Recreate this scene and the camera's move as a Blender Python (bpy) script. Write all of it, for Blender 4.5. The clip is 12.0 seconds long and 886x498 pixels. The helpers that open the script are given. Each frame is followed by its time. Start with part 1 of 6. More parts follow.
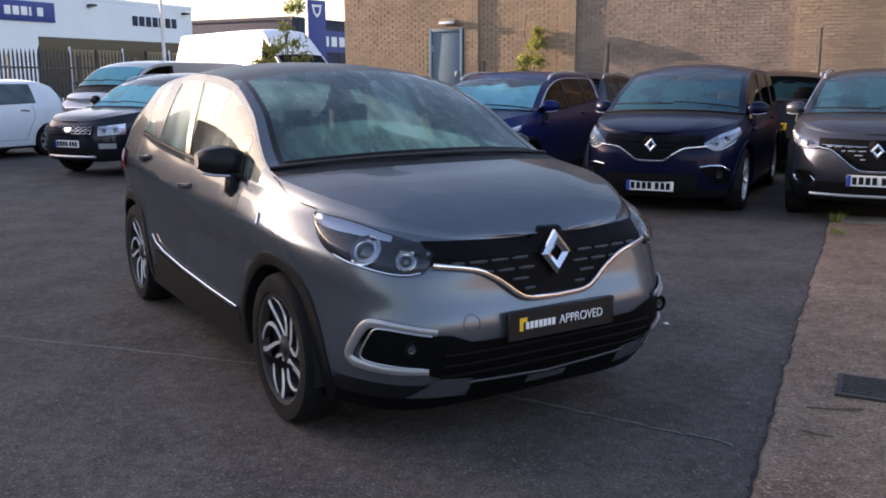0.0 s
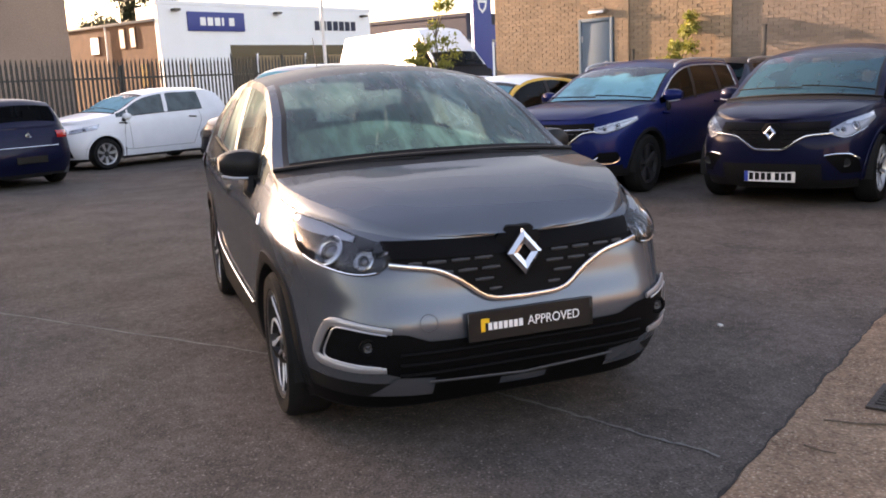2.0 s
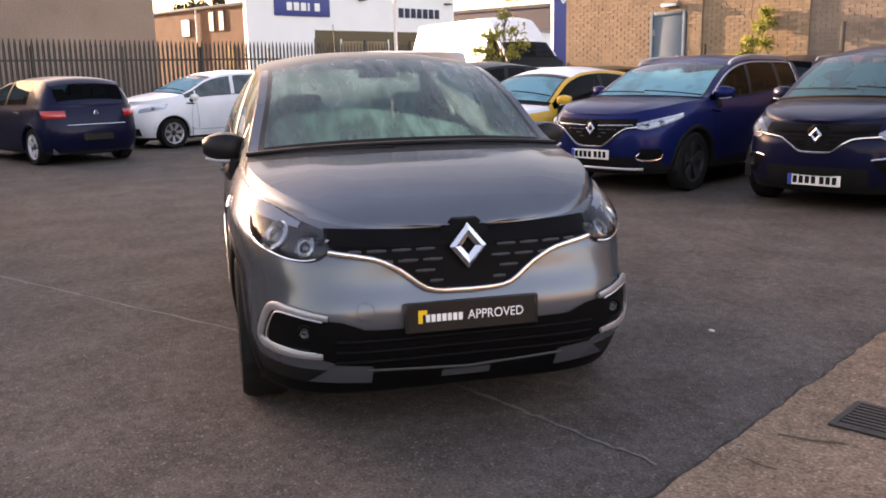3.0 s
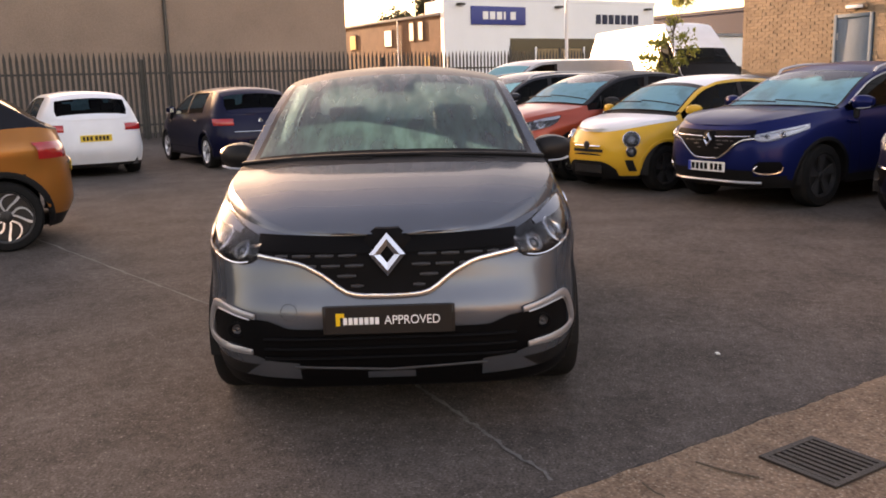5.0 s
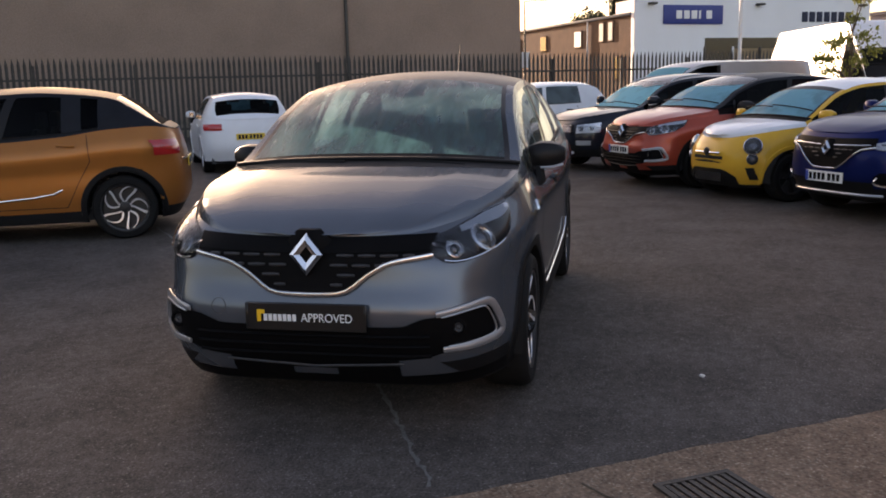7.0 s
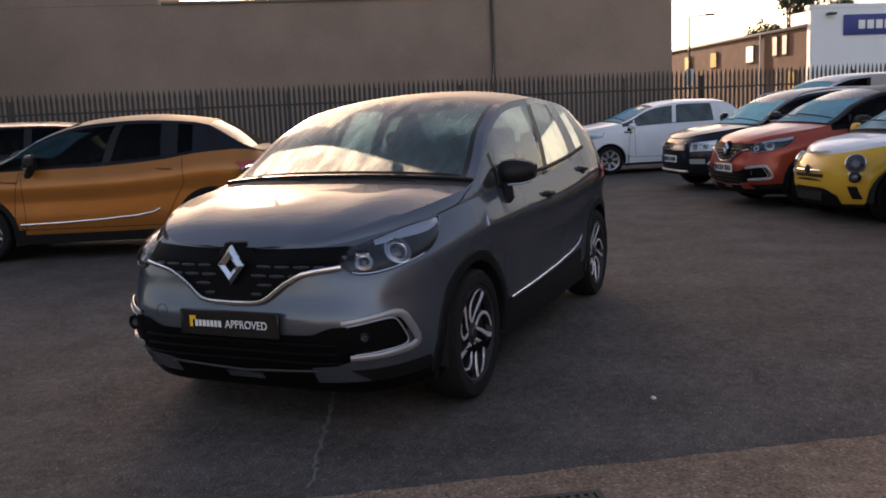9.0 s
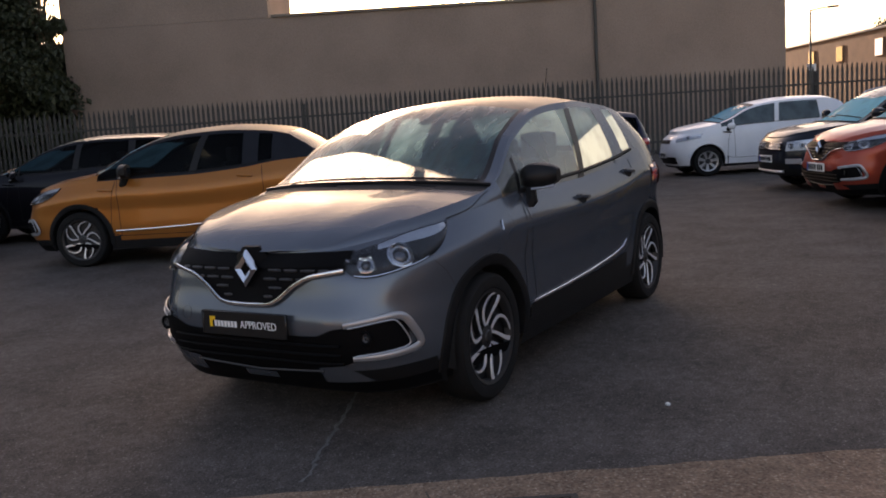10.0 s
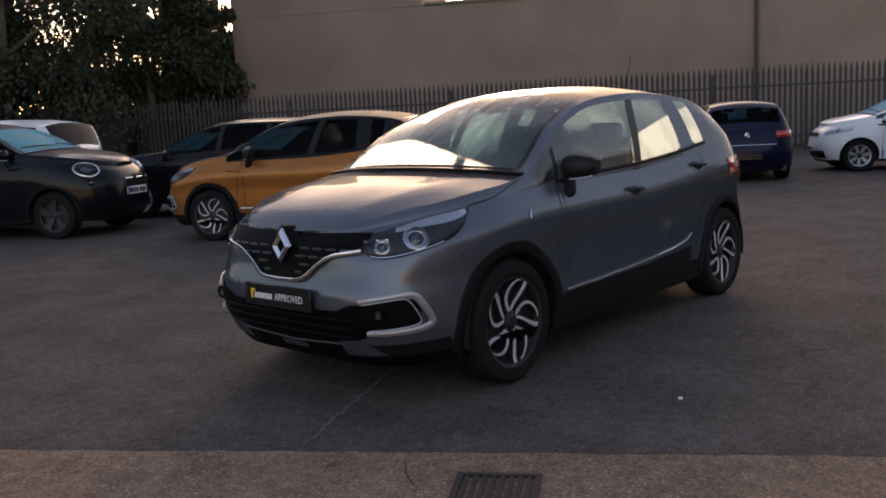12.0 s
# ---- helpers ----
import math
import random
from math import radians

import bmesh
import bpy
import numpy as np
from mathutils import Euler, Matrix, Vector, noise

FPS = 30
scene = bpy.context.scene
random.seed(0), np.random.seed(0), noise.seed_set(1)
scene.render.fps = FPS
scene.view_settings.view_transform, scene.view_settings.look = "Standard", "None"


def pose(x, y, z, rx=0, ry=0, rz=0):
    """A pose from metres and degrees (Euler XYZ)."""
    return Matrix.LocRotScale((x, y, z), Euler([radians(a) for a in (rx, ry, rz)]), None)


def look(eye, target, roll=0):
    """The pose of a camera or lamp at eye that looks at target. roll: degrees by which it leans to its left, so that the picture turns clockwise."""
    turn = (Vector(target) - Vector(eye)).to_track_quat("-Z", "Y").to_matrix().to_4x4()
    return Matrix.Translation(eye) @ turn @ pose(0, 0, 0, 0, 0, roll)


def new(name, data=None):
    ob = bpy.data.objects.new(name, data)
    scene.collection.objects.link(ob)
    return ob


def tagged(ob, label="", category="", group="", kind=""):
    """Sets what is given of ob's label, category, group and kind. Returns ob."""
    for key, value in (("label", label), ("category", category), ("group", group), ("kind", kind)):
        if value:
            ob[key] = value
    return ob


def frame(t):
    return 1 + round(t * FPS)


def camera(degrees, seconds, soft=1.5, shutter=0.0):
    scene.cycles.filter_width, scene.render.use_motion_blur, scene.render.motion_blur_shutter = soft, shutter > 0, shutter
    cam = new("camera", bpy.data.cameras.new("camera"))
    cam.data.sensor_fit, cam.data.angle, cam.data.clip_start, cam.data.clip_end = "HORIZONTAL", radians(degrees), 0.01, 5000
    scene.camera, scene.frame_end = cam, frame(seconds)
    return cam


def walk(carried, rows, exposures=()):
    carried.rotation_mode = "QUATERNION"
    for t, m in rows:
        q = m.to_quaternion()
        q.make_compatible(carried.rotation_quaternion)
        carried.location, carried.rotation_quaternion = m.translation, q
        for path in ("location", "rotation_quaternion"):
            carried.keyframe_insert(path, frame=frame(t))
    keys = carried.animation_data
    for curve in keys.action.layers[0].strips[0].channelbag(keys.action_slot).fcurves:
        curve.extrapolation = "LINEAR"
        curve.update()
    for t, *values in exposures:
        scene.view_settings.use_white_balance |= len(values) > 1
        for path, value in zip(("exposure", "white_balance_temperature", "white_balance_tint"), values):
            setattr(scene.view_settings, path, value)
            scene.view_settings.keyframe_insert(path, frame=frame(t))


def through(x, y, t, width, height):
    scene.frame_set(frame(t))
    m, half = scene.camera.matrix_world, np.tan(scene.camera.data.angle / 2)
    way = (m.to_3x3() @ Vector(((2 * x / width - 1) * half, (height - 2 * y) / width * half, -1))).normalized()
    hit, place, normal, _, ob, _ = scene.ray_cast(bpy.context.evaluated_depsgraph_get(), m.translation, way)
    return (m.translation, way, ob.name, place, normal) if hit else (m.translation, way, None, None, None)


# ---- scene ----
cam = camera(53.6, 12.0, soft=1.8)
PATH = [
    (0, (4.808, -2.185, 1.479), (3.138, -1.152, 1.101), -0.3),
    (0.3, (4.891, -2.098, 1.485), (3.178, -1.123, 1.121), -0.65),
    (0.5, (4.94, -2.04, 1.487), (3.189, -1.133, 1.151), -0.9),
    (0.8, (4.994, -1.952, 1.473), (3.237, -1.066, 1.113), -0.75),
    (1, (5.015, -1.883, 1.466), (3.244, -1.035, 1.087), -0.6),
    (1.5, (5.047, -1.661, 1.473), (3.238, -0.908, 1.072), -0.9),
    (1.8, (5.114, -1.517, 1.481), (3.285, -0.807, 1.094), -2.0),
    (2, (5.179, -1.422, 1.484), (3.33, -0.763, 1.101), -2.7),
    (2.5, (5.312, -1.181, 1.484), (3.444, -0.596, 1.077), -1.9),
    (3, (5.323, -0.913, 1.469), (3.424, -0.429, 1.069), -1.1),
    (5, (5.618, 0.17, 1.484), (3.653, 0.202, 1.109), -1.5),
    (5.5, (5.695, 0.475, 1.489), (3.734, 0.388, 1.102), -1.3),
    (5.8, (5.666, 0.636, 1.467), (3.71, 0.494, 1.081), -1.75),
    (6, (5.622, 0.735, 1.455), (3.671, 0.537, 1.061), -2.0),
    (6.5, (5.523, 0.995, 1.47), (3.582, 0.716, 1.074), -1.6),
    (7, (5.562, 1.317, 1.482), (3.638, 0.909, 1.12), -1.4),
    (9, (5.342, 2.443, 1.435), (3.529, 1.656, 1.133), -2.5),
    (9.5, (5.227, 2.684, 1.417), (3.468, 1.777, 1.13), -1.9),
    (9.8, (5.192, 2.839, 1.42), (3.463, 1.874, 1.147), -3.0),
    (10, (5.174, 2.941, 1.421), (3.479, 1.917, 1.141), -3.7),
    (10.5, (5.1, 3.148, 1.4), (3.461, 2.037, 1.115), -3.5),
    (10.8, (5.034, 3.231, 1.409), (3.417, 2.085, 1.129), -3.1),
    (11, (4.989, 3.286, 1.414), (3.391, 2.111, 1.159), -2.8),
    (11.5, (4.921, 3.462, 1.399), (3.402, 2.187, 1.137), -3.6),
    (12, (4.922, 3.612, 1.4), (3.446, 2.294, 1.111), -2.9),
]
walk(cam, [(t, look(eye, target, roll)) for t, eye, target, roll in PATH],
     exposures=((0, 1.85, 6550, 27), (0.5, 2.2, 7400, 29), (1.5, 2.32, 7950, 31), (2.5, 2.45, 8400, 33), (3.2, 2.45, 8700, 36), (5.0, 2.25, 9940, 37), (5.5, 1.95, 11400, 39), (6.0, 1.62, 9800, 36), (6.5, 1.5, 8500, 33), (7.2, 1.4, 7600, 30), (9.0, 1.27, 7600, 31), (10.5, 1.27, 7600, 31), (12.0, 1.27, 7600, 31)))

# ---- world and light ----
SUN_AZ, SUN_EL = radians(-143.2), radians(10.0)
world = bpy.data.worlds.new("world")
scene.world = world
world.use_nodes = True
wn = world.node_tree.nodes
sky = wn.new("ShaderNodeTexSky")
sky.sky_type = "NISHITA"
sky.sun_disc = False
sky.sun_elevation = SUN_EL
sky.sun_rotation = radians(90) - SUN_AZ
sky.air_density, sky.dust_density, sky.ozone_density = 1.0, 1.6, 1.0
wn["Background"].inputs["Strength"].default_value = 0.15
world.node_tree.links.new(sky.outputs["Color"], wn["Background"].inputs["Color"])
sun = new("sun", bpy.data.lights.new("sun", "SUN"))
sun.data.energy = 5.0
sun.data.angle = radians(0.5)
sun.data.color = (1.0, 0.83, 0.62)
SUN_WAY = Vector((math.cos(SUN_AZ) * math.cos(SUN_EL), math.sin(SUN_AZ) * math.cos(SUN_EL), math.sin(SUN_EL)))
sun.matrix_world = look(SUN_WAY * 50, (0, 0, 0))


# ---- materials ----
def nodes_of(name):
    m = bpy.data.materials.new(name)
    m.use_nodes = True
    t = m.node_tree
    return m, t, t.nodes["Principled BSDF"]


def surface(name, color, rough=0.6, metal=0.0, vary=0.25, scale=8.0, fine=120.0, bump=0.15, coat=0.0, coord="Object", island=0.0, spec=0.5):
    """A procedural surface: colour varied by coarse stains and fine grain, with relief."""
    m, t, b = nodes_of(name)
    n, l = t.nodes, t.links
    tc = n.new("ShaderNodeTexCoord")
    coarse, grain = n.new("ShaderNodeTexNoise"), n.new("ShaderNodeTexNoise")
    coarse.inputs["Scale"].default_value, coarse.inputs["Detail"].default_value = scale, 6
    grain.inputs["Scale"].default_value, grain.inputs["Detail"].default_value = fine, 3
    for k in (coarse, grain):
        l.new(tc.outputs[coord], k.inputs["Vector"])
    add = n.new("ShaderNodeMath")
    add.operation = "ADD"
    l.new(coarse.outputs["Fac"], add.inputs[0])
    l.new(grain.outputs["Fac"], add.inputs[1])
    last = add
    if island:
        info = n.new("ShaderNodeNewGeometry") if island < 0 else n.new("ShaderNodeObjectInfo")
        mul = n.new("ShaderNodeMath")
        mul.operation = "MULTIPLY_ADD"
        l.new(info.outputs["Random Per Island" if island < 0 else "Random"], mul.inputs[0])
        mul.inputs[1].default_value = abs(island)
        l.new(add.outputs[0], mul.inputs[2])
        last = mul
    ramp = n.new("ShaderNodeMapRange")
    ramp.inputs["From Min"].default_value, ramp.inputs["From Max"].default_value = 0.6, 1.4 + abs(island)
    ramp.inputs["To Min"].default_value, ramp.inputs["To Max"].default_value = 1 - vary, 1 + vary
    l.new(last.outputs[0], ramp.inputs["Value"])
    mix = n.new("ShaderNodeVectorMath")
    mix.operation = "SCALE"
    mix.inputs[0].default_value = color[:3]
    l.new(ramp.outputs[0], mix.inputs["Scale"])
    l.new(mix.outputs["Vector"], b.inputs["Base Color"])
    b.inputs["Roughness"].default_value, b.inputs["Metallic"].default_value = rough, metal
    b.inputs["Specular IOR Level"].default_value = spec
    b.inputs["Coat Weight"].default_value, b.inputs["Coat Roughness"].default_value = coat, 0.04
    if bump:
        bn = n.new("ShaderNodeBump")
        bn.inputs["Strength"].default_value, bn.inputs["Distance"].default_value = bump, 0.01
        l.new(grain.outputs["Fac"], bn.inputs["Height"])
        l.new(bn.outputs["Normal"], b.inputs["Normal"])
    return m


def paint(name, color, metal=0.5, rough=0.32, coat=0.45, flop=(0.25, 0.25, 0.28)):
    """Car paint under clear lacquer; the flake darkens where it is seen at a glance (flop)."""
    m = surface(name, color, rough, metal, vary=0.10, scale=3.0, fine=900.0, bump=0.0, coat=coat)
    m.node_tree.nodes["Principled BSDF"].inputs["Specular Tint"].default_value = (*flop, 1)
    m.node_tree.nodes["Principled BSDF"].inputs["Specular IOR Level"].default_value = 0.22
    return m


def glass(name, tint, gloss=1.0):
    m, t, b = nodes_of(name)
    n, l = t.nodes, t.links
    n.remove(b)
    clear, shine, mix, fr = (n.new("ShaderNode" + k) for k in ("BsdfTransparent", "BsdfGlossy", "MixShader", "Fresnel"))
    clear.inputs["Color"].default_value = (*tint, 1)
    shine.inputs["Roughness"].default_value = 0.02
    fr.inputs["IOR"].default_value = 1.5 * gloss
    l.new(fr.outputs[0], mix.inputs[0])
    l.new(clear.outputs[0], mix.inputs[1])
    l.new(shine.outputs[0], mix.inputs[2])
    l.new(mix.outputs[0], n["Material Output"].inputs["Surface"])
    return m


def dewy_glass(name, tint, dew, least, most, scale=(9.0, 9.0, 2.2), edge=(0.38, 0.62), dry=None, through=0.45, drops=0.0):
    """Car glass under a film of morning dew that has run down in streaks: the film scatters light, the rest is clear.
    On windscreens its colour also paints the mirrored sky.
    """
    m = glass(name, tint, 1.2)
    t = m.node_tree
    n, l = t.nodes, t.links
    tc, mp, ns, fine = (n.new("ShaderNode" + k) for k in ("TexCoord", "Mapping", "TexNoise", "TexNoise"))
    mp.inputs["Scale"].default_value = scale
    l.new(tc.outputs["Object"], mp.inputs["Vector"])
    ns.inputs["Scale"].default_value, ns.inputs["Detail"].default_value = 1.0, 6
    fine.inputs["Scale"].default_value = 60.0
    l.new(mp.outputs[0], ns.inputs["Vector"])
    l.new(tc.outputs["Object"], fine.inputs["Vector"])
    rg = n.new("ShaderNodeMapRange")
    rg.inputs["From Min"].default_value, rg.inputs["From Max"].default_value = edge
    rg.inputs["To Min"].default_value, rg.inputs["To Max"].default_value = least, most
    l.new(ns.outputs["Fac"], rg.inputs["Value"])
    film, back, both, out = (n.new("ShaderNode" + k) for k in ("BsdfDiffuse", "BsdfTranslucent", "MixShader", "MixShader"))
    # for windscreens this colour carries sky reflection as well as dew
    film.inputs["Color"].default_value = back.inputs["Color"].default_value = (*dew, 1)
    both.inputs[0].default_value = through
    l.new(film.outputs[0], both.inputs[1])
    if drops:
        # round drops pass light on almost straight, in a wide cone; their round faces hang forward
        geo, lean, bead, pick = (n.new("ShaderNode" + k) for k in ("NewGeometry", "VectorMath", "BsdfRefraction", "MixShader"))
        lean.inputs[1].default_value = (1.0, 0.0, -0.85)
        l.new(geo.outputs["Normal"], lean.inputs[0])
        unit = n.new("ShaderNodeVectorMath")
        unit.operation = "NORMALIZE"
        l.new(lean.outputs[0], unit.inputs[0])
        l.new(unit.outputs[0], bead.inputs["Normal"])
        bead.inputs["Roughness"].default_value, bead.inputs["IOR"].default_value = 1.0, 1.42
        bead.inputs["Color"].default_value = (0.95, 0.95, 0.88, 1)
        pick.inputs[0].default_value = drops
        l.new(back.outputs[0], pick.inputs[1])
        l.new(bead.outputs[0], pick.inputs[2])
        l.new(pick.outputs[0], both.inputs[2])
    else:
        l.new(back.outputs[0], both.inputs[2])
    old = n["Material Output"].inputs["Surface"].links[0].from_socket
    if dry:
        # the film has dried along an uneven line below the roof
        sep, wave, low, hem, cut = (n.new("ShaderNode" + k) for k in ("SeparateXYZ", "TexNoise", "Math", "MapRange", "Math"))
        wave.inputs["Scale"].default_value, wave.inputs["Detail"].default_value = 2.2, 1.5
        l.new(tc.outputs["Object"], sep.inputs[0])
        l.new(tc.outputs["Object"], wave.inputs["Vector"])
        low.operation, cut.operation = "MULTIPLY_ADD", "MULTIPLY"
        l.new(wave.outputs["Fac"], low.inputs[0])
        low.inputs[1].default_value = 0.22
        l.new(sep.outputs["Z"], low.inputs[2])
        hem.inputs["From Min"].default_value, hem.inputs["From Max"].default_value = dry + 0.13, dry + 0.10
        l.new(low.outputs[0], hem.inputs["Value"])
        l.new(hem.outputs[0], cut.inputs[0])
        l.new(rg.outputs[0], cut.inputs[1])
        l.new(cut.outputs[0], out.inputs[0])
    else:
        l.new(rg.outputs[0], out.inputs[0])
    l.new(old, out.inputs[1])
    l.new(both.outputs[0], out.inputs[2])
    l.new(out.outputs[0], n["Material Output"].inputs["Surface"])
    return m


M_SILVER = paint("grey_metallic_paint", (0.122, 0.140, 0.165), 0.60, 0.24, 0.32, (0.04, 0.045, 0.05))
M_FRIT = surface("black_glass_border", (0.006, 0.006, 0.007), 0.45, vary=0.1, bump=0.0, spec=0.25)
M_ROOF = surface("black_roof_paint", (0.014, 0.016, 0.021), 0.42, vary=0.25, scale=6, fine=300, bump=0.04, coat=0.03, spec=0.08)
M_NAVY = paint("navy_metallic_paint", (0.006, 0.008, 0.028), 0.2, 0.3, 0.18)
M_BLUE = paint("blue_metallic_paint", (0.005, 0.012, 0.075), 0.3, 0.3, 0.14)
M_RED = paint("red_metallic_paint", (0.34, 0.058, 0.035), 0.35)
M_YELLOW = paint("yellow_paint", (0.68, 0.37, 0.04), 0.0)
M_WHITE = paint("white_paint", (0.72, 0.74, 0.77), 0.0)
M_ORANGE = paint("orange_metallic_paint", (0.36, 0.13, 0.03), 0.4)
M_GREY = paint("dark_grey_metallic_paint", (0.050, 0.054, 0.068), 0.6, 0.3, 0.35)
M_BLACKC = paint("black_car_paint", (0.006, 0.006, 0.008), 0.0, 0.3, 0.3)
M_DUST = paint("dark_slate_paint", (0.012, 0.015, 0.022), 0.2)
M_VANG = paint("silver_van_paint", (0.42, 0.43, 0.45), 0.5)
M_PLASTIC = surface("black_plastic", (0.009, 0.009, 0.0095), 0.62, vary=0.25, fine=400, bump=0.1, spec=0.18)
M_GRILLE = surface("deep_black_plastic", (0.004, 0.004, 0.0045), 0.55, vary=0.2, fine=400, bump=0.05, spec=0.06)
M_SLAT = surface("satin_dark_plastic", (0.036, 0.036, 0.038), 0.4, vary=0.2, bump=0.0, spec=0.4)
M_TYRE = surface("tyre_rubber", (0.010, 0.010, 0.010), 0.8, vary=0.3, fine=200, bump=0.2, spec=0.2)
M_ALLOY = surface("machined_alloy", (0.78, 0.78, 0.79), 0.24, 0.45, vary=0.06, fine=300, bump=0.02)
M_DARKALLOY = surface("dark_alloy", (0.018, 0.018, 0.019), 0.45, 0.0, vary=0.1, bump=0.02)
M_CHROME = surface("chrome", (0.75, 0.76, 0.78), 0.10, 1.0, vary=0.03, bump=0.0)
M_BRACKET = surface("dark_satin_trim", (0.36, 0.36, 0.37), 0.32, 0.6, vary=0.05, bump=0.0)
M_SATIN = surface("satin_silver_plastic", (0.50, 0.50, 0.51), 0.32, 0.7, vary=0.05, bump=0.0)
M_GLASS = glass("clear_car_glass", (0.80, 0.88, 0.84), 1.2)
M_TINT = glass("tinted_car_glass", (0.10, 0.115, 0.12), 0.78)
M_LENS = glass("clear_lamp_lens", (0.93, 0.95, 0.97), 0.93)
M_WET = paint("dark_projector_glass", (0.10, 0.10, 0.11), 0.6, 0.08, 1.0)
# windscreen films: the mirrored sky's cyan is mixed into the dew colour
M_DEWSKY = dewy_glass("dewy_sky_windscreen", (0.6, 0.7, 0.68), (0.20, 0.55, 0.70), 0.62, 0.93, (3.0, 3.0, 2.0), (0.34, 0.5), 1.40)
M_DEWSKYM = dewy_glass("thinly_wet_sky_windscreen", (0.5, 0.6, 0.62), (0.05, 0.15, 0.22), 0.30, 0.70, (3.0, 3.0, 2.0), (0.34, 0.5), 1.47)
M_DEWSKYV = dewy_glass("wet_windscreen", (0.6, 0.7, 0.68), (0.22, 0.62, 0.72), 0.65, 0.95, (3.0, 3.0, 2.0), (0.34, 0.5))
M_DEWSKYO = dewy_glass("dew_covered_sky_windscreen", (0.6, 0.7, 0.68), (0.34, 0.84, 0.95), 0.75, 0.96, (3.0, 3.0, 2.0), (0.34, 0.5), 1.42)
M_DEWSKYH = dewy_glass("streaked_sky_windscreen", (0.27, 0.42, 0.46), (0.10, 0.32, 0.38), 0.28, 0.60, (4.0, 13.0, 4.0), (0.42, 0.64), through=0.8, drops=0.2)
M_DEWR = dewy_glass("dew_covered_side_glass", (0.7, 0.8, 0.78), (0.66, 0.84, 0.82), 0.40, 0.80, (3, 3, 2), through=0.7)
M_DEWB = dewy_glass("misted_rear_glass", (0.4, 0.48, 0.48), (0.30, 0.42, 0.42), 0.35, 0.75, (3, 3, 2), through=0.6)
M_DEWS = dewy_glass("misted_side_glass", (0.7, 0.8, 0.76), (0.70, 0.78, 0.74), 0.03, 0.30, (3, 3, 2), through=0.65)
# teal film colour stands for daylight seen through the hatchback's side windows
M_TEALD = dewy_glass("dark_teal_glass", (0.16, 0.19, 0.20), (0.16, 0.23, 0.25), 0.25, 0.55, (3, 3, 2), through=0.3)
# both brow colours include the sky's reflection on the lamp lens
M_LAMPSKY = surface("bright_sky_brow", (0.86, 0.88, 0.92), 0.2, 0.3, vary=0.05, bump=0.0)
M_SKYBROW = surface("satin_sky_brow", (0.52, 0.54, 0.58), 0.28, 0.5, vary=0.1, bump=0.0)
M_RING = surface("lamp_ring", (0.60, 0.61, 0.63), 0.15, 0.9, vary=0.05, bump=0.0)
M_LAMPGREY = surface("grey_lamp_housing", (0.46, 0.47, 0.50), 0.22, 0.45, vary=0.1, bump=0.0)
M_LAMPDARK = surface("lamp_housing", (0.014, 0.015, 0.017), 0.22, 0.0, vary=0.1, bump=0.0)
M_REDLENS = surface("red_lamp_lens", (0.45, 0.015, 0.015), 0.12, vary=0.1, bump=0.0, coat=1.0)
M_CABIN = surface("cabin_plastic", (0.035, 0.035, 0.038), 0.7, vary=0.2, bump=0.1)
M_SEAT = surface("seat_fabric", (0.05, 0.05, 0.055), 0.9, vary=0.25, fine=300, bump=0.3)
M_PLATEW = surface("white_plate", (0.75, 0.75, 0.72), 0.35, vary=0.05, bump=0.0)
M_PLATEY = surface("yellow_plate", (0.75, 0.50, 0.04), 0.35, vary=0.05, bump=0.0)
M_PLATEB = surface("black_plate", (0.012, 0.012, 0.012), 0.25, vary=0.05, bump=0.0)
M_PLATEBLUE = surface("blue_band", (0.02, 0.06, 0.35), 0.35, vary=0.05, bump=0.0)
M_WHITEPRINT = surface("white_print", (0.80, 0.80, 0.80), 0.4, vary=0.03, bump=0.0)
M_YELLOWPRINT = surface("yellow_print", (0.85, 0.50, 0.02), 0.4, vary=0.03, bump=0.0)
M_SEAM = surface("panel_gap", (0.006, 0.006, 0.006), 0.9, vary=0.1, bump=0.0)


# ---- building helpers ----
def mesh_from(bm, name, smooth=True):
    me = bpy.data.meshes.new(name)
    bmesh.ops.recalc_face_normals(bm, faces=bm.faces)
    bm.to_mesh(me)
    bm.free()
    if smooth:
        me.polygons.foreach_set("use_smooth", [True] * len(me.polygons))
        me.set_sharp_from_angle(angle=radians(38))
    return me


def part(name, bm, material, parent, label="", smooth=True, core=None):
    """One mesh under a thing; with core, its faces are turned away from that place."""
    me = mesh_from(bm, name, smooth)
    if core:
        if sum((p.center - Vector(core)).dot(p.normal) * p.area for p in me.polygons) < 0:
            me.flip_normals()
    me.materials.append(material)
    ob = new(name, me)
    ob.parent = parent
    if label:
        ob["label"] = label
    return ob


def thing(name, m, label, category, group="", kind=""):
    ob = new(name)
    ob.matrix_world = m
    return tagged(ob, label, category, group, kind)


def solid(name, bm, material, label, category, m=None, group="", kind="", smooth=False):
    me = mesh_from(bm, name, smooth)
    me.materials.append(material)
    ob = new(name, me)
    if m is not None:
        ob.matrix_world = m
    return tagged(ob, label, category, group, kind)


def add_box(bm, x0, y0, z0, x1, y1, z1, bevel=0.0, seg=2):
    r = bmesh.ops.create_cube(bm, size=1.0, matrix=Matrix.Translation(((x0 + x1) / 2, (y0 + y1) / 2, (z0 + z1) / 2)) @ Matrix.Diagonal((x1 - x0, y1 - y0, z1 - z0, 1)))
    if bevel:
        edges = list({e for v in r["verts"] for e in v.link_edges})
        bmesh.ops.bevel(bm, geom=edges, offset=bevel, segments=seg, affect="EDGES", profile=0.6)
    return bm


def box(*a, **k):
    return add_box(bmesh.new(), *a, **k)


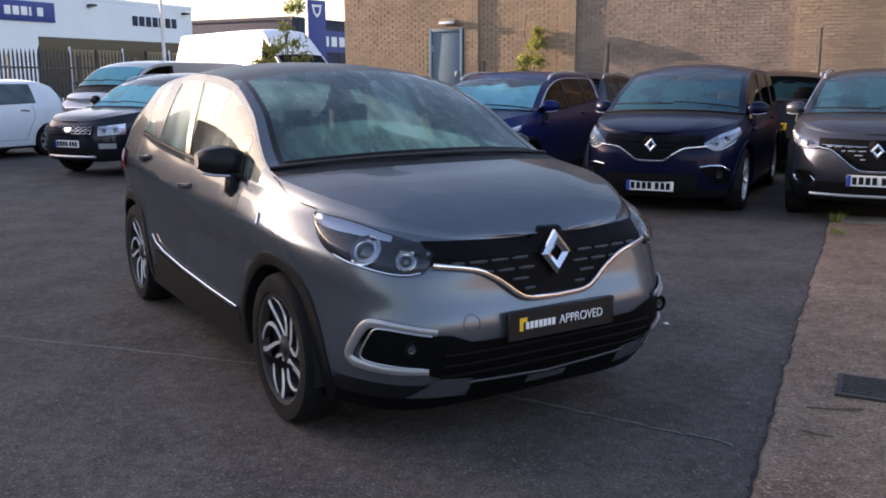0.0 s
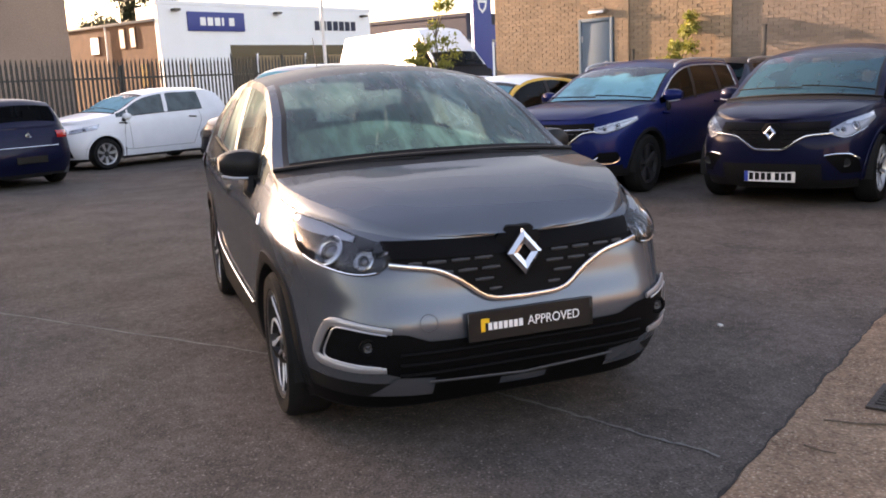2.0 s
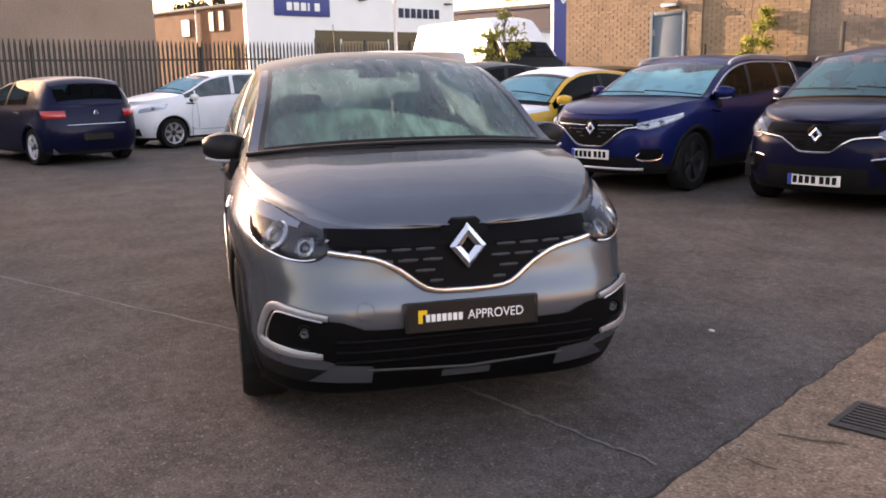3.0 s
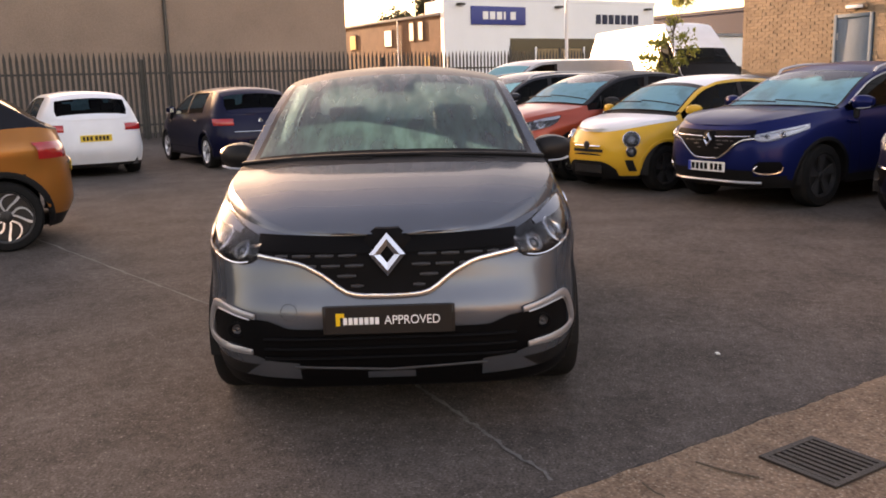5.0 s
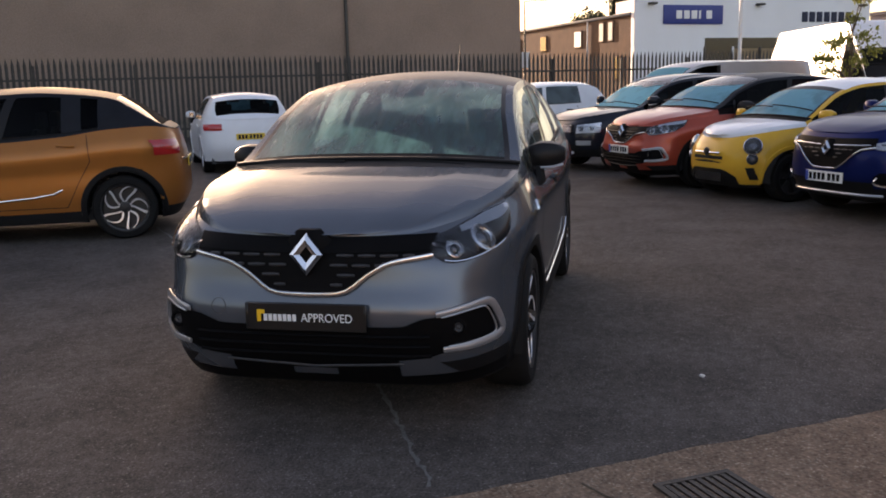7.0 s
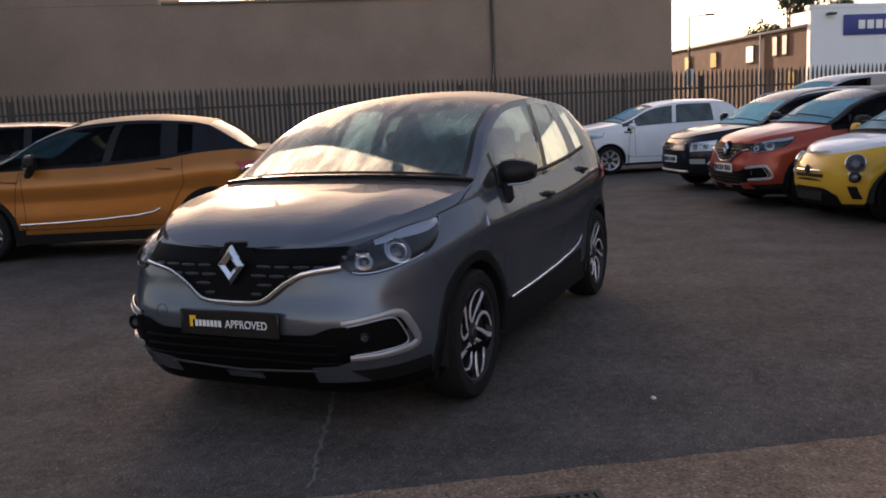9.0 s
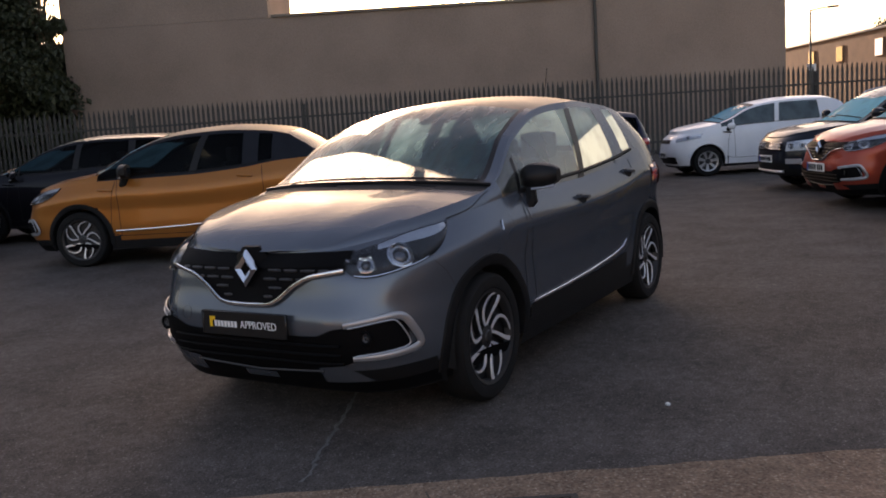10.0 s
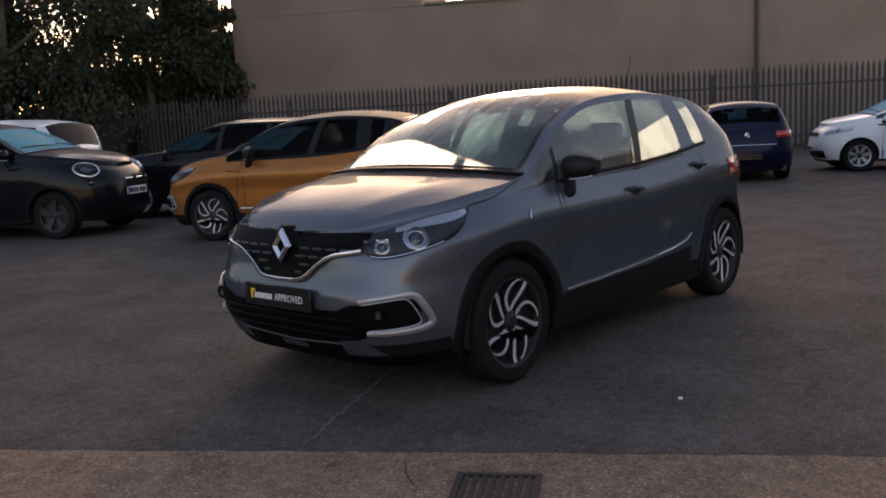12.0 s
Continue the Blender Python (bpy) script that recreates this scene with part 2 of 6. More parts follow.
def add_grid(bm, rows, close=False):
    """Faces over rows of points; close joins each row's end to its start."""
    vs = [[bm.verts.new(p) for p in r] for r in rows]
    n = len(rows[0])
    for a, b in zip(vs, vs[1:]):
        for j in range(n if close else n - 1):
            q = [a[j], a[(j + 1) % n], b[(j + 1) % n], b[j]]
            if len({tuple(round(c, 5) for c in v.co) for v in q}) >= 3:
                try:
                    bm.faces.new(q)
                except ValueError:
                    pass
    return vs


def grid(rows, close=False):
    bm = bmesh.new()
    add_grid(bm, rows, close)
    bmesh.ops.remove_doubles(bm, verts=bm.verts, dist=0.0004)
    return bm


def add_tube(bm, path, r, sides=8, squash=1.0, closed=False):
    """A tube along a path of points."""
    pts = [Vector(p) for p in path]
    rows, prev = [], None
    for i, p in enumerate(pts):
        a = pts[i - 1] if i or closed else pts[0]
        b = pts[(i + 1) % len(pts)] if i + 1 < len(pts) or closed else pts[-1]
        d = (b - a).normalized()
        side = prev - d * prev.dot(d) if prev else d.cross(Vector((0, 0, 1)))
        side = side.normalized() if side.length > 0.05 else Vector((1, 0, 0))
        prev = side
        up = side.cross(d)
        rr = r(i / max(1, len(pts) - 1)) if callable(r) else r
        rows.append([p + side * math.cos(k * math.tau / sides) * rr * squash + up * math.sin(k * math.tau / sides) * rr for k in range(sides)])
    if closed:
        rows.append(rows[0])
    vs = add_grid(bm, rows, True)
    if not closed:
        bm.faces.new(vs[0])
        bm.faces.new(vs[-1])
    return bm


def tube(*a, **k):
    return add_tube(bmesh.new(), *a, **k)


def add_lathe(bm, profile, axis_m, seg=32):
    """profile: (radius, along) turned about the y axis of axis_m."""
    rows = [[axis_m @ Vector((r * math.cos(k * math.tau / seg), h, r * math.sin(k * math.tau / seg))) for k in range(seg)] for r, h in profile]
    add_grid(bm, rows, True)
    return bm


def lathe(profile, axis_m, seg=32):
    bm = add_lathe(bmesh.new(), profile, axis_m, seg)
    bmesh.ops.remove_doubles(bm, verts=bm.verts, dist=0.0003)
    return bm


def curve_at(pts):
    """A smooth function through (x, value) pairs, without overshoot."""
    pts = sorted(pts)
    xs, ys = [p[0] for p in pts], [p[1] for p in pts]
    d = [(ys[i + 1] - ys[i]) / (xs[i + 1] - xs[i]) for i in range(len(xs) - 1)]
    m = [d[0]] + [0 if d[i - 1] * d[i] <= 0 else 2 * d[i - 1] * d[i] / (d[i - 1] + d[i]) for i in range(1, len(d))] + [d[-1]]

    def f(x):
        if x <= xs[0]:
            return ys[0]
        if x >= xs[-1]:
            return ys[-1]
        i = max(k for k in range(len(xs) - 1) if xs[k] <= x)
        h = xs[i + 1] - xs[i]
        t = (x - xs[i]) / h
        return (ys[i] * (1 + 2 * t) * (1 - t) ** 2 + h * m[i] * t * (1 - t) ** 2 + ys[i + 1] * t * t * (3 - 2 * t) + h * m[i + 1] * t * t * (t - 1))
    return f


def flat_text(words, size, material, parent, m, name="lettering", width=None):
    cu = bpy.data.curves.new(name, "FONT")
    cu.body, cu.size, cu.extrude, cu.align_x, cu.align_y = words, size, 0.0008 * size / 0.05, "CENTER", "CENTER"
    tmp = new("tmp", cu)
    bpy.context.view_layer.update()
    me = bpy.data.meshes.new_from_object(tmp.evaluated_get(bpy.context.evaluated_depsgraph_get()))
    bpy.data.objects.remove(tmp)
    me.materials.clear()
    me.materials.append(material)
    if width:
        xs = [v.co.x for v in me.vertices]
        me.transform(Matrix.Diagonal((width / (max(xs) - min(xs)), 1, 1, 1)))
    me.name = name
    ob = new(name, me)
    ob.parent = parent
    ob.matrix_local = m
    return ob


# ---- the yard: its own axes run along the brick wall (a) and towards it (b) ----
YARD = pose(0, 0, 0, 0, 0, 31.5)


def yard(a, b, z=0.0, turn=0.0):
    return YARD @ pose(a, b, z, 0, 0, turn)


def stony(name, dark, light, stones, share, grain=70.0, chip=95.0, rough=0.8, relief=0.5, patch=(0.82, 1.2)):
    """Ground made of small stones in a binder: patches, grain, and single paler chips."""
    m, t, b = nodes_of(name)
    n, l = t.nodes, t.links
    tc = n.new("ShaderNodeTexCoord")

    def noise(scale, detail):
        k = n.new("ShaderNodeTexNoise")
        k.inputs["Scale"].default_value, k.inputs["Detail"].default_value = scale, detail
        l.new(tc.outputs["Object"], k.inputs["Vector"])
        return k.outputs["Fac"]

    def spread(value, f0, f1, t0, t1):
        k = n.new("ShaderNodeMapRange")
        for key, v in (("From Min", f0), ("From Max", f1), ("To Min", t0), ("To Max", t1)):
            k.inputs[key].default_value = v
        l.new(value, k.inputs["Value"])
        return k.outputs[0]

    def blend(fac, a, c):
        k = n.new("ShaderNodeMix")
        k.data_type = "RGBA"
        l.new(fac, k.inputs["Factor"])
        for key, v in (("A", a), ("B", c)):
            if isinstance(v, tuple):
                k.inputs[key].default_value = (*v, 1)
            else:
                l.new(v, k.inputs[key])
        return k.outputs["Result"]

    vor = n.new("ShaderNodeTexVoronoi")
    vor.inputs["Scale"].default_value = chip
    l.new(tc.outputs["Object"], vor.inputs["Vector"])
    sep = n.new("ShaderNodeSeparateColor")
    l.new(vor.outputs["Color"], sep.inputs[0])
    base = blend(spread(noise(2.2, 8), 0.35, 0.68, 0, 1), dark, light)
    col = blend(spread(sep.outputs[0], 1 - share, 1 - share * 0.5, 0, 1), base, stones)
    scale = n.new("ShaderNodeMath")
    scale.operation = "MULTIPLY"
    l.new(spread(noise(grain, 4), 0.3, 0.7, 0.62, 1.38), scale.inputs[0])
    blotch = n.new("ShaderNodeMath")
    blotch.operation = "MULTIPLY"
    l.new(spread(noise(0.35, 5), 0.2, 0.8, *patch), blotch.inputs[0])
    l.new(spread(noise(16.0, 5), 0.32, 0.68, 0.80, 1.22), blotch.inputs[1])
    l.new(blotch.outputs[0], scale.inputs[1])
    mul = n.new("ShaderNodeVectorMath")
    mul.operation = "SCALE"
    l.new(col, mul.inputs[0])
    l.new(scale.outputs[0], mul.inputs["Scale"])
    l.new(mul.outputs["Vector"], b.inputs["Base Color"])
    b.inputs["Roughness"].default_value = rough
    b.inputs["Specular IOR Level"].default_value = 0.06
    bn = n.new("ShaderNodeBump")
    bn.inputs["Strength"].default_value, bn.inputs["Distance"].default_value = relief, 0.006
    l.new(vor.outputs["Distance"], bn.inputs["Height"])
    l.new(bn.outputs["Normal"], b.inputs["Normal"])
    return m


M_ASPHALT = stony("worn_asphalt", (0.078, 0.066, 0.058), (0.112, 0.095, 0.084), (0.165, 0.143, 0.127), 0.07, 80.0, 125.0)
M_PAVE = stony("gritty_brown_concrete", (0.193, 0.126, 0.088), (0.275, 0.185, 0.129), (0.33, 0.25, 0.185), 0.14, 60.0, 120.0, 0.85, 0.8, (0.75, 1.25))
M_KERB = surface("worn_concrete_edge", (0.20, 0.17, 0.14), 0.85, vary=0.35, scale=3, fine=60, bump=0.4)
M_MORTAR = surface("lime_mortar", (0.26, 0.20, 0.148), 0.9, vary=0.3, scale=2, fine=60, bump=0.4)
M_BRICK = surface("tan_brick", (0.30, 0.217, 0.147), 0.85, vary=0.34, scale=0.8, fine=40, bump=0.35, island=0.45)
M_BRICKS = surface("tan_brickwork", (0.30, 0.217, 0.147), 0.85, vary=0.34, scale=0.8, fine=40, bump=0.35, island=-0.45)
M_BRICKG = surface("grey_brown_brickwork", (0.24, 0.189, 0.152), 0.85, vary=0.40, scale=1.5, fine=40, bump=0.35, island=-0.45)
M_LOWWALL = surface("dark_weathered_boards", (0.03, 0.026, 0.024), 0.9, vary=0.4, scale=1.0, fine=20, bump=0.3)
M_DARKWALL = surface("rough_brown_render", (0.25, 0.185, 0.15), 0.9, vary=0.28, scale=0.45, fine=28, bump=0.25)
M_FENCE = surface("weathered_galvanised_steel", (0.06, 0.058, 0.055), 0.6, 0.3, vary=0.3, scale=4, bump=0.1)
M_DOORGREY = surface("blue_grey_painted_door", (0.115, 0.17, 0.22), 0.75, vary=0.12, scale=2, bump=0.1)
M_CLADWHITE = surface("white_cladding", (0.74, 0.76, 0.80), 0.45, vary=0.06, scale=0.4, fine=20, bump=0.05)
M_SIGNBLUE = surface("blue_sign_panel", (0.012, 0.032, 0.21), 0.45, vary=0.08, bump=0.0)
M_BROWNBRICK = surface("brown_far_brick", (0.11, 0.058, 0.036), 0.9, vary=0.35, scale=1.0, fine=14, bump=0.2)
M_ROOFGREY = surface("grey_roof_sheet", (0.20, 0.20, 0.21), 0.6, vary=0.2, scale=0.6, bump=0.1)
M_DARKCLAD = surface("dark_blue_cladding", (0.016, 0.022, 0.05), 0.7, vary=0.15, scale=0.4, bump=0.1)
M_WINDARK = surface("dark_window_glass", (0.02, 0.024, 0.03), 0.12, vary=0.1, bump=0.0, spec=0.4)
M_WINBRIGHT = surface("pale_blind", (0.75, 0.76, 0.78), 0.5, vary=0.05, bump=0.0)
M_WINGREY = surface("grey_blind", (0.30, 0.29, 0.27), 0.5, vary=0.15, bump=0.0)
M_POST = surface("painted_post", (0.62, 0.63, 0.65), 0.5, vary=0.1, bump=0.05)
M_IRON = surface("cast_iron", (0.05, 0.042, 0.036), 0.6, 0.5, vary=0.4, fine=90, bump=0.3)
M_TIMBER = surface("weathered_boards", (0.24, 0.17, 0.10), 0.8, vary=0.35, scale=3, bump=0.2)
M_LEAFY = surface("yellow_green_leaf", (0.21, 0.22, 0.055), 0.6, vary=0.5, scale=3, fine=20, bump=0.0, island=-0.8)
def leafy(m, color, share):
    """Lets light pass through a leaf material."""
    t = m.node_tree
    thin, mix = t.nodes.new("ShaderNodeBsdfTranslucent"), t.nodes.new("ShaderNodeMixShader")
    thin.inputs["Color"].default_value = (*color, 1)
    mix.inputs[0].default_value = share
    t.links.new(t.nodes["Principled BSDF"].outputs[0], mix.inputs[1])
    t.links.new(thin.outputs[0], mix.inputs[2])
    t.links.new(mix.outputs[0], t.nodes["Material Output"].inputs["Surface"])


leafy(M_LEAFY, (0.28, 0.30, 0.06), 0.32)
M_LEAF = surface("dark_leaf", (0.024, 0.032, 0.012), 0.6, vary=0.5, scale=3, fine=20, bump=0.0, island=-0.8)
M_BARK = surface("bark", (0.10, 0.075, 0.05), 0.9, vary=0.4, scale=6, fine=40, bump=0.5)
M_CRACK = surface("crumbled_shadow_edge", (0.028, 0.024, 0.021), 0.9, vary=0.5, scale=9, fine=80, bump=0.4)
M_JOINT = surface("pale_joint_filler", (0.135, 0.127, 0.118), 0.85, vary=0.5, scale=6, fine=60, bump=0.2)


def brick_wall():
    """The long brick wall: mortar core, projecting piers and sunken grey panels, every brick with its own edges."""
    b0, top, a0, a1 = 15.87, 5.3, -10.14, 26.0
    core = bmesh.new()
    add_box(core, a0 + 0.02, b0 + 0.016, -0.2, a1, b0 + 0.45, top)
    wall = solid("wall_north", core, M_MORTAR, "tall tan brick wall with projecting piers and sunken grey panels", "wall", YARD.copy(), kind="structure")
    cope = box(a0 - 0.05, b0 - 0.14, top, a1, b0 + 0.5, top + 0.12, bevel=0.02)
    part("coping", cope, M_KERB, wall)
    rng = random.Random(4)
    # runs of (start, end, how far the face stands forward, grey)
    runs = [(a0, -6.60, 0.0, False), (-6.60, -6.22, 0.05, False), (-6.22, -4.10, 0.0, False), (-4.10, -3.72, 0.05, False), (-3.72, 1.05, -0.012, True), (1.05, 5.35, 0.06, False), (5.35, 9.6, -0.012, True), (9.6, 14.0, 0.06, False)]
    backing = bmesh.new()
    for s0, s1, out, grey in runs:
        if out > 0.02:
            add_box(backing, s0 + 0.004, b0 - out + 0.003, -0.1, s1 - 0.004, b0 + 0.03, top - 0.01)
    part("pier_core", backing, M_MORTAR, wall)
    single = bmesh.new()
    add_box(single, -0.1075, -0.02, -0.0325, 0.1075, 0.02, 0.0325)
    brick_mesh = mesh_from(single, "brick", False)
    brick_mesh.materials.append(M_BRICK)
    tan, grey_bm = [], []
    count = 0
    for s0, s1, out, grey in runs:
        n_course = int((top - 0.1) / 0.075)
        for c in range(n_course):
            z = 0.05 + c * 0.075
            if s0 > 6.5 and z > 5.0:
                continue
            x = s0 + (0.1125 if c % 2 else 0.0)
            cells = []
            if c % 2:
                cells.append((s0, min(s0 + 0.1125, s1)))
            while x < s1 - 0.03:
                cells.append((x, min(x + 0.225, s1)))
                x += 0.225
            for xa, xb in cells:
                if xb - xa < 0.04:
                    continue
                if -7.58 < (xa + xb) / 2 < -6.64 and z < 2.74:
                    continue
                d = out + rng.uniform(-0.004, 0.005)
                if not grey and count < 300 and -6.2 < xa < -3.0 and 1.55 < z < 3.6 and xb - xa > 0.2:
                    ob = new("brick", brick_mesh)
                    ob.parent = wall
                    ob.location = ((xa + xb) / 2, b0 - d + 0.012, z)
                    count += 1
                    continue
                (grey_bm if grey else tan).append((xa + 0.005, xb - 0.005, z - 0.0325, z + 0.0325, b0 - d - 0.008))
    for name, cells, mat in (("brickwork", tan, M_BRICKS), ("grey_brickwork", grey_bm, M_BRICKG)):
        verts, faces = [], []
        for xa, xb, za, zb, y in cells:
            k = len(verts)
            yb = y + 0.03
            verts += [(xa, y, za), (xb, y, za), (xb, y, zb), (xa, y, zb), (xa, yb, za), (xb, yb, za), (xb, yb, zb), (xa, yb, zb)]
            faces += [(k, k + 1, k + 2, k + 3), (k + 1, k + 5, k + 6, k + 2), (k + 4, k, k + 3, k + 7), (k + 3, k + 2, k + 6, k + 7), (k + 4, k + 5, k + 1, k)]
        me = bpy.data.meshes.new(name)
        me.from_pydata(verts, [], faces)
        me.materials.append(mat)
        ob = new(name, me)
        ob.parent = wall
        tagged(ob, kind="stuff")
    # steel door in the wall, on a step
    door = thing("door_1", yard(-7.11, b0 - 0.02, 0.58), "blue-grey painted steel door in the brick wall, shut", "door", kind="structure")
    part("door_leaf", box(-0.39, -0.02, 0.0, 0.39, 0.03, 2.08, bevel=0.006), M_DOORGREY, door)
    for x0, x1, z0, z1 in ((-0.47, -0.392, -0.05, 2.16), (0.392, 0.47, -0.05, 2.16), (-0.39, 0.39, 2.082, 2.16)):
        part("door_frame", box(x0, -0.05, z0, x1, 0.05, z1, bevel=0.008), M_DOORGREY, door)
    part("door_handle", box(0.26, -0.07, 0.98, 0.33, -0.02, 1.12, bevel=0.012), M_SATIN, door)
    part("hinge", box(-0.395, -0.04, 1.6, -0.36, -0.02, 1.75, bevel=0.004), M_SATIN, door)
    part("door_step", box(-0.7, -0.65, -0.58, 0.7, 0.0, -0.05, bevel=0.02), M_KERB, door)
    light = thing("wall_lamp", yard(-7.05, b0 - 0.05, 2.90), "small unlit bulkhead lamp above the steel door", "lamp")
    part("lamp_body", box(-0.24, -0.10, -0.05, 0.24, 0.05, 0.05, bevel=0.02), M_KERB, light)
    part("diffuser", box(-0.20, -0.115, -0.055, 0.20, -0.06, 0.01, bevel=0.015), M_WINBRIGHT, light)


def palisade():
    """Steel palisade: two rails, posts and pointed pales, each a piece."""
    fence = thing("palisade_fence", yard(-22.0, 0), "weathered dark steel palisade fence with pointed pales", "fence")
    bm = bmesh.new()
    prof = [(-0.042, 0.0), (-0.026, 0.018), (-0.009, 0.0), (0.009, 0.0), (0.026, 0.018), (0.042, 0.0)]
    rows = []
    for z, f in ((0.06, 1), (2.34, 1), (2.42, 0.75), (2.55, 0.1)):
        rows.append([(y, x * f, z) for x, y in prof])
    add_grid(bm, rows)
    pale_mesh = mesh_from(bm, "pale", False)
    pale_mesh.materials.append(M_FENCE)
    rng = random.Random(8)
    n = 262
    for k in range(n):
        p = new("pale", pale_mesh)
        p.parent = fence
        p.matrix_local = pose(0.0, -15.0 + k * 0.155, rng.uniform(-0.02, 0.01), 0, 0, rng.uniform(-2, 2))
    for z in (0.45, 1.95):
        part("rail", box(-0.045, -15.1, z - 0.03, -0.004, 25.6, z + 0.03), M_FENCE, fence)
    bm = box(-0.12, -0.04, -0.3, -0.047, 0.04, 2.35, bevel=0.006)
    post_mesh = mesh_from(bm, "post", False)
    post_mesh.materials.append(M_FENCE)
    for k in range(16):
        p = new("post", post_mesh)
        p.parent = fence
        p.location = (0, -14.9 + k * 2.7, 0)


def far_buildings():
    # showroom: white clad front, brown brick side
    show = thing("showroom", yard(-48.5, 31.7), "white clad car showroom with a brown brick side and flat roof", "building")
    part("wall", box(-3.0, 0.3, -0.2, -0.02, 20.6, 7.15), M_CLADWHITE, show)
    part("rear_block", box(-34, 0.3, -0.2, -3.0, 20.6, 6.05), M_BROWNBRICK, show)
    part("parapet", box(-0.5, -0.1, 7.15, 0.06, 20.7, 7.45, bevel=0.03), M_CLADWHITE, show)
    part("front_panel", box(-0.02, 0.0, 3.9, 0.04, 20.6, 7.15), M_CLADWHITE, show)
    part("corner_panel", box(-0.4, -0.02, -0.2, 0.05, 5.6, 3.9), M_CLADWHITE, show)
    part("corner_wall", box(-0.40, -0.02, 3.9, -0.03, 0.29, 7.15), M_CLADWHITE, show)
    part("side_wall", box(-34, 0.0, -0.2, -0.41, 0.29, 6.1), M_BROWNBRICK, show, "brown brick side wall")
    part("roof_edge", box(-34, -0.15, 6.1, -0.41, 0.3, 6.28, bevel=0.02), M_ROOFGREY, show)
    part("glass_band", box(-0.01, 5.8, 0.4, 0.02, 20.3, 3.85), M_WINDARK, show)
    part("dark_fascia", box(0.04, 5.75, 3.80, 0.07, 20.4, 4.50), M_WINDARK, show, "dark glazed band over the showroom windows")
    for b, w in ((8.3, 2.1), (10.7, 2.1), (15.5, 2.0), (17.9, 1.9)):
        part("blind", box(0.021, b, 1.5, 0.035, b + w, 3.75), M_TIMBER, show, "tan blind behind the showroom window")
    for k in range(7):
        part("mullion", box(0.0, 5.7 + k * 2.4, 0.0, 0.09, 5.84 + k * 2.4, 3.9), M_CLADWHITE if k % 2 else M_FENCE, show)
    for a, w, z, h, mat in ((-8.0, 1.05, 4.3, 1.15, M_WINBRIGHT), (-4.4, 0.55, 4.55, 1.25, M_WINGREY), (-3.1, 0.55, 4.55, 1.25, M_WINGREY), (-2.2, 0.8, 1.8, 1.5, M_WINDARK), (-14.0, 1.0, 4.3, 1.1, M_WINDARK), (-19.0, 1.0, 4.3, 1.1, M_WINDARK)):
        win = part("window", box(a - w / 2 - 0.08, -0.06, z - 0.08, a + w / 2 + 0.08, 0.0, z + h + 0.08, bevel=0.01), M_BROWNBRICK, show)
        part("pane", box(a - w / 2, -0.075, z, a + w / 2, -0.062, z + h), mat, win)
    part("downpipe", tube([(-6.4, -0.10, 0), (-6.4, -0.10, 6.1)], 0.06, 8), M_POST, show)
    for b in (1.0, 10.0, 19.4):
        part("floodlight", box(0.05, b, 6.75, 0.55, b + 0.5, 6.9, bevel=0.03), M_FENCE, show)
    sign = part("sign", box(0.045, 2.25, 5.45, 0.16, 7.15, 6.75, bevel=0.02), M_SIGNBLUE, show, "blue sign panel with white lettering")
    # the maker's name as a plain white bar shape of its size
    for k in range(5):
        y0 = 3.25 + k * 0.62
        part("name_bar", box(0.161, y0, 5.82, 0.175, y0 + (0.46 if k != 3 else 0.16), 6.38, bevel=0.03), M_WHITEPRINT, sign)
    for k in range(7):
        part("letter_bar", box(0.045, 14.2 + k * 0.68, 5.62, 0.10, 14.70 + k * 0.68, 6.35, bevel=0.01), M_DARKCLAD, show)
    # low lean-to roof beside it
    shed = thing("storage_shed", yard(-46, 54), "low pale storage shed with a dark roof edge", "shed")
    part("shed_wall", box(-8, 0, -0.2, 0, 13, 4.6), M_CLADWHITE, shed)
    part("shed_roof", box(-8.2, -0.2, 4.6, 0.2, 13.2, 4.85), M_ROOFGREY, shed)
    # dark clad building with a blue totem sign in front
    dark = thing("dark_showroom", yard(-50, 68), "dark blue clad showroom with a flat roof", "building")
    part("wall", box(-14, 0, -0.2, 0, 34, 7.4), M_DARKCLAD, dark)
    part("roof_edge", box(-14.1, -0.1, 7.4, 0.12, 34.1, 7.7), M_DARKCLAD, dark)
    for k in range(9):
        part("cladding_rib", box(0.0, 1 + k * 3.6, 0, 0.08, 1.12 + k * 3.6, 7.4), M_FENCE, dark)
    nm = part("name_panel", box(0.02, 2.0, 4.4, 0.10, 13.5, 6.6), M_SIGNBLUE, dark)
    for k in range(4):
        part("letter_bar", box(0.101, 5.2 + k * 1.5, 5.0, 0.13, 6.2 + k * 1.5, 6.0), M_WHITEPRINT, nm)
    tot = thing("totem_sign", pose(-36.2, 15.9, 0, 0, 0, 14), "tall blue totem sign with a white emblem", "sign")
    part("panel", box(-0.12, -0.55, 0.0, 0.12, 0.55, 5.35, bevel=0.02), M_SIGNBLUE, tot)
    bm = bmesh.new()
    rows = [[(0.125 + d, y * f, 4.85 + z * f) for y, z in ((-0.30, 0.28), (0.30, 0.28), (0.22, -0.12), (0.0, -0.34), (-0.22, -0.12))] for f, d in ((1, 0), (0.97, 0.01), (0.62, 0.01), (0.60, 0.0))]
    add_grid(bm, rows, True)
    part("emblem", bm, M_WHITEPRINT, tot, smooth=False)


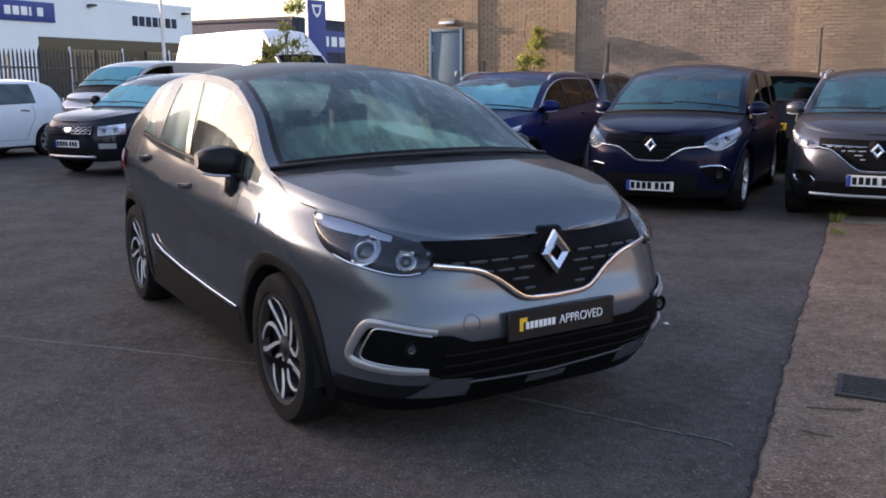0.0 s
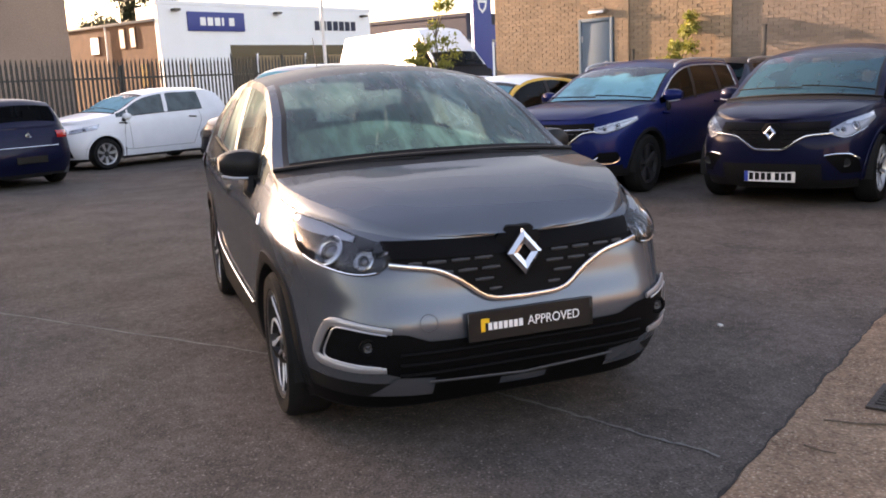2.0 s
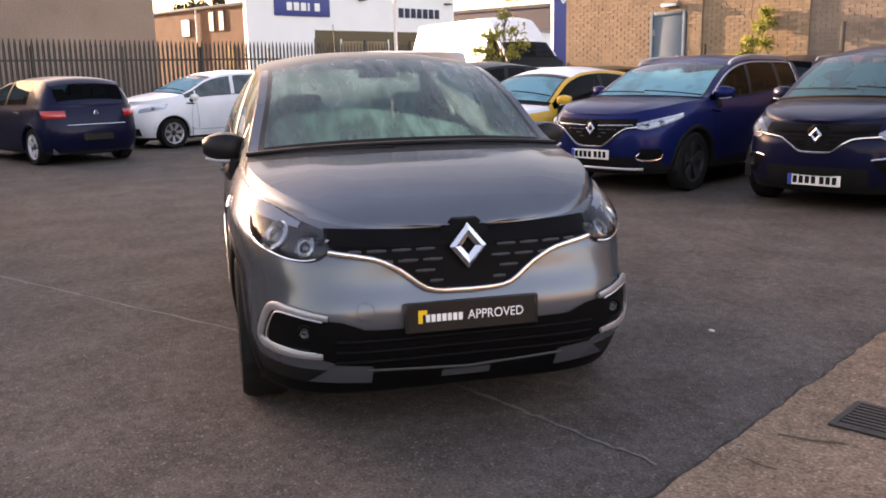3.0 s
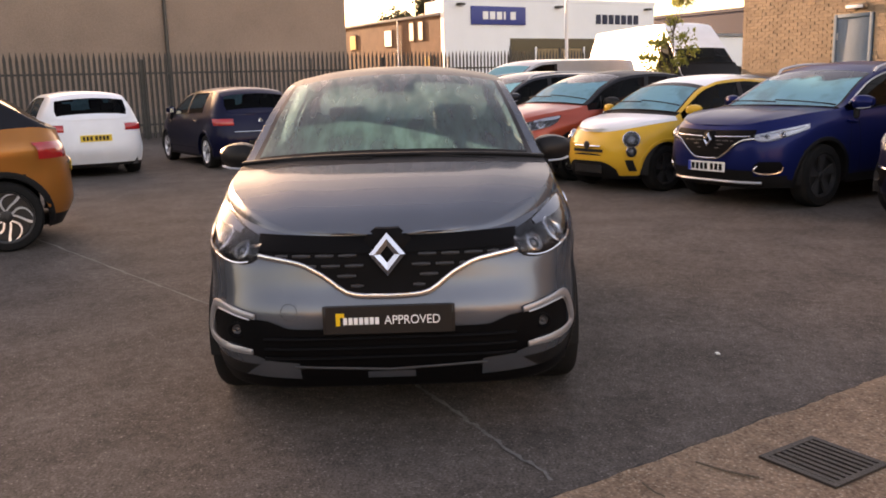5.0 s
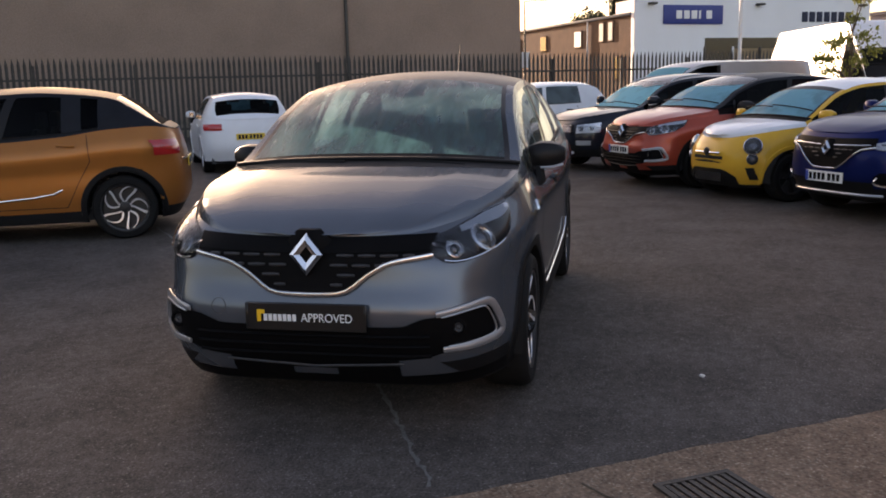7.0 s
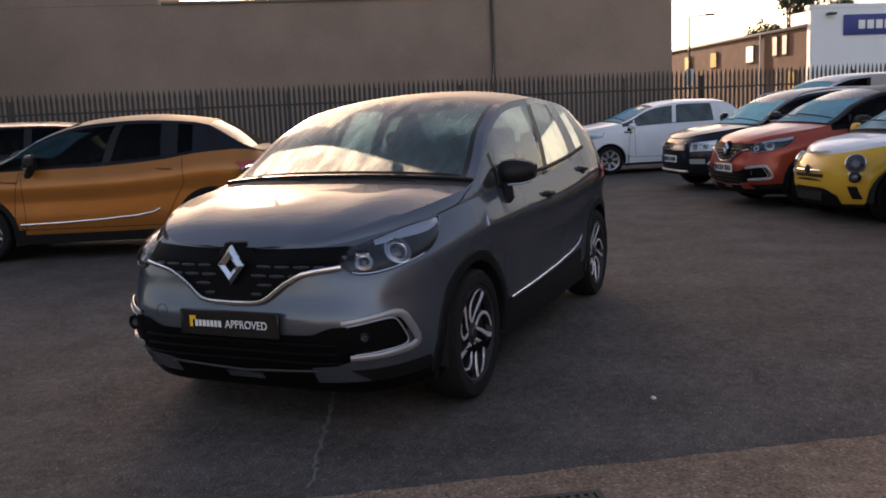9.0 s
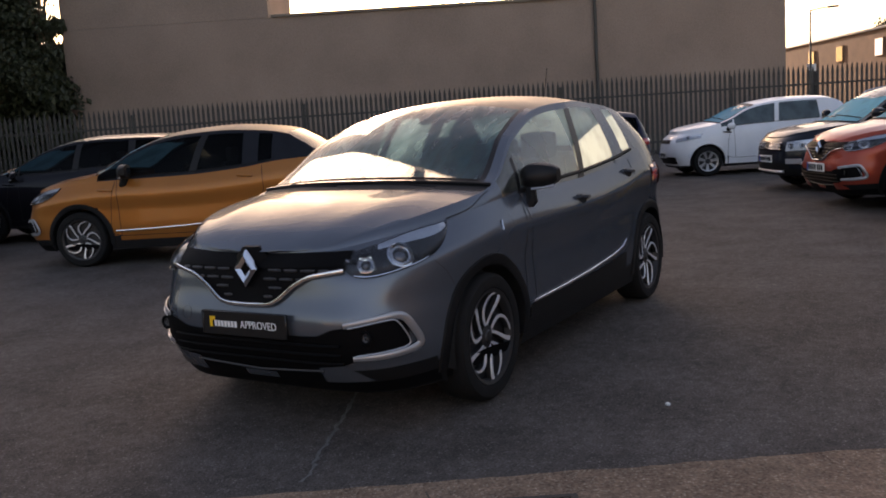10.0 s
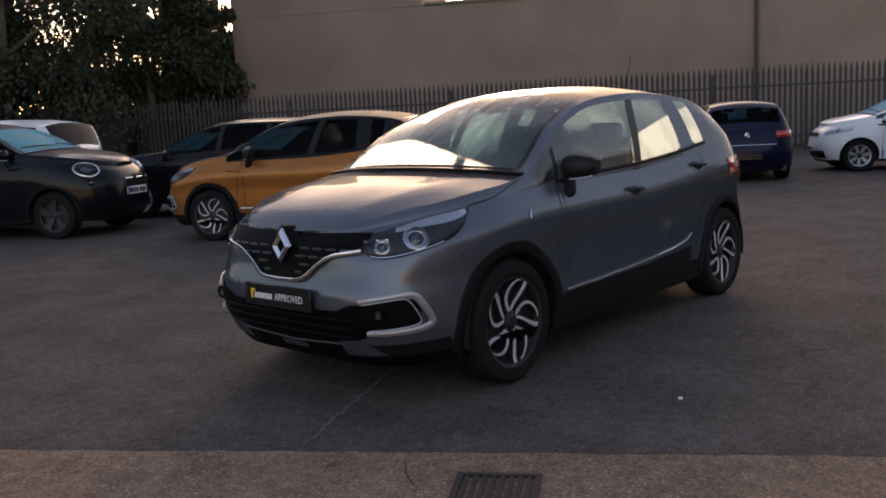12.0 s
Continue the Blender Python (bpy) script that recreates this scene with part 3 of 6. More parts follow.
def posts():
    col = thing("lamp_column", pose(-20.14, 4.29, 0), "slim pale lighting column", "lamp post")
    part("shaft", tube([(0, 0, 0), (0, 0, 7.5)], lambda f: 0.055 - 0.02 * f, 12), M_POST, col)
    part("base", tube([(0, 0, 0), (0, 0, 1.1)], 0.085, 12), M_POST, col)
    st = thing("street_lamp", pose(-52, -5.2, 0, 0, 0, 0), "slim grey street lamp with a short arm", "street lamp")
    part("shaft", tube([(0, 0, 0), (0, 0, 6.75)], lambda f: 0.09 - 0.04 * f, 12), M_FENCE, st)
    part("arm", tube([(0, 0, 6.7), (0, 0.5, 6.78), (0, 1.1, 6.8)], 0.035, 8), M_FENCE, st)
    part("lantern", box(-0.12, 0.95, 6.74, 0.12, 1.55, 6.86, bevel=0.03), M_FENCE, st)
    part("notice", box(-0.02, -0.2, 2.6, 0.02, 0.3, 3.6), M_POST, st)
    for a, h in ((-2.75, 2.25), (-5.75, 1.9), (1.62, 2.45)):
        pp = thing("marker_post", yard(a, 15.1), "slim dark steel post before the brick wall", "post")
        part("shaft", box(-0.04 if a == -2.75 else -0.02, -0.03, 0, 0.04 if a == -2.75 else 0.02, 0.03, h, bevel=0.008), M_FENCE, pp)
        part("cap", box(-0.05 if a == -2.75 else -0.028, -0.04, h, 0.05 if a == -2.75 else 0.028, 0.04, h + 0.02), M_FENCE, pp)


def leaf_cloud(rng, blobs, n, size):
    """Many small leaf clumps round limbs, with gaps; blobs: (centre, radius)."""
    verts, faces = [], []
    for _ in range(n):
        c, r = rng.choice(blobs)
        d = Vector((rng.gauss(0, 1), rng.gauss(0, 1), rng.gauss(0, 0.8)))
        p = Vector(c) + d.normalized() * r * rng.random() ** 0.5
        s = size * rng.uniform(0.5, 1.3)
        e = Euler((rng.uniform(0, 6.3), rng.uniform(0, 6.3), rng.uniform(0, 6.3))).to_matrix()
        k = len(verts)
        for q in ((-0.5, 0, 0), (0, 0.32, 0.08), (0.5, 0, -0.05), (0, -0.32, 0.1)):
            verts.append(p + e @ (Vector(q) * s))
        faces.append((k, k + 1, k + 2))
        faces.append((k, k + 2, k + 3))
    return verts, faces


def tree(name, m, height, spread, seed, leaf, label, n=5000, size=0.16, stem=0.16, low=0.35, category="tree"):
    rng = random.Random(seed)
    ob = thing(name, m, label, category)
    bm = bmesh.new()
    add_tube(bm, [(rng.uniform(-.1, .1) * k * 0.3, rng.uniform(-.1, .1) * k * 0.3, height * 0.8 * k / 6) for k in range(7)], lambda f: stem * (1 - 0.8 * f), 8)
    blobs = []
    for k in range(13):
        a, z = rng.uniform(0, math.tau), height * rng.uniform(low, 0.95)
        reach = spread * rng.uniform(0.35, 1.0) * (1.15 - abs(z / height - 0.55))
        tip = Vector((math.cos(a) * reach, math.sin(a) * reach, z))
        add_tube(bm, [(0, 0, z * 0.72), tuple(tip * 0.5 + Vector((0, 0, z * 0.42))), tuple(tip)], lambda f: stem * 0.4 * (1 - 0.8 * f), 6)
        blobs.append((tip, spread * rng.uniform(0.22, 0.42)))
        blobs.append((tip * 0.6 + Vector((0, 0, z * 0.4)), spread * rng.uniform(0.2, 0.35)))
    part("trunk", bm, M_BARK, ob)
    me = bpy.data.meshes.new("crown")
    verts, faces = leaf_cloud(rng, blobs, n, size)
    me.from_pydata(verts, [], faces)
    me.materials.append(leaf)
    crown = new("crown", me)
    crown.parent = ob
    return ob


def setting():
    n = 60
    rows = [[(-900 + 1800 * i / n, -900 + 1800 * j / n, 0) for j in range(n + 1)] for i in range(n + 1)]
    solid("ground", grid(rows), M_ASPHALT, "worn dark grey asphalt yard with fine stones", "ground", kind="structure")
    # brown concrete apron, with a slightly ragged edge
    rng = random.Random(3)
    rows = []
    drift, crack = 0.0, []
    for k in range(521):
        b = 5.45 - 26.0 * k / 520
        drift = drift * 0.92 + rng.uniform(-0.004, 0.004)
        e = 2.57 - 0.019 * (b - 1.4) + drift * 1.5 + rng.uniform(-0.004, 0.004)
        crack.append([(e - 0.004 - 0.018 * rng.random() ** 2, b, 0.003), (e + 0.004, b, 0.0032)])
        rows.append([(e, b, 0.001), (e + 0.012, b, 0.014), (e + 0.35, b, 0.018), (e + 3, b, 0.02), (14.0, b, 0.02)])
    solid("pavement", grid(rows), M_PAVE, "gritty brown concrete apron with a ragged edge", "pavement", YARD.copy(), kind="structure")
    # crack and its shadow are drawn as one dark ribbon along the edge
    solid("apron_crack", grid(crack), M_CRACK, "dark crumbled crack with its painted shadow between asphalt and apron", "crack", YARD.copy(), kind="structure")
    # pale edging at its end, weeds, twigs and a pebble
    kerb = thing("concrete_edging", yard(0, 0), "pale worn concrete edging slabs at the apron's end", "edging", kind="structure")
    for k in range(12):
        a = 2.60 + k * 0.92
        part("slab", box(a, 5.46, -0.05, a + 0.908, 5.90, 0.035 + 0.004 * (k % 2), bevel=0.012), M_KERB, kerb)
    rng = random.Random(15)
    for a, b, n, size in ((2.56, 5.52, 60, 0.07), (2.60, 4.75, 30, 0.05), (2.58, 5.80, 40, 0.06)):
        weed = thing("weed", yard(a, b, 0.0), "small green weed growing from the apron's edge", "plant")
        blades = bmesh.new()
        for _ in range(n):
            way, tip = rng.uniform(0, math.tau), size * rng.uniform(0.6, 1.6)
            base = Vector((rng.uniform(-0.06, 0.06), rng.uniform(-0.10, 0.10), 0.0))
            lean_out = Vector((math.cos(way), math.sin(way), 0)) * tip * 0.7
            broad = Vector((-math.sin(way), math.cos(way), 0)) * 0.007
            low, mid, high = base, base + lean_out * 0.4 + Vector((0, 0, tip * 0.8)), base + lean_out + Vector((0, 0, tip * 0.9))
            add_grid(blades, [[low - broad, low + broad], [mid - broad, mid + broad], [high - broad * 0.2, high + broad * 0.2]])
        part("blade", blades, M_LEAFY, weed)
    for a0, b0, a1, b1, r in ((2.731, -0.302, 2.959, -0.221, 0.004), (2.739, -0.593, 2.86, -0.606, 0.003)):
        mid = ((a0 + a1) / 2 + 0.01, (b0 + b1) / 2 - 0.012, 0.0)
        twig = thing("twig", yard(mid[0], mid[1], 0.0225), "thin dry brown twig lying on the concrete", "twig")
        part("stem", tube([(a0 - mid[0], b0 - mid[1], r), (0, 0, r), (a1 - mid[0], b1 - mid[1], r)], r, 6), M_BARK, twig)
    pebble = thing("pebble", yard(1.84, 0.875, 0.0), "pale pebble lying on the asphalt", "stone")
    bm = bmesh.new()
    bmesh.ops.create_icosphere(bm, subdivisions=2, radius=0.014, matrix=Matrix.Translation((0, 0, 0.007)) @ Matrix.Diagonal((1.3, 0.9, 0.6, 1)))
    part("stone", bm, M_PLATEW, pebble)
    g = thing("drain_cover", yard(3.0, 0.10, 0.022), "rusty cast iron slotted drain cover in the concrete apron", "drain cover")
    for x0, y0, x1, y1 in ((-0.165, -0.165, -0.14, 0.165), (0.14, -0.165, 0.165, 0.165), (-0.14, -0.165, 0.14, -0.14), (-0.14, 0.14, 0.14, 0.165)):
        part("frame", box(x0, y0, -0.015, x1, y1, 0.006), M_IRON, g)
    part("pit", box(-0.14, -0.14, -0.02, 0.14, 0.14, -0.0145), M_SEAM, g)
    for k in range(8):
        y = -0.133 + k * 0.035
        part("bar", box(-0.14, y, -0.012, 0.14, y + 0.019, 0.004), M_IRON, g)
    # pale filled joints in the asphalt
    for p0, p1, seed in (((-3.4, -3.9), (0.85, -0.38), 1), ((1.30, 0.02), (2.55, 0.61), 2)):
        rng = random.Random(seed)
        rows = []
        for k in range(41):
            f = k / 40
            c = Vector((p0[0] + (p1[0] - p0[0]) * f, p0[1] + (p1[1] - p0[1]) * f, 0.004))
            d = Vector((-(p1[1] - p0[1]), p1[0] - p0[0], 0)).normalized() * rng.uniform(0.004, 0.014)
            j = Vector((rng.uniform(-0.01, 0.01), rng.uniform(-0.01, 0.01), 0))
            rows.append([c - d + j, c + d + j])
        solid("asphalt_joint", grid(rows), M_JOINT, "pale worn joint line in the asphalt", "joint", kind="structure")
    w = bmesh.new()
    add_box(w, -26.9, -13.1, -0.3, -26.4, 12.9, 5.60)
    wall = solid("wall_west", w, M_DARKWALL, "tall brown rendered warehouse wall standing in its own shade", "wall", YARD.copy(), kind="structure")
    part("coping", box(-27.0, -5.6, 5.60, -26.3, 13.0, 5.70, bevel=0.02), M_KERB, wall)
    part("upper_wall", box(-32.0, -13.1, 5.61, -26.405, -5.7, 7.4), M_DARKWALL, wall)
    part("upper_coping", box(-32.1, -13.2, 7.4, -26.3, -5.6, 7.5, bevel=0.02), M_KERB, wall)
    part("downpipe", tube([(-26.32, 6.0, 0.0), (-26.32, 6.0, 5.60)], 0.06, 10), M_FENCE, wall)
    part("plinth", box(-26.4, -13.1, -0.3, -26.33, 12.9, 0.6), M_KERB, wall)
    w = bmesh.new()
    add_box(w, -40.0, 12.4, -0.3, -26.9, 12.9, 5.75)
    solid("wall_west_return", w, M_DARKWALL, "end wall of the brown warehouse", "wall", YARD.copy(), kind="structure")
    # a plain building behind the camera closes the yard
    w = bmesh.new()
    add_box(w, 24.0, -40.0, -0.3, 25.0, 18.0, 3.4)
    solid("wall_east", w, M_BRICKG, "plain brick building on the far side of the yard", "wall", YARD.copy(), kind="structure")
    palisade()
    far_buildings()
    posts()
    tree("climbing_shrub", yard(-4.75, 15.52), 3.75, 0.56, 11, M_LEAFY, "thin yellow-green shrub climbing before the brick wall", 4200, 0.075, 0.03, 0.22, "shrub")
    tree("young_tree", yard(-10.4, 13.6), 3.6, 0.75, 12, M_LEAFY, "slender young tree with sparse yellow-green leaves", 1500, 0.09, 0.04, 0.45)
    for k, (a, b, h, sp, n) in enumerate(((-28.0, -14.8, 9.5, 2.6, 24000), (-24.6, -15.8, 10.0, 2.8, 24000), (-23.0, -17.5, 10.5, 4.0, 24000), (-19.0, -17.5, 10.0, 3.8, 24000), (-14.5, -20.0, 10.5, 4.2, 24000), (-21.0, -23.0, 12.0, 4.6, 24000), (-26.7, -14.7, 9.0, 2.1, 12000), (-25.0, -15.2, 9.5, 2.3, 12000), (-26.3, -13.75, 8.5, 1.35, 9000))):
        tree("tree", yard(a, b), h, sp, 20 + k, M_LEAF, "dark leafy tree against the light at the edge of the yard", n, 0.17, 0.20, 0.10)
    rng = random.Random(77)
    blobs = [(Vector((a, -17.2 + rng.uniform(-0.5, 0.5), z)), rng.uniform(0.7, 1.2)) for a in np.arange(-34.0, -11.0, 0.8) for z in (0.8, 2.0, 3.2)]
    blobs += [(Vector((a, b + rng.uniform(-0.4, 0.4), z)), rng.uniform(0.7, 1.1)) for a in np.arange(-30.0, -25.0, 0.7) for b in (-13.6, -14.6, -15.8) for z in (0.8, 2.0, 3.2)]
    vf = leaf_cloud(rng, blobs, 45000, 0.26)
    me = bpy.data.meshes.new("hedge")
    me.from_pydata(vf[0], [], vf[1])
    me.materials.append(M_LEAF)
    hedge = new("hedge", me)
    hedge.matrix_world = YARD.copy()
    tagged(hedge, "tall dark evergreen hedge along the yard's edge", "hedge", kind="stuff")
    w = bmesh.new()
    add_box(w, -26.0, -15.6, -0.3, 14.0, -15.3, 1.9)
    solid("boundary_wall", w, M_LOWWALL, "low dark weathered boundary wall below the trees", "wall", YARD.copy(), kind="structure")
    for k, (a, b, h, sp) in enumerate(((-66.0, 40.0, 10.5, 3.0), (-70.0, 48.0, 11.0, 3.4))):
        tree("tree", yard(a, b), h, sp, 40 + k, M_LEAF, "far green tree behind the white showroom", 3500, 0.35, 0.22, 0.45)


# ---- cars ----
class Shape:
    """The outer form of a car. x runs forward from midway between the axles, y to its left, z up from the ground."""

    def __init__(self, front, rear, half_width, axles, wheel, nose, tail, belt, top, cowl, header, back_top, back_base, sill=0.20,
                 p=3.6, q=2.4, front_curve=1.05, rear_curve=-1.35, tuck=0.43, bow=0.12, side=None, side_end=None, pillar=None, roof_edge=0.87, lean=0.10, post=0.7, rear_tuck=0.05, lip=0.036):
        self.lip, self.lean, self.post, self.rear_tuck = lip, lean, post, rear_tuck
        self.front, self.rear, self.w, self.axles, self.wheel = front, rear, half_width, axles, wheel
        self.nose, self.tail, self.belt, self.top = curve_at(nose), curve_at(tail), curve_at(belt), curve_at(top)
        self.cowl, self.header, self.back_top, self.back_base = cowl, header, back_top, back_base
        self.sill, self.q, self.x0f, self.x0r = sill, q, front_curve, rear_curve
        self.p = curve_at(p) if isinstance(p, list) else (lambda z: p)
        self.tuck, self.bow, self.roof_edge = tuck, bow, roof_edge
        self.side = curve_at(side or [(0, 0.955), (0.18, 0.985), (0.45, 1.0), (0.7, 0.99), (0.88, 0.965), (1, 0.92)])
        self.side_end = side_end if side_end is not None else back_top + 0.12
        self.pillar = pillar or [0.0]

    def width(self, z, x):
        b = self.belt(x)
        return self.w * self.side(min(1, max(0, (z - self.sill) / (b - self.sill))))

    def flank(self, x, z, out=0.0):
        """A point of the left side at x and height z."""
        w = self.width(z, x)
        if x > self.x0f:
            w *= max(0, 1 - ((x - self.x0f) / (self.nose(z) - self.x0f)) ** self.q) ** (1 / self.p(z))
        elif x < self.x0r:
            w *= max(0, 1 - ((self.x0r - x) / (self.x0r - self.tail(z))) ** 3.0) ** (1 / 3.6)
        return Vector((x, w + out, z))

    def bow_point(self, deg, z, out=0.0, back=False):
        """A point of the front (or back) at a height; deg goes from 0 on the middle line to 90 on the left side."""
        a = radians(abs(deg))
        s, c = math.sin(a), math.cos(a)
        x0, end, p, q = (self.x0r, self.tail(z), 3.6, 3.0) if back else (self.x0f, self.nose(z), self.p(z), self.q)
        x = x0 + (end - x0) * c ** (2 / q)
        y = self.width(z, x) * s ** (2 / p)
        out_way = Vector((c * (-1 if back else 1), s, 0))
        v = Vector((x, y, z)) + out_way * out
        if deg < 0:
            v.y = -v.y
        return v

    def face(self, y, z, out=0.0, back=False):
        """A point of the front (or back) at a distance from the middle line and a height."""
        p = 3.6 if back else self.p(z)
        x0, end = (self.x0r, self.tail(z)) if back else (self.x0f, self.nose(z))
        w = self.width(z, x0 + (end - x0) * 0.7)
        s = min(1, abs(y) / w) ** (p / 2)
        v = self.bow_point(math.degrees(math.asin(s)), z, out, back)
        if y < 0:
            v.y = -v.y
        return v

    def angle(self, z, x=None, y=None):
        """The angle of bow_point at which the front reaches x, or y."""
        if y is not None:
            for _ in range(2):
                w = self.width(z, self.face(y, z).x)
            return math.degrees(math.asin(min(1, abs(y) / w) ** (self.p(z) / 2)))
        return math.degrees(math.acos(min(1, max(0, (x - self.x0f) / (self.nose(z) - self.x0f))) ** (self.q / 2)))

    def stations(self, dense):
        """The half outline from the middle of the nose round the left side to the middle of the tail, as kinds of point."""
        nf, nr = (22, 12) if dense else (14, 8)
        out = [("f", 90.0 * k / nf) for k in range(nf)]
        marks = sorted({self.x0f, self.cowl, self.header, self.back_top, self.back_base, self.x0r, self.side_end, *self.pillar}, reverse=True)
        marks = [x for x in marks if self.x0r <= x <= self.x0f]
        step = 0.055 if dense else 0.11
        for a, b in zip(marks, marks[1:]):
            n = max(1, round((a - b) / step))
            out += [("s", a + (b - a) * k / n) for k in range(n)]
        return out + [("s", self.x0r)] + [("r", 90.0 - 90.0 * k / nr) for k in range(1, nr + 1)]

    def ring(self, st, v):
        """The point of the outline station st at the share v of the height between sill and belt."""
        kind, a = st
        if kind == "s":
            return self.flank(a, self.sill + v * (self.belt(a) - self.sill))
        back = kind == "r"
        z = self.sill + v * (0.9 - self.sill)
        for _ in range(5):
            q = self.bow_point(a, z, 0, back)
            z = self.sill + v * (self.belt(q.x) - self.sill)
        return self.bow_point(a, z, 0, back)


def section(s, edge, n_side=7, n_top=9):
    """The half section over a belt point: up the side to the roof edge, then to the middle line."""
    x, yb, b = edge
    t = max(s.top(x), b + 0.001)
    h = t - b
    tall = min(1.0, max(0.0, h / 0.35))
    corner = b + h * (0.55 + (s.roof_edge - 0.55) * tall)
    yt = yb - ((s.tuck + s.rear_tuck * max(0, -0.3 - x)) * (corner - b) if h > 0 else 0) - 0.012
    yt = max(yt, yb * 0.5, 1e-5)
    bow = s.bow * min(1.0, max(0.0, 1 - abs(x - s.cowl) / 1.2))
    pts = []
    for k in range(n_side + 1):
        f = (0, 0.09, 0.28, 0.47, 0.66, 0.81, 0.915, 1.0)[k]
        bulge = math.sin(f * math.pi) * 0.018 * tall
        pts.append(Vector((x, yb + (yt - yb) * f + bulge, b + (corner - b) * f)))
    for k in range(1, n_top + 1):
        y = yt * (1 - (0.062 * k if k < 2 else 0.098 + 0.902 * ((k - 2) / (n_top - 2)) ** 1.1))
        g = 1 - (abs(y) / yt) ** 2.3
        ridge = 0.009 * math.exp(-((abs(y) / yt - 0.64) / 0.13) ** 2) * min(1, max(0, (x - s.cowl) / 0.1)) * min(1, max(0, (s.front - 0.12 - x) / 0.35))
        pts.append(Vector((x + bow * (1 - (y / yt) ** 2) * (1 if yt > 0.1 else 0), y, corner + (t - corner) * g + ridge)))
    return pts


def rounded(path, times=2):
    """A path with its corners cut smooth."""
    pts = [Vector(p) for p in path]
    for _ in range(times):
        cut = [pts[0]]
        for a, b in zip(pts, pts[1:]):
            cut += [a.lerp(b, 0.25), a.lerp(b, 0.75)]
        pts = cut + [pts[-1]]
    return pts


def mirror_y(bm):
    for v in bm.verts:
        v.co.y = -v.co.y
    bmesh.ops.reverse_faces(bm, faces=bm.faces)
    return bm


def build_wheel(parent, x, y, r, width, style, rim_share=0.68):
    """One road wheel; y > 0 is the left side. Its outer face looks away from the car."""
    side = 1 if y > 0 else -1
    m = Matrix.Translation((x, y, r)) @ Matrix.Diagonal((1, side, 1, 1))
    rr = r * (0.735 if style == "twist" else rim_share)
    h = width / 2
    hub = part("wheel", lathe([(0.02, -0.06), (rr * 0.96, -0.06), (rr * 0.97, h * 0.4), (rr * 0.2, h * 0.35), (0.02, h * 0.35)], m, 28), M_DARKALLOY, parent)
    prof = [(rr, -h * 0.8), (rr * 1.06, -h), (r * 0.93, -h * 1.02), (r * 0.985, -h * 0.82), (r, -h * 0.5), (r, h * 0.5), (r * 0.985, h * 0.82), (r * 0.93, h * 1.02), (rr * 1.12, h * 1.04), (rr * 1.04, h), (rr, h * 0.85)]
    part("tyre", lathe(prof, m, 44), M_TYRE, hub)
    bm = lathe([(rr * 0.90, h * 0.55), (rr * 0.94, h * 0.92), (rr * 1.01, h * 0.98), (rr * 1.02, h * 0.80), (rr * 0.96, h * 0.5)], m, 44)
    # the dark style is the five style with arch shade put into its colour
    part("rim", bm, M_DARKALLOY if style in ("twist", "dark") else M_ALLOY if style != "steel" else M_SATIN, hub)
    spoke_mat = {"steel": M_SATIN, "dark": M_SLAT}.get(style, M_ALLOY)
    n = {"twist": 5, "five": 5, "dark": 5, "steel": 7, "multi": 8}[style]
    for k in range(n):
        a = math.tau * k / n + 0.3
        bm, flank = bmesh.new(), bmesh.new()
        for dev in ((-1, 1) if style == "twist" else (-0.13, 0.13) if style in ("five", "dark") else (0.0,)):
            lo, hi = rr * 0.20, rr * 0.99
            wid = 0.0105 if style == "twist" else 0.028 if style != "multi" else 0.018
            rows, web = [], []
            n_row = 13 if style == "twist" else 6
            for i in range(n_row):
                f = i / (n_row - 1)
                rad = lo + (hi - lo) * f
                if style == "twist":
                    ang = a + 0.55 * f * f + dev * (0.07 + 0.31 * math.sin(math.pi * min(1, f * 1.06)) ** 0.7)
                else:
                    ang = a + dev * (0.35 + 1.15 * f - 0.55 * f * f)
                c = Vector((rad * math.cos(ang), h * (0.66 + 0.22 * f), rad * math.sin(ang)))
                t = Vector((-math.sin(ang), 0, math.cos(ang))) * wid * (0.8 + 0.5 * f)
                d = Vector((0, 0.005 if style == "twist" else 0.022, 0))
                rows.append([m @ (c - t - d), m @ (c - t * 0.85), m @ (c + t * 0.85), m @ (c + t - d)])
                web.append([m @ (c - t * 1.1 - d), m @ (c - t * 1.25 - d * 7), m @ (c + t * 1.25 - d * 7), m @ (c + t * 1.1 - d)])
            add_grid(bm, rows)
            if style == "twist":
                add_grid(flank, web)
        part("spoke", bm, spoke_mat, hub)
        if style == "twist":
            part("spoke_web", flank, M_DARKALLOY, hub)
        else:
            flank.free()
    part("hub_cap", lathe([(0.001, h * 0.82), (0.028, h * 0.80), (0.034, h * 0.72), (0.06, h * 0.66), (0.062, h * 0.4)], m, 20), M_DARKALLOY, hub)
    return hub


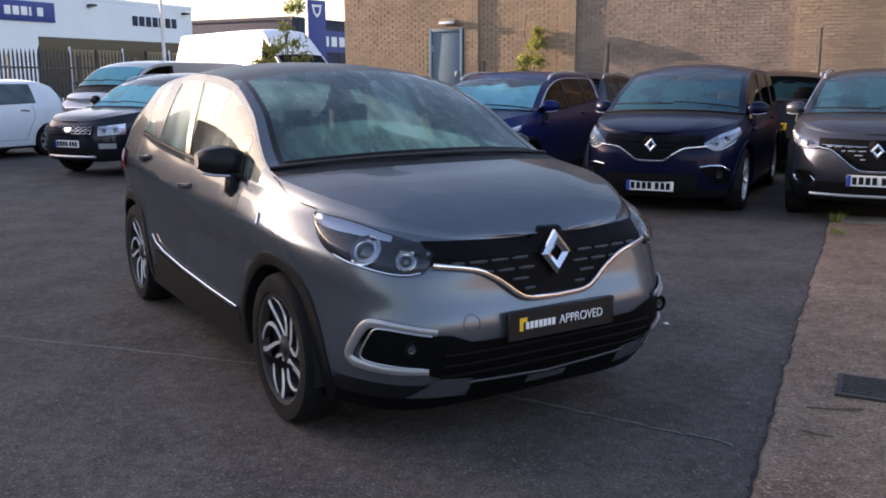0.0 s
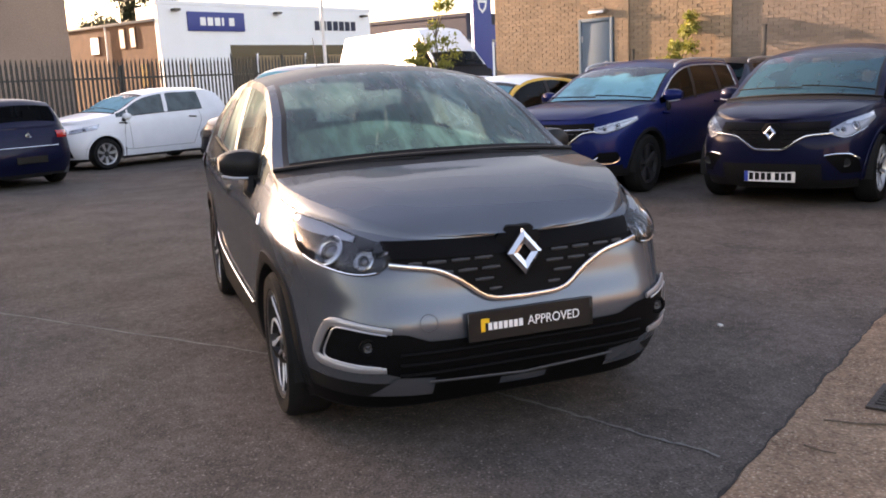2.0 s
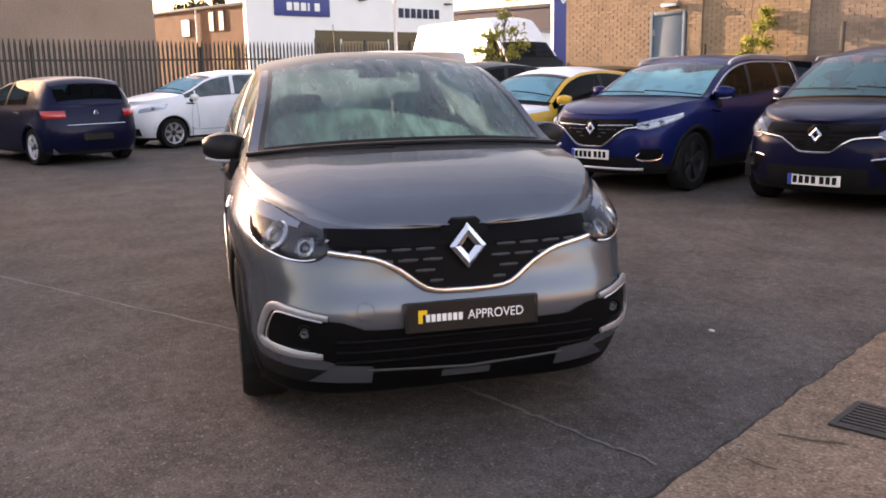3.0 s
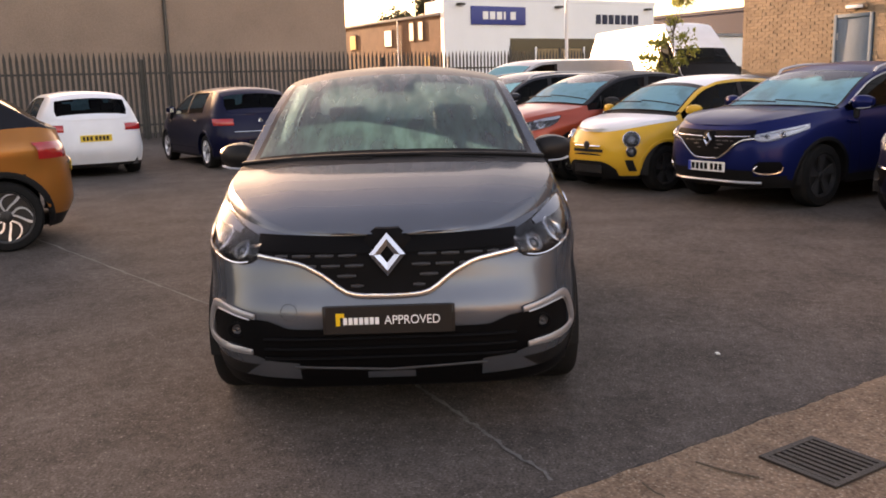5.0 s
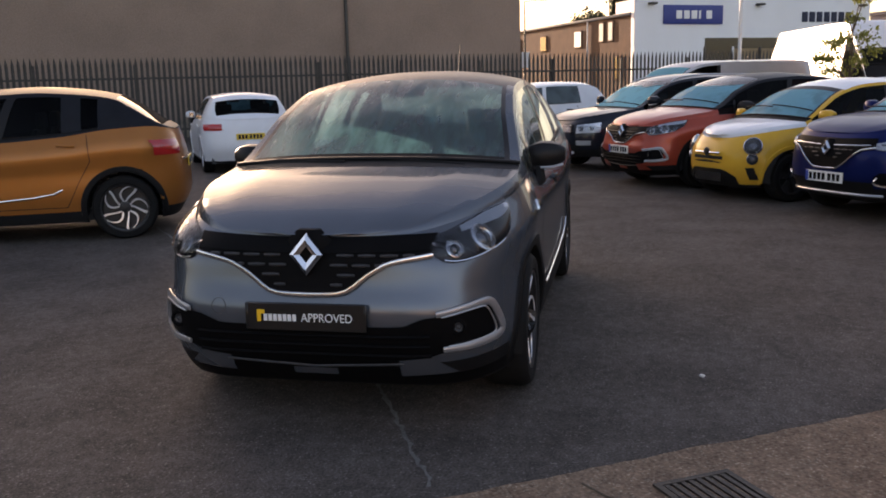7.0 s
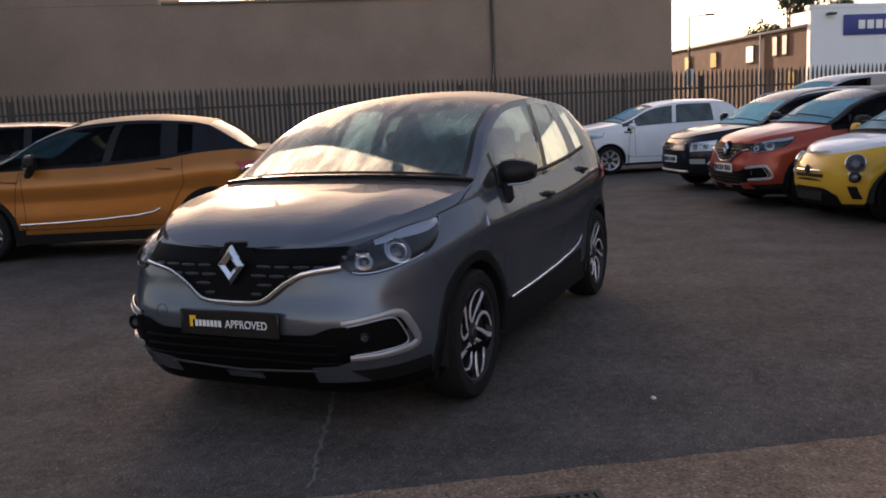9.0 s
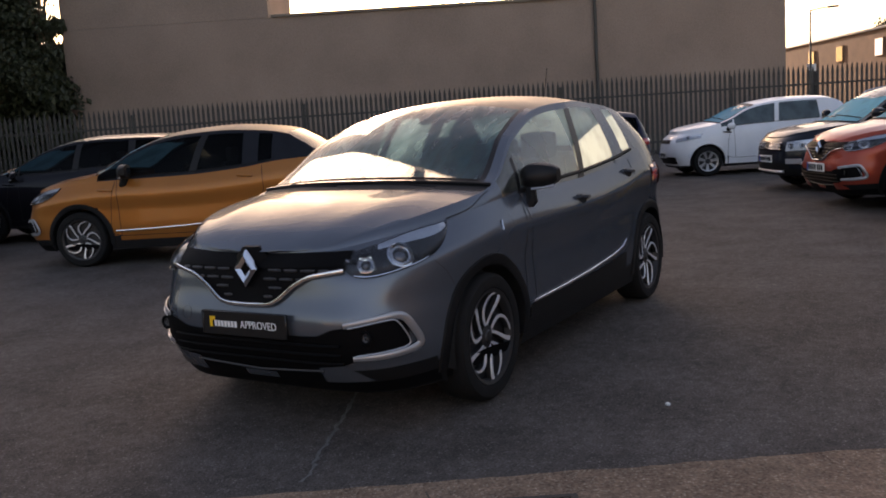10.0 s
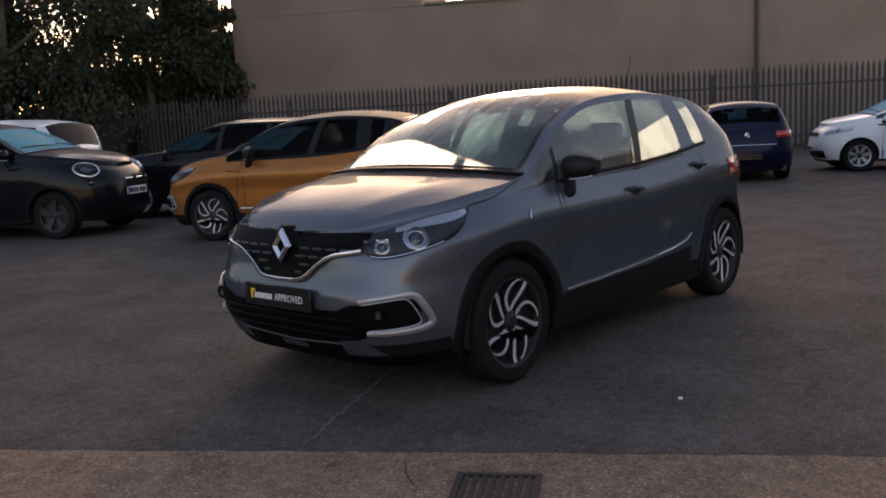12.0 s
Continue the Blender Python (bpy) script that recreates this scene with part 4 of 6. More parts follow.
def build_seat(parent, x, y, wide=0.50, rest=True):
    bm = box(x - 0.22, y - wide / 2, 0.42, x + 0.30, y + wide / 2, 0.60, bevel=0.05)
    seat = part("seat", bm, M_SEAT, parent)
    bm = bmesh.new()
    rows = []
    for i in range(8):
        f = i / 7
        cx, cz, hw, th = x - 0.20 - 0.20 * f, 0.55 + 0.60 * f, wide / 2 * (1 - 0.22 * f ** 3), 0.10 - 0.04 * f
        rows.append([(cx + th * math.cos(k * math.tau / 12) * 0.8, y + hw * max(-1, min(1, 1.25 * math.sin(k * math.tau / 12))), cz) for k in range(12)])
    vs = add_grid(bm, rows, True)
    bm.faces.new(vs[-1])
    part("seat_back", bm, M_SEAT, seat)
    if rest:
        part("headrest", box(x - 0.475, y - 0.13, 1.15, x - 0.385, y + 0.13, 1.33, bevel=0.04), M_SEAT, seat)
    return seat


def build_mirror(parent, s, material, x, z, size=1.0, label=""):
    """The two door mirrors: a wing-shaped shell with a glass on its back, on an arm from the door."""
    for side in (1, -1):
        base = s.flank(x, s.belt(x) - 0.03)
        c = Vector((x, base.y + 0.125 * size - 0.045, z + 0.03))
        rows = []
        for i in range(13):
            f = i / 12
            ry = math.sin(math.pi * (0.10 + 0.85 * f)) ** 0.36 * (1.05 - 0.22 * f)
            y = c.y - 0.125 * size + 0.21 * size * f
            row = []
            for k in range(16):
                ca, sa = math.cos(k * math.tau / 16), math.sin(k * math.tau / 16)
                row.append((c.x - 0.05 - 0.03 * f + (0.115 * size * ry * ca if ca > 0 else 0.02 * ca), y, c.z + 0.010 * f + 0.096 * size * ry * (max(-0.8, min(0.9, sa * 1.15)))))
            rows.append(row)
        bm = bmesh.new()
        vs = add_grid(bm, rows, True)
        bm.faces.new(vs[0])
        bm.faces.new(vs[-1])
        shell = part("door_mirror", bm if side > 0 else mirror_y(bm), material, parent, label)
        bm = box(c.x - 0.088, c.y - 0.085 * size, c.z - 0.05 * size, c.x - 0.078, c.y + 0.04 * size, c.z + 0.05 * size, bevel=0.003, seg=1)
        part("mirror_glass", bm if side > 0 else mirror_y(bm), M_CHROME, shell)
        bm = tube([base + Vector((0.03, -0.02, -0.05)), base + Vector((0.015, 0.015, -0.02)), c + Vector((-0.02, -0.085 * size, -0.03 * size))], lambda f: 0.045 - 0.012 * f, 8, 1.2)
        part("mirror_arm", bm if side > 0 else mirror_y(bm), M_PLASTIC, shell)
        p = c + Vector((0.002, 0.02, -0.064 * size))
        bm = tube([p + Vector((0.022, -0.09 * size, 0.0)), p + Vector((0.022, 0, 0.006)), p + Vector((-0.03, 0.05 * size, 0.015))], 0.007, 6)
        part("indicator_strip", bm if side > 0 else mirror_y(bm), M_SATIN, shell)


def diamond(parent, at, h, w, normal_tilt=0.0, name="badge"):
    """A plain chrome lozenge ring standing out from the nose."""
    bm = bmesh.new()
    outer = [(0, h / 2), (w / 2, 0), (0, -h / 2), (-w / 2, 0)]
    rows = []
    for f, d in ((1.0, 0.0), (0.97, 0.014), (0.70, 0.026), (0.38, 0.014), (0.35, 0.0)):
        rows.append([at + Vector((d + normal_tilt * b * f, a * f, b * f)) for a, b in outer])
    add_grid(bm, rows, True)
    return part(name, bm, M_CHROME, parent, "chrome lozenge badge", smooth=False)


def front_strip(s, pts, out, r, material, parent, name, squash=0.7, label=""):
    """A moulding across the front; pts are (y, z) of its left half, from the middle outwards."""
    f = curve_at(pts)
    n = 16
    ys = [pts[0][0] + (pts[-1][0] - pts[0][0]) * k / n for k in range(n + 1)]
    half = [(y, f(y)) for y in ys]
    whole = [(-y, z) for y, z in reversed(half)] + (half[1:] if pts[0][0] == 0 else half)
    return part(name, tube([s.face(y, z, out) for y, z in whole], r, 8, squash), material, parent, label)


def front_panel(s, lower, upper, y0, y1, out, material, parent, name, n=20, label="", rows=5):
    """A panel on the front between two curves of z over y, from y0 to y1."""
    pts = []
    for i in range(rows + 1):
        row = []
        for k in range(n + 1):
            y = y0 + (y1 - y0) * k / n
            lo, hi = lower(abs(y)), upper(abs(y))
            row.append(s.face(y, lo + (hi - lo) * i / rows, out))
        pts.append(row)
    return part(name, grid(pts), material, parent, label)


def build_headlight(parent, s, lower, upper, a0, a1, side, lamps, housing=M_LAMPDARK, edge=True):
    """A lamp wrapped round the nose. lower and upper give z over the angle from a0 to a1; lamps: (angle, share of the height, radius)."""
    def patch(out, n=30, rows=8, bulge=0.0):
        pts = []
        for i in range(rows + 1):
            row = []
            for k in range(n + 1):
                a = a0 + (a1 - a0) * k / n
                lo, hi = lower(a), upper(a)
                g = math.sin(math.pi * i / rows) * math.sin(math.pi * min(1, max(0, k / n)))
                row.append(s.bow_point(a, lo + (hi - lo) * i / rows, out + bulge * g ** 0.8))
            pts.append(row)
        return grid(pts)
    fix = (lambda b: b) if side > 0 else mirror_y
    lamp = part("headlight", fix(patch(0.004)), housing, parent)
    bm = patch(0.006, bulge=0.034)
    part("lens", fix(bm), M_LENS, lamp, "clear lens", core=(0.5, 0, 0.6))
    for a, share, r in lamps:
        zc = lower(a) + (upper(a) - lower(a)) * share
        c = s.bow_point(a, zc)
        along, upward = s.bow_point(a + 4, zc) - s.bow_point(a - 4, zc), s.bow_point(a, zc + 0.03) - s.bow_point(a, zc - 0.03)
        way = along.cross(upward).normalized()
        way = way if way.x > 0 else -way
        c += way * 0.004
        m = Matrix.Translation(c) @ Vector((0, 1, 0)).rotation_difference(way).to_matrix().to_4x4()
        part("lamp_bowl", fix(lathe([(r, -0.01), (r * 1.02, 0.010), (r * 0.93, 0.012), (r * 0.86, 0.004), (r * 0.70, -0.002), (r * 0.64, 0.006), (r * 0.60, 0.006), (r * 0.58, -0.004)], m, 28)), M_RING, lamp)
        part("projector", fix(lathe([(r * 0.60, -0.004), (r * 0.48, 0.006), (r * 0.24, 0.012), (0.001, 0.013)], m, 20)), M_WET, lamp)
    if edge:
        at = lambda f: a0 + (a1 - a0) * f
        path = [s.bow_point(at(k / 24), lower(at(k / 24)) + 0.007, 0.012) for k in range(2, 19)]
        part("light_strip", fix(tube(path, 0.0045, 6)), M_CHROME, lamp)
        # silver brow, broadened and brightened for the sky mirrored in the lens
        rows = []
        for k in range(19):
            a = at(0.34 + 0.62 * k / 18)
            lo, hi = lower(a), upper(a)
            drop = 0.15 + 0.25 * k / 18
            rows.append([s.bow_point(a, hi - (hi - lo) * f, o) for f, o in ((0.03, 0.008), (0.03 + drop * 0.5, 0.015), (0.03 + drop, 0.009))])
        part("lamp_brow", fix(grid(rows)), M_SKYBROW if housing is M_LAMPDARK else M_LAMPSKY, lamp)
        for f0, f1 in ((0.06, 0.16), (0.17, 0.27)):
            rows = [[s.bow_point(at(f0 + (f1 - f0) * k / 4), lower(at(f0 + (f1 - f0) * k / 4)) + (upper(at(f0)) - lower(at(f0))) * v, 0.006 + 0.010 * w) for v, w in ((0.62, 0), (0.74, 1), (0.86, 0))] for k in range(5)]
            part("indicator_facet", fix(grid(rows)), M_CHROME, lamp)
    return lamp


def number_plate(parent, s, z, material, back=False, y=0.0, out=0.016, w=0.52, h=0.112, band=True, bars=True):
    """A number plate; its characters are plain bars."""
    c = s.face(y, z, out, back)
    d = -1 if back else 1
    bm = box(-0.006, -w / 2, -h / 2, 0.006, w / 2, h / 2, bevel=0.003, seg=1)
    bm.transform(Matrix.Translation(c))
    plate = part("number_plate", bm, material, parent)
    if bars:
        n = 7
        for k in range(n):
            y0 = -w * 0.40 + k * w * 0.118 + (w * 0.04 if k > 3 else 0)
            bm = box(0, y0, -h * 0.33, 0.002, y0 + w * 0.085, h * 0.33)
            bm.transform(Matrix.Translation(c + Vector((d * 0.006 - (0 if d > 0 else 0.002), 0, 0))))
            part("character_bar", bm, M_PLATEB, plate)
    if band and not back:
        bm = box(0, -w / 2 + 0.002, -h / 2 + 0.002, 0.0012, -w * 0.42, h / 2 - 0.002)
        bm.transform(Matrix.Translation(c + Vector((0.006, 0, 0))))
        part("blue_band", bm, M_PLATEBLUE, plate)
    return plate


def seam(parent, s, pts, name="panel_gap", half=0.0035, out=0.0015):
    """Panel gaps on both flanks; pts are (x, z)."""
    fine = []
    for (xa, za), (xb, zb) in zip(pts, pts[1:]):
        n = max(1, int(math.hypot(xb - xa, zb - za) / 0.06))
        fine += [(xa + (xb - xa) * k / n, za + (zb - za) * k / n) for k in range(n)]
    fine.append(pts[-1])
    for side in (1, -1):
        rows = []
        for i, (x, z) in enumerate(fine):
            a, b = fine[max(0, i - 1)], fine[min(len(fine) - 1, i + 1)]
            d = Vector((b[0] - a[0], b[1] - a[1])).normalized() * half
            rows.append([s.flank(x - d.y, z + d.x, out), s.flank(x + d.y, z - d.x, out)])
        bm = grid(rows)
        part(name, bm if side > 0 else mirror_y(bm), M_SEAM, parent)


def build_car(name, m, s, body_paint, label, roof_paint=None, dense=False, wheel_style="five", glass_mat=None, back_glass=None, cladding=0.30, arch=0.055, track=None,
              mirror_paint=None, mirror_at=None, doors=True, seats=True, rails=False, category="car", group="parked cars", arch_paint=None, side_glass=None, rear_side=None, tyre_w=0.205, pillar_black=True, pillar_paint=None, handles=None, handle_paint=None, bright_line=False):
    car = thing(name, m, label, category, group)
    st = s.stations(dense)
    roof_paint = roof_paint or body_paint
    levels = [0, 0.06, 0.13, 0.20, 0.27, 0.34, 0.41, 0.48, 0.55, 0.62, 0.69, 0.76, 0.83, 0.89, 0.94, 0.975, 1.0]
    if dense:
        levels = sorted(levels + [(a + b) / 2 for a, b in zip(levels[1:-2], levels[2:-1])])
    left = [[s.ring(p, v) for p in st] for v in levels]
    centre = [s.axles[0], s.axles[1]]
    open_r = s.wheel + arch
    # lower body, opened round the wheels
    low, clad = bmesh.new(), bmesh.new()
    for side in (1, -1):
        for j in range(len(levels) - 1):
            for i in range(len(st) - 1):
                q = [left[j][i], left[j][i + 1], left[j + 1][i + 1], left[j + 1][i]]
                c = sum(q, Vector()) / 4
                flank_side = c.y > s.w * 0.62
                if flank_side and any((c.x - ax) ** 2 + (c.z - s.wheel) ** 2 < open_r ** 2 for ax in centre):
                    continue
                pts = []
                for v in q:
                    v = v.copy()
                    if flank_side:
                        for ax in centre:
                            d = math.hypot(v.x - ax, v.z - s.wheel)
                            if open_r * 0.8 < d < open_r:
                                k = open_r / d
                                v = Vector((ax + (v.x - ax) * k, v.y, s.wheel + (v.z - s.wheel) * k))
                    pts.append(Vector((v.x, v.y * side, v.z)))
                bm = clad if c.z < cladding else low
                vs = [bm.verts.new(p) for p in pts]
                try:
                    bm.faces.new(vs)
                except ValueError:
                    pass
    for bm in (low, clad):
        bmesh.ops.remove_doubles(bm, verts=bm.verts, dist=0.002)
    part("body", low, body_paint, car)
    part("lower_cladding", clad, M_PLASTIC, car, "unpainted black plastic cladding")
    # upper body: bonnet, pillars, roof, glass
    belt = left[-1]
    n_side, n_top = 7, 9
    secs = [section(s, (p.x, p.y, p.z), n_side, n_top) for p in belt]
    panes = {"windscreen": bmesh.new(), ("screen_border", 1): bmesh.new(), ("screen_border", -1): bmesh.new(), ("screen_border", 0): bmesh.new(), "rear_window": bmesh.new(), "roof": bmesh.new(), "bonnet": bmesh.new(), "pillar_frame": bmesh.new()}
    side_panes = {}
    ci = min(range(len(st)), key=lambda i: abs(belt[i].x - s.cowl) + (9 if st[i][0] != "s" else 0))
    panes["cowl_panel"], panes["screen_border", 2] = bmesh.new(), bmesh.new()
    for side in (1, -1):
        for i in range(len(st) - 1):
            x = (belt[i].x + belt[i + 1].x) / 2
            for k in range(n_side + n_top):
                q = [secs[i][k], secs[i + 1][k], secs[i + 1][k + 1], secs[i][k + 1]]
                q = [Vector((v.x, v.y * side, v.z)) for v in q]
                on_top = k >= n_side
                key = "pillar_frame"
                if x > s.cowl:
                    key = "bonnet"
                elif on_top and x > belt[ci].x:
                    key = "cowl_panel"
                elif on_top and k >= n_side + (1 if x > s.header else 0):
                    key = (("screen_border", side) if k == n_side + 1 else ("screen_border", 0) if x < s.header + 0.055 else ("screen_border", 2) if dense and x > s.cowl - 0.10 else "windscreen") if x > s.header else "roof" if x > s.back_top else "rear_window" if x > s.back_base and k >= n_side + 1 else "pillar_frame"
                elif not on_top and 1 <= k < n_side - 1 and s.side_end < x < s.cowl - 0.10:
                    post = next((a for a in range(len(s.pillar)) if x > s.pillar[a]), len(s.pillar))
                    key = ("side_window", post, side)
                bm = panes.setdefault(key, None) if key in panes else side_panes.setdefault(key, bmesh.new())
                vs = [bm.verts.new(p) for p in q]
                try:
                    bm.faces.new(vs)
                except ValueError:
                    pass
    for bm in (*panes.values(), *side_panes.values()):
        bmesh.ops.remove_doubles(bm, verts=bm.verts, dist=0.0015)
    part("roof", panes["roof"], roof_paint, car)
    part("bonnet", panes["bonnet"], body_paint, car)
    if len(panes["cowl_panel"].faces):
        part("cowl_panel", panes["cowl_panel"], M_PLASTIC, car)
    part("pillar_frame", panes["pillar_frame"], pillar_paint or body_paint, car)
    for side in (1, -1, 0, 2) if dense else (1, -1, 0):
        part("screen_border", panes["screen_border", side], M_GRILLE if side == 2 else M_FRIT, car)
    ws = part("windscreen", panes["windscreen"], glass_mat or M_DEWSKY, car, core=(0, 0, 0.6))
    ws.visible_shadow = False
    if len(panes["rear_window"].faces if panes["rear_window"].is_valid else ()):
        rw = part("rear_window", panes["rear_window"], back_glass or M_TINT, car, core=(0, 0, 0.6))
        rw.visible_shadow = False
    for (_, post, side), bm in side_panes.items():
        pane = part("side_window", bm, (rear_side if rear_side and post > 1 else side_glass) or M_GLASS, car, core=(0, 0, 0.6))
        pane.visible_shadow = False
    # black trim round the windscreen and the pillars between the side windows
    cow = secs[ci][n_side:]
    path = [Vector((v.x, v.y, v.z)) for v in cow]
    path += [Vector((v.x, -v.y, v.z)) for v in reversed(cow[:-1])]
    part("scuttle", tube([p + Vector((0.01, 0, 0.002)) for p in path], 0.012, 8, 1.6), M_PLASTIC, car)
    if not dense:
        row = secs[ci + 1][n_side + 2:]
        for side in (1, -1):
            rise = [0.012 + 0.03 * k / len(row) * (side > 0) + 0.03 * (1 - k / len(row)) * (side < 0) for k in range(len(row))]
            part("wiper", tube([Vector((v.x + 0.012, v.y * side, v.z + u)) for v, u in zip(row, rise)], 0.008, 5), M_PLASTIC, car)
    for side in (1, -1):
        for a, px in enumerate(s.pillar):
            pi = min(range(len(st)), key=lambda i: abs(belt[i].x - px) + (9 if st[i][0] != "s" else 0))
            if st[pi][0] != "s" or not s.side_end < px < s.cowl:
                continue
            half = 0.017 if a == 0 else (0.045 if s.post > 1 else 0.065 * s.post) if a == 1 else 0.055 + 0.04 * (s.post > 1)
            rows = []
            for f in range(n_side - (a == 0)):
                row = []
                for dx in (-half, 0.0, half):
                    x = px + dx - s.lean * f / n_side * (0.3, 1, 0)[min(a, 2)]
                    near = next(i for i in range(len(st) - 1) if st[i][0] == "s" and (belt[i].x >= x >= belt[i + 1].x or st[i + 1][0] != "s"))
                    v = secs[near][f].lerp(secs[near + 1][f], min(1, max(0, (belt[near].x - x) / max(1e-4, belt[near].x - belt[near + 1].x))))
                    row.append(Vector((x, (v.y + (0.002 if a == 0 else 0.005)) * side, v.z)))
                rows.append(row)
            bm = grid(rows)
            part("door_pillar", bm, M_FRIT if pillar_black and not (a == 2 and s.post > 1) else pillar_paint or body_paint, car)
        sealing = [Vector((secs[i][1].x, (secs[i][1].y + 0.004) * side, secs[i][1].z - 0.006)) for i in range(len(st)) if st[i][0] == "s" and s.side_end - 0.02 < belt[i].x < s.cowl - 0.30]
        part("window_seal", tube(sealing, 0.013 if dense else 0.008, 6), M_PLASTIC, car)
        if bright_line:
            path = [Vector((secs[i][n_side - 1].x, (secs[i][n_side - 1].y + 0.005) * side, secs[i][n_side - 1].z)) for i in range(len(st)) if st[i][0] == "s" and s.side_end - 0.02 < belt[i].x < s.cowl - 0.10]
            foot = secs[min(range(len(st)), key=lambda i: abs(belt[i].x - s.side_end) + (9 if st[i][0] != "s" else 0))][1]
            path = path + [Vector((foot.x - 0.03, (foot.y + 0.005) * side, foot.z))]
            part("window_line", tube(path, 0.010, 6), M_SATIN, car, "satin chrome line round the side windows")
        if rails:
            path = [Vector((secs[i][n_side].x, (secs[i][n_side].y - 0.03) * side, secs[i][n_side].z + 0.045)) for i in range(len(st)) if st[i][0] == "s" and s.back_top + 0.1 < belt[i].x < s.header - 0.1]
            path = [path[0] - Vector((-0.04, 0, 0.05))] + path + [path[-1] - Vector((0.04, 0, 0.05))] if path[0].x < path[-1].x else [path[0] + Vector((0.06, 0, -0.05))] + path + [path[-1] + Vector((-0.06, 0, -0.05))]
            part("roof_rail", tube(path, 0.016, 8), M_SATIN, car)
    # wheel arches, wells and wheels
    for ax in centre:
        for side in (1, -1):
            rows = []
            for k in range(25):
                a = math.pi * (k / 24) * 1.12 - 0.06 * math.pi
                row = []
                for rad, out in ((open_r + s.lip, -0.002), (open_r + s.lip - 0.005, 0.009), (open_r + 0.002, 0.010), (open_r - 0.008, 0.004), (open_r - 0.008, -0.06)):
                    x, z = ax + rad * math.cos(a), s.wheel + rad * math.sin(a)
                    p = s.flank(x, max(z, s.sill + 0.002), out)
                    row.append((p.x, p.y * side, max(z, s.sill - 0.02)))
                rows.append(row)
            part("wheel_arch", grid(rows), arch_paint or M_PLASTIC, car)
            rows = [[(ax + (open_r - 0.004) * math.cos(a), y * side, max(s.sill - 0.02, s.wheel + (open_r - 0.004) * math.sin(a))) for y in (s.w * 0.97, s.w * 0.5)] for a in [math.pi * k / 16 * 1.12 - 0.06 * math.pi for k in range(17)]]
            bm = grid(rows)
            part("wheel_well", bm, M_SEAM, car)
            build_wheel(car, ax, side * (track if track else s.w - 0.135), s.wheel, tyre_w, wheel_style)
    # cabin floor, dashboard, seats
    bm = box(s.back_top - 0.2, -s.w * 0.82, s.sill, s.cowl + 0.1, s.w * 0.82, s.sill + 0.12)
    part("cabin_floor", bm, M_CABIN, car)
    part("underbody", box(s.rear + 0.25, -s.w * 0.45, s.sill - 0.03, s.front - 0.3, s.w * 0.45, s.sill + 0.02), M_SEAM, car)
    zb = s.belt(s.cowl)
    part("dashboard", box(s.cowl - 0.62, -s.w * 0.80, 0.55, s.cowl + 0.02, s.w * 0.80, zb - 0.03, bevel=0.06), M_CABIN, car)
    if seats:
        for y in (0.36, -0.36):
            build_seat(car, -0.05, y)
        build_seat(car, -0.95, 0.0, 1.15, False)
        for y in (0.36, -0.36):
            part("rear_headrest", box(-1.42, y - 0.12, 1.13, -1.33, y + 0.12, 1.27, bevel=0.035), M_SEAT, car)
        wheel_m = Matrix.Translation((s.cowl - 0.68, -0.36, 0.95)) @ Matrix.Rotation(radians(-28), 4, "Y") @ Matrix.Rotation(radians(90), 4, "Z")
        part("steering_wheel", tube([wheel_m @ Vector((0.18 * math.cos(k * math.tau / 24), 0, 0.18 * math.sin(k * math.tau / 24))) for k in range(24)], 0.016, 8, closed=True), M_CABIN, car)
        part("rear_view_mirror", box(s.header + 0.09, -0.11, s.top(s.header) - 0.115, s.header + 0.125, 0.11, s.top(s.header) - 0.055, bevel=0.015), M_CABIN, car)
    # doors: gaps and handles
    if doors:
        b = s.belt
        xd = [s.axles[0] - 0.42, s.pillar[0], s.axles[1] + 0.40]
        seam(car, s, [(xd[0] + 0.02, 0.40), (xd[0], 0.70), (xd[0] - 0.06, b(xd[0]) - 0.01)])
        seam(car, s, [(xd[1] - 0.02, 0.36), (xd[1], b(xd[1]) - 0.01)])
        seam(car, s, [(xd[0] + 0.02, 0.40), (xd[0] - 0.1, 0.36), (xd[1], 0.36), (xd[2] + 0.15, 0.36)])
        seam(car, s, [(xd[2] + 0.15, 0.36), (xd[2] + 0.02, 0.62), (xd[2] - 0.10, 0.82), (xd[2] - 0.08, b(xd[2]) - 0.01)])
        for x, z in handles or ((xd[1] + 0.14, b(xd[1]) - 0.12), (xd[2] + 0.12, b(xd[2]) - 0.12)):
            for side in (1, -1):
                p = [s.flank(x + d, z + 0.008 * k, 0.012 + 0.012 * (k == 1)) for k, d in enumerate((-0.09, 0.0, 0.09))]
                if dense:
                    # flat near-black disc: the shade of a handle hollow put into colour
                    disc_rows = [[s.flank(x + 0.055 * r * math.cos(k * math.tau / 16), z - 0.004 + 0.030 * r * math.sin(k * math.tau / 16), 0.003) for k in range(17)] for r in (0.02, 0.5, 1.0)]
                    shade_disc = grid(disc_rows)
                    part("handle_shade", shade_disc if side > 0 else mirror_y(shade_disc), M_SEAM, car)
                bm = tube(p, 0.014, 8, 0.8)
                part("door_handle", bm if side > 0 else mirror_y(bm), handle_paint or body_paint, car)
    if mirror_at:
        build_mirror(car, s, mirror_paint or body_paint, *mirror_at)
    return car


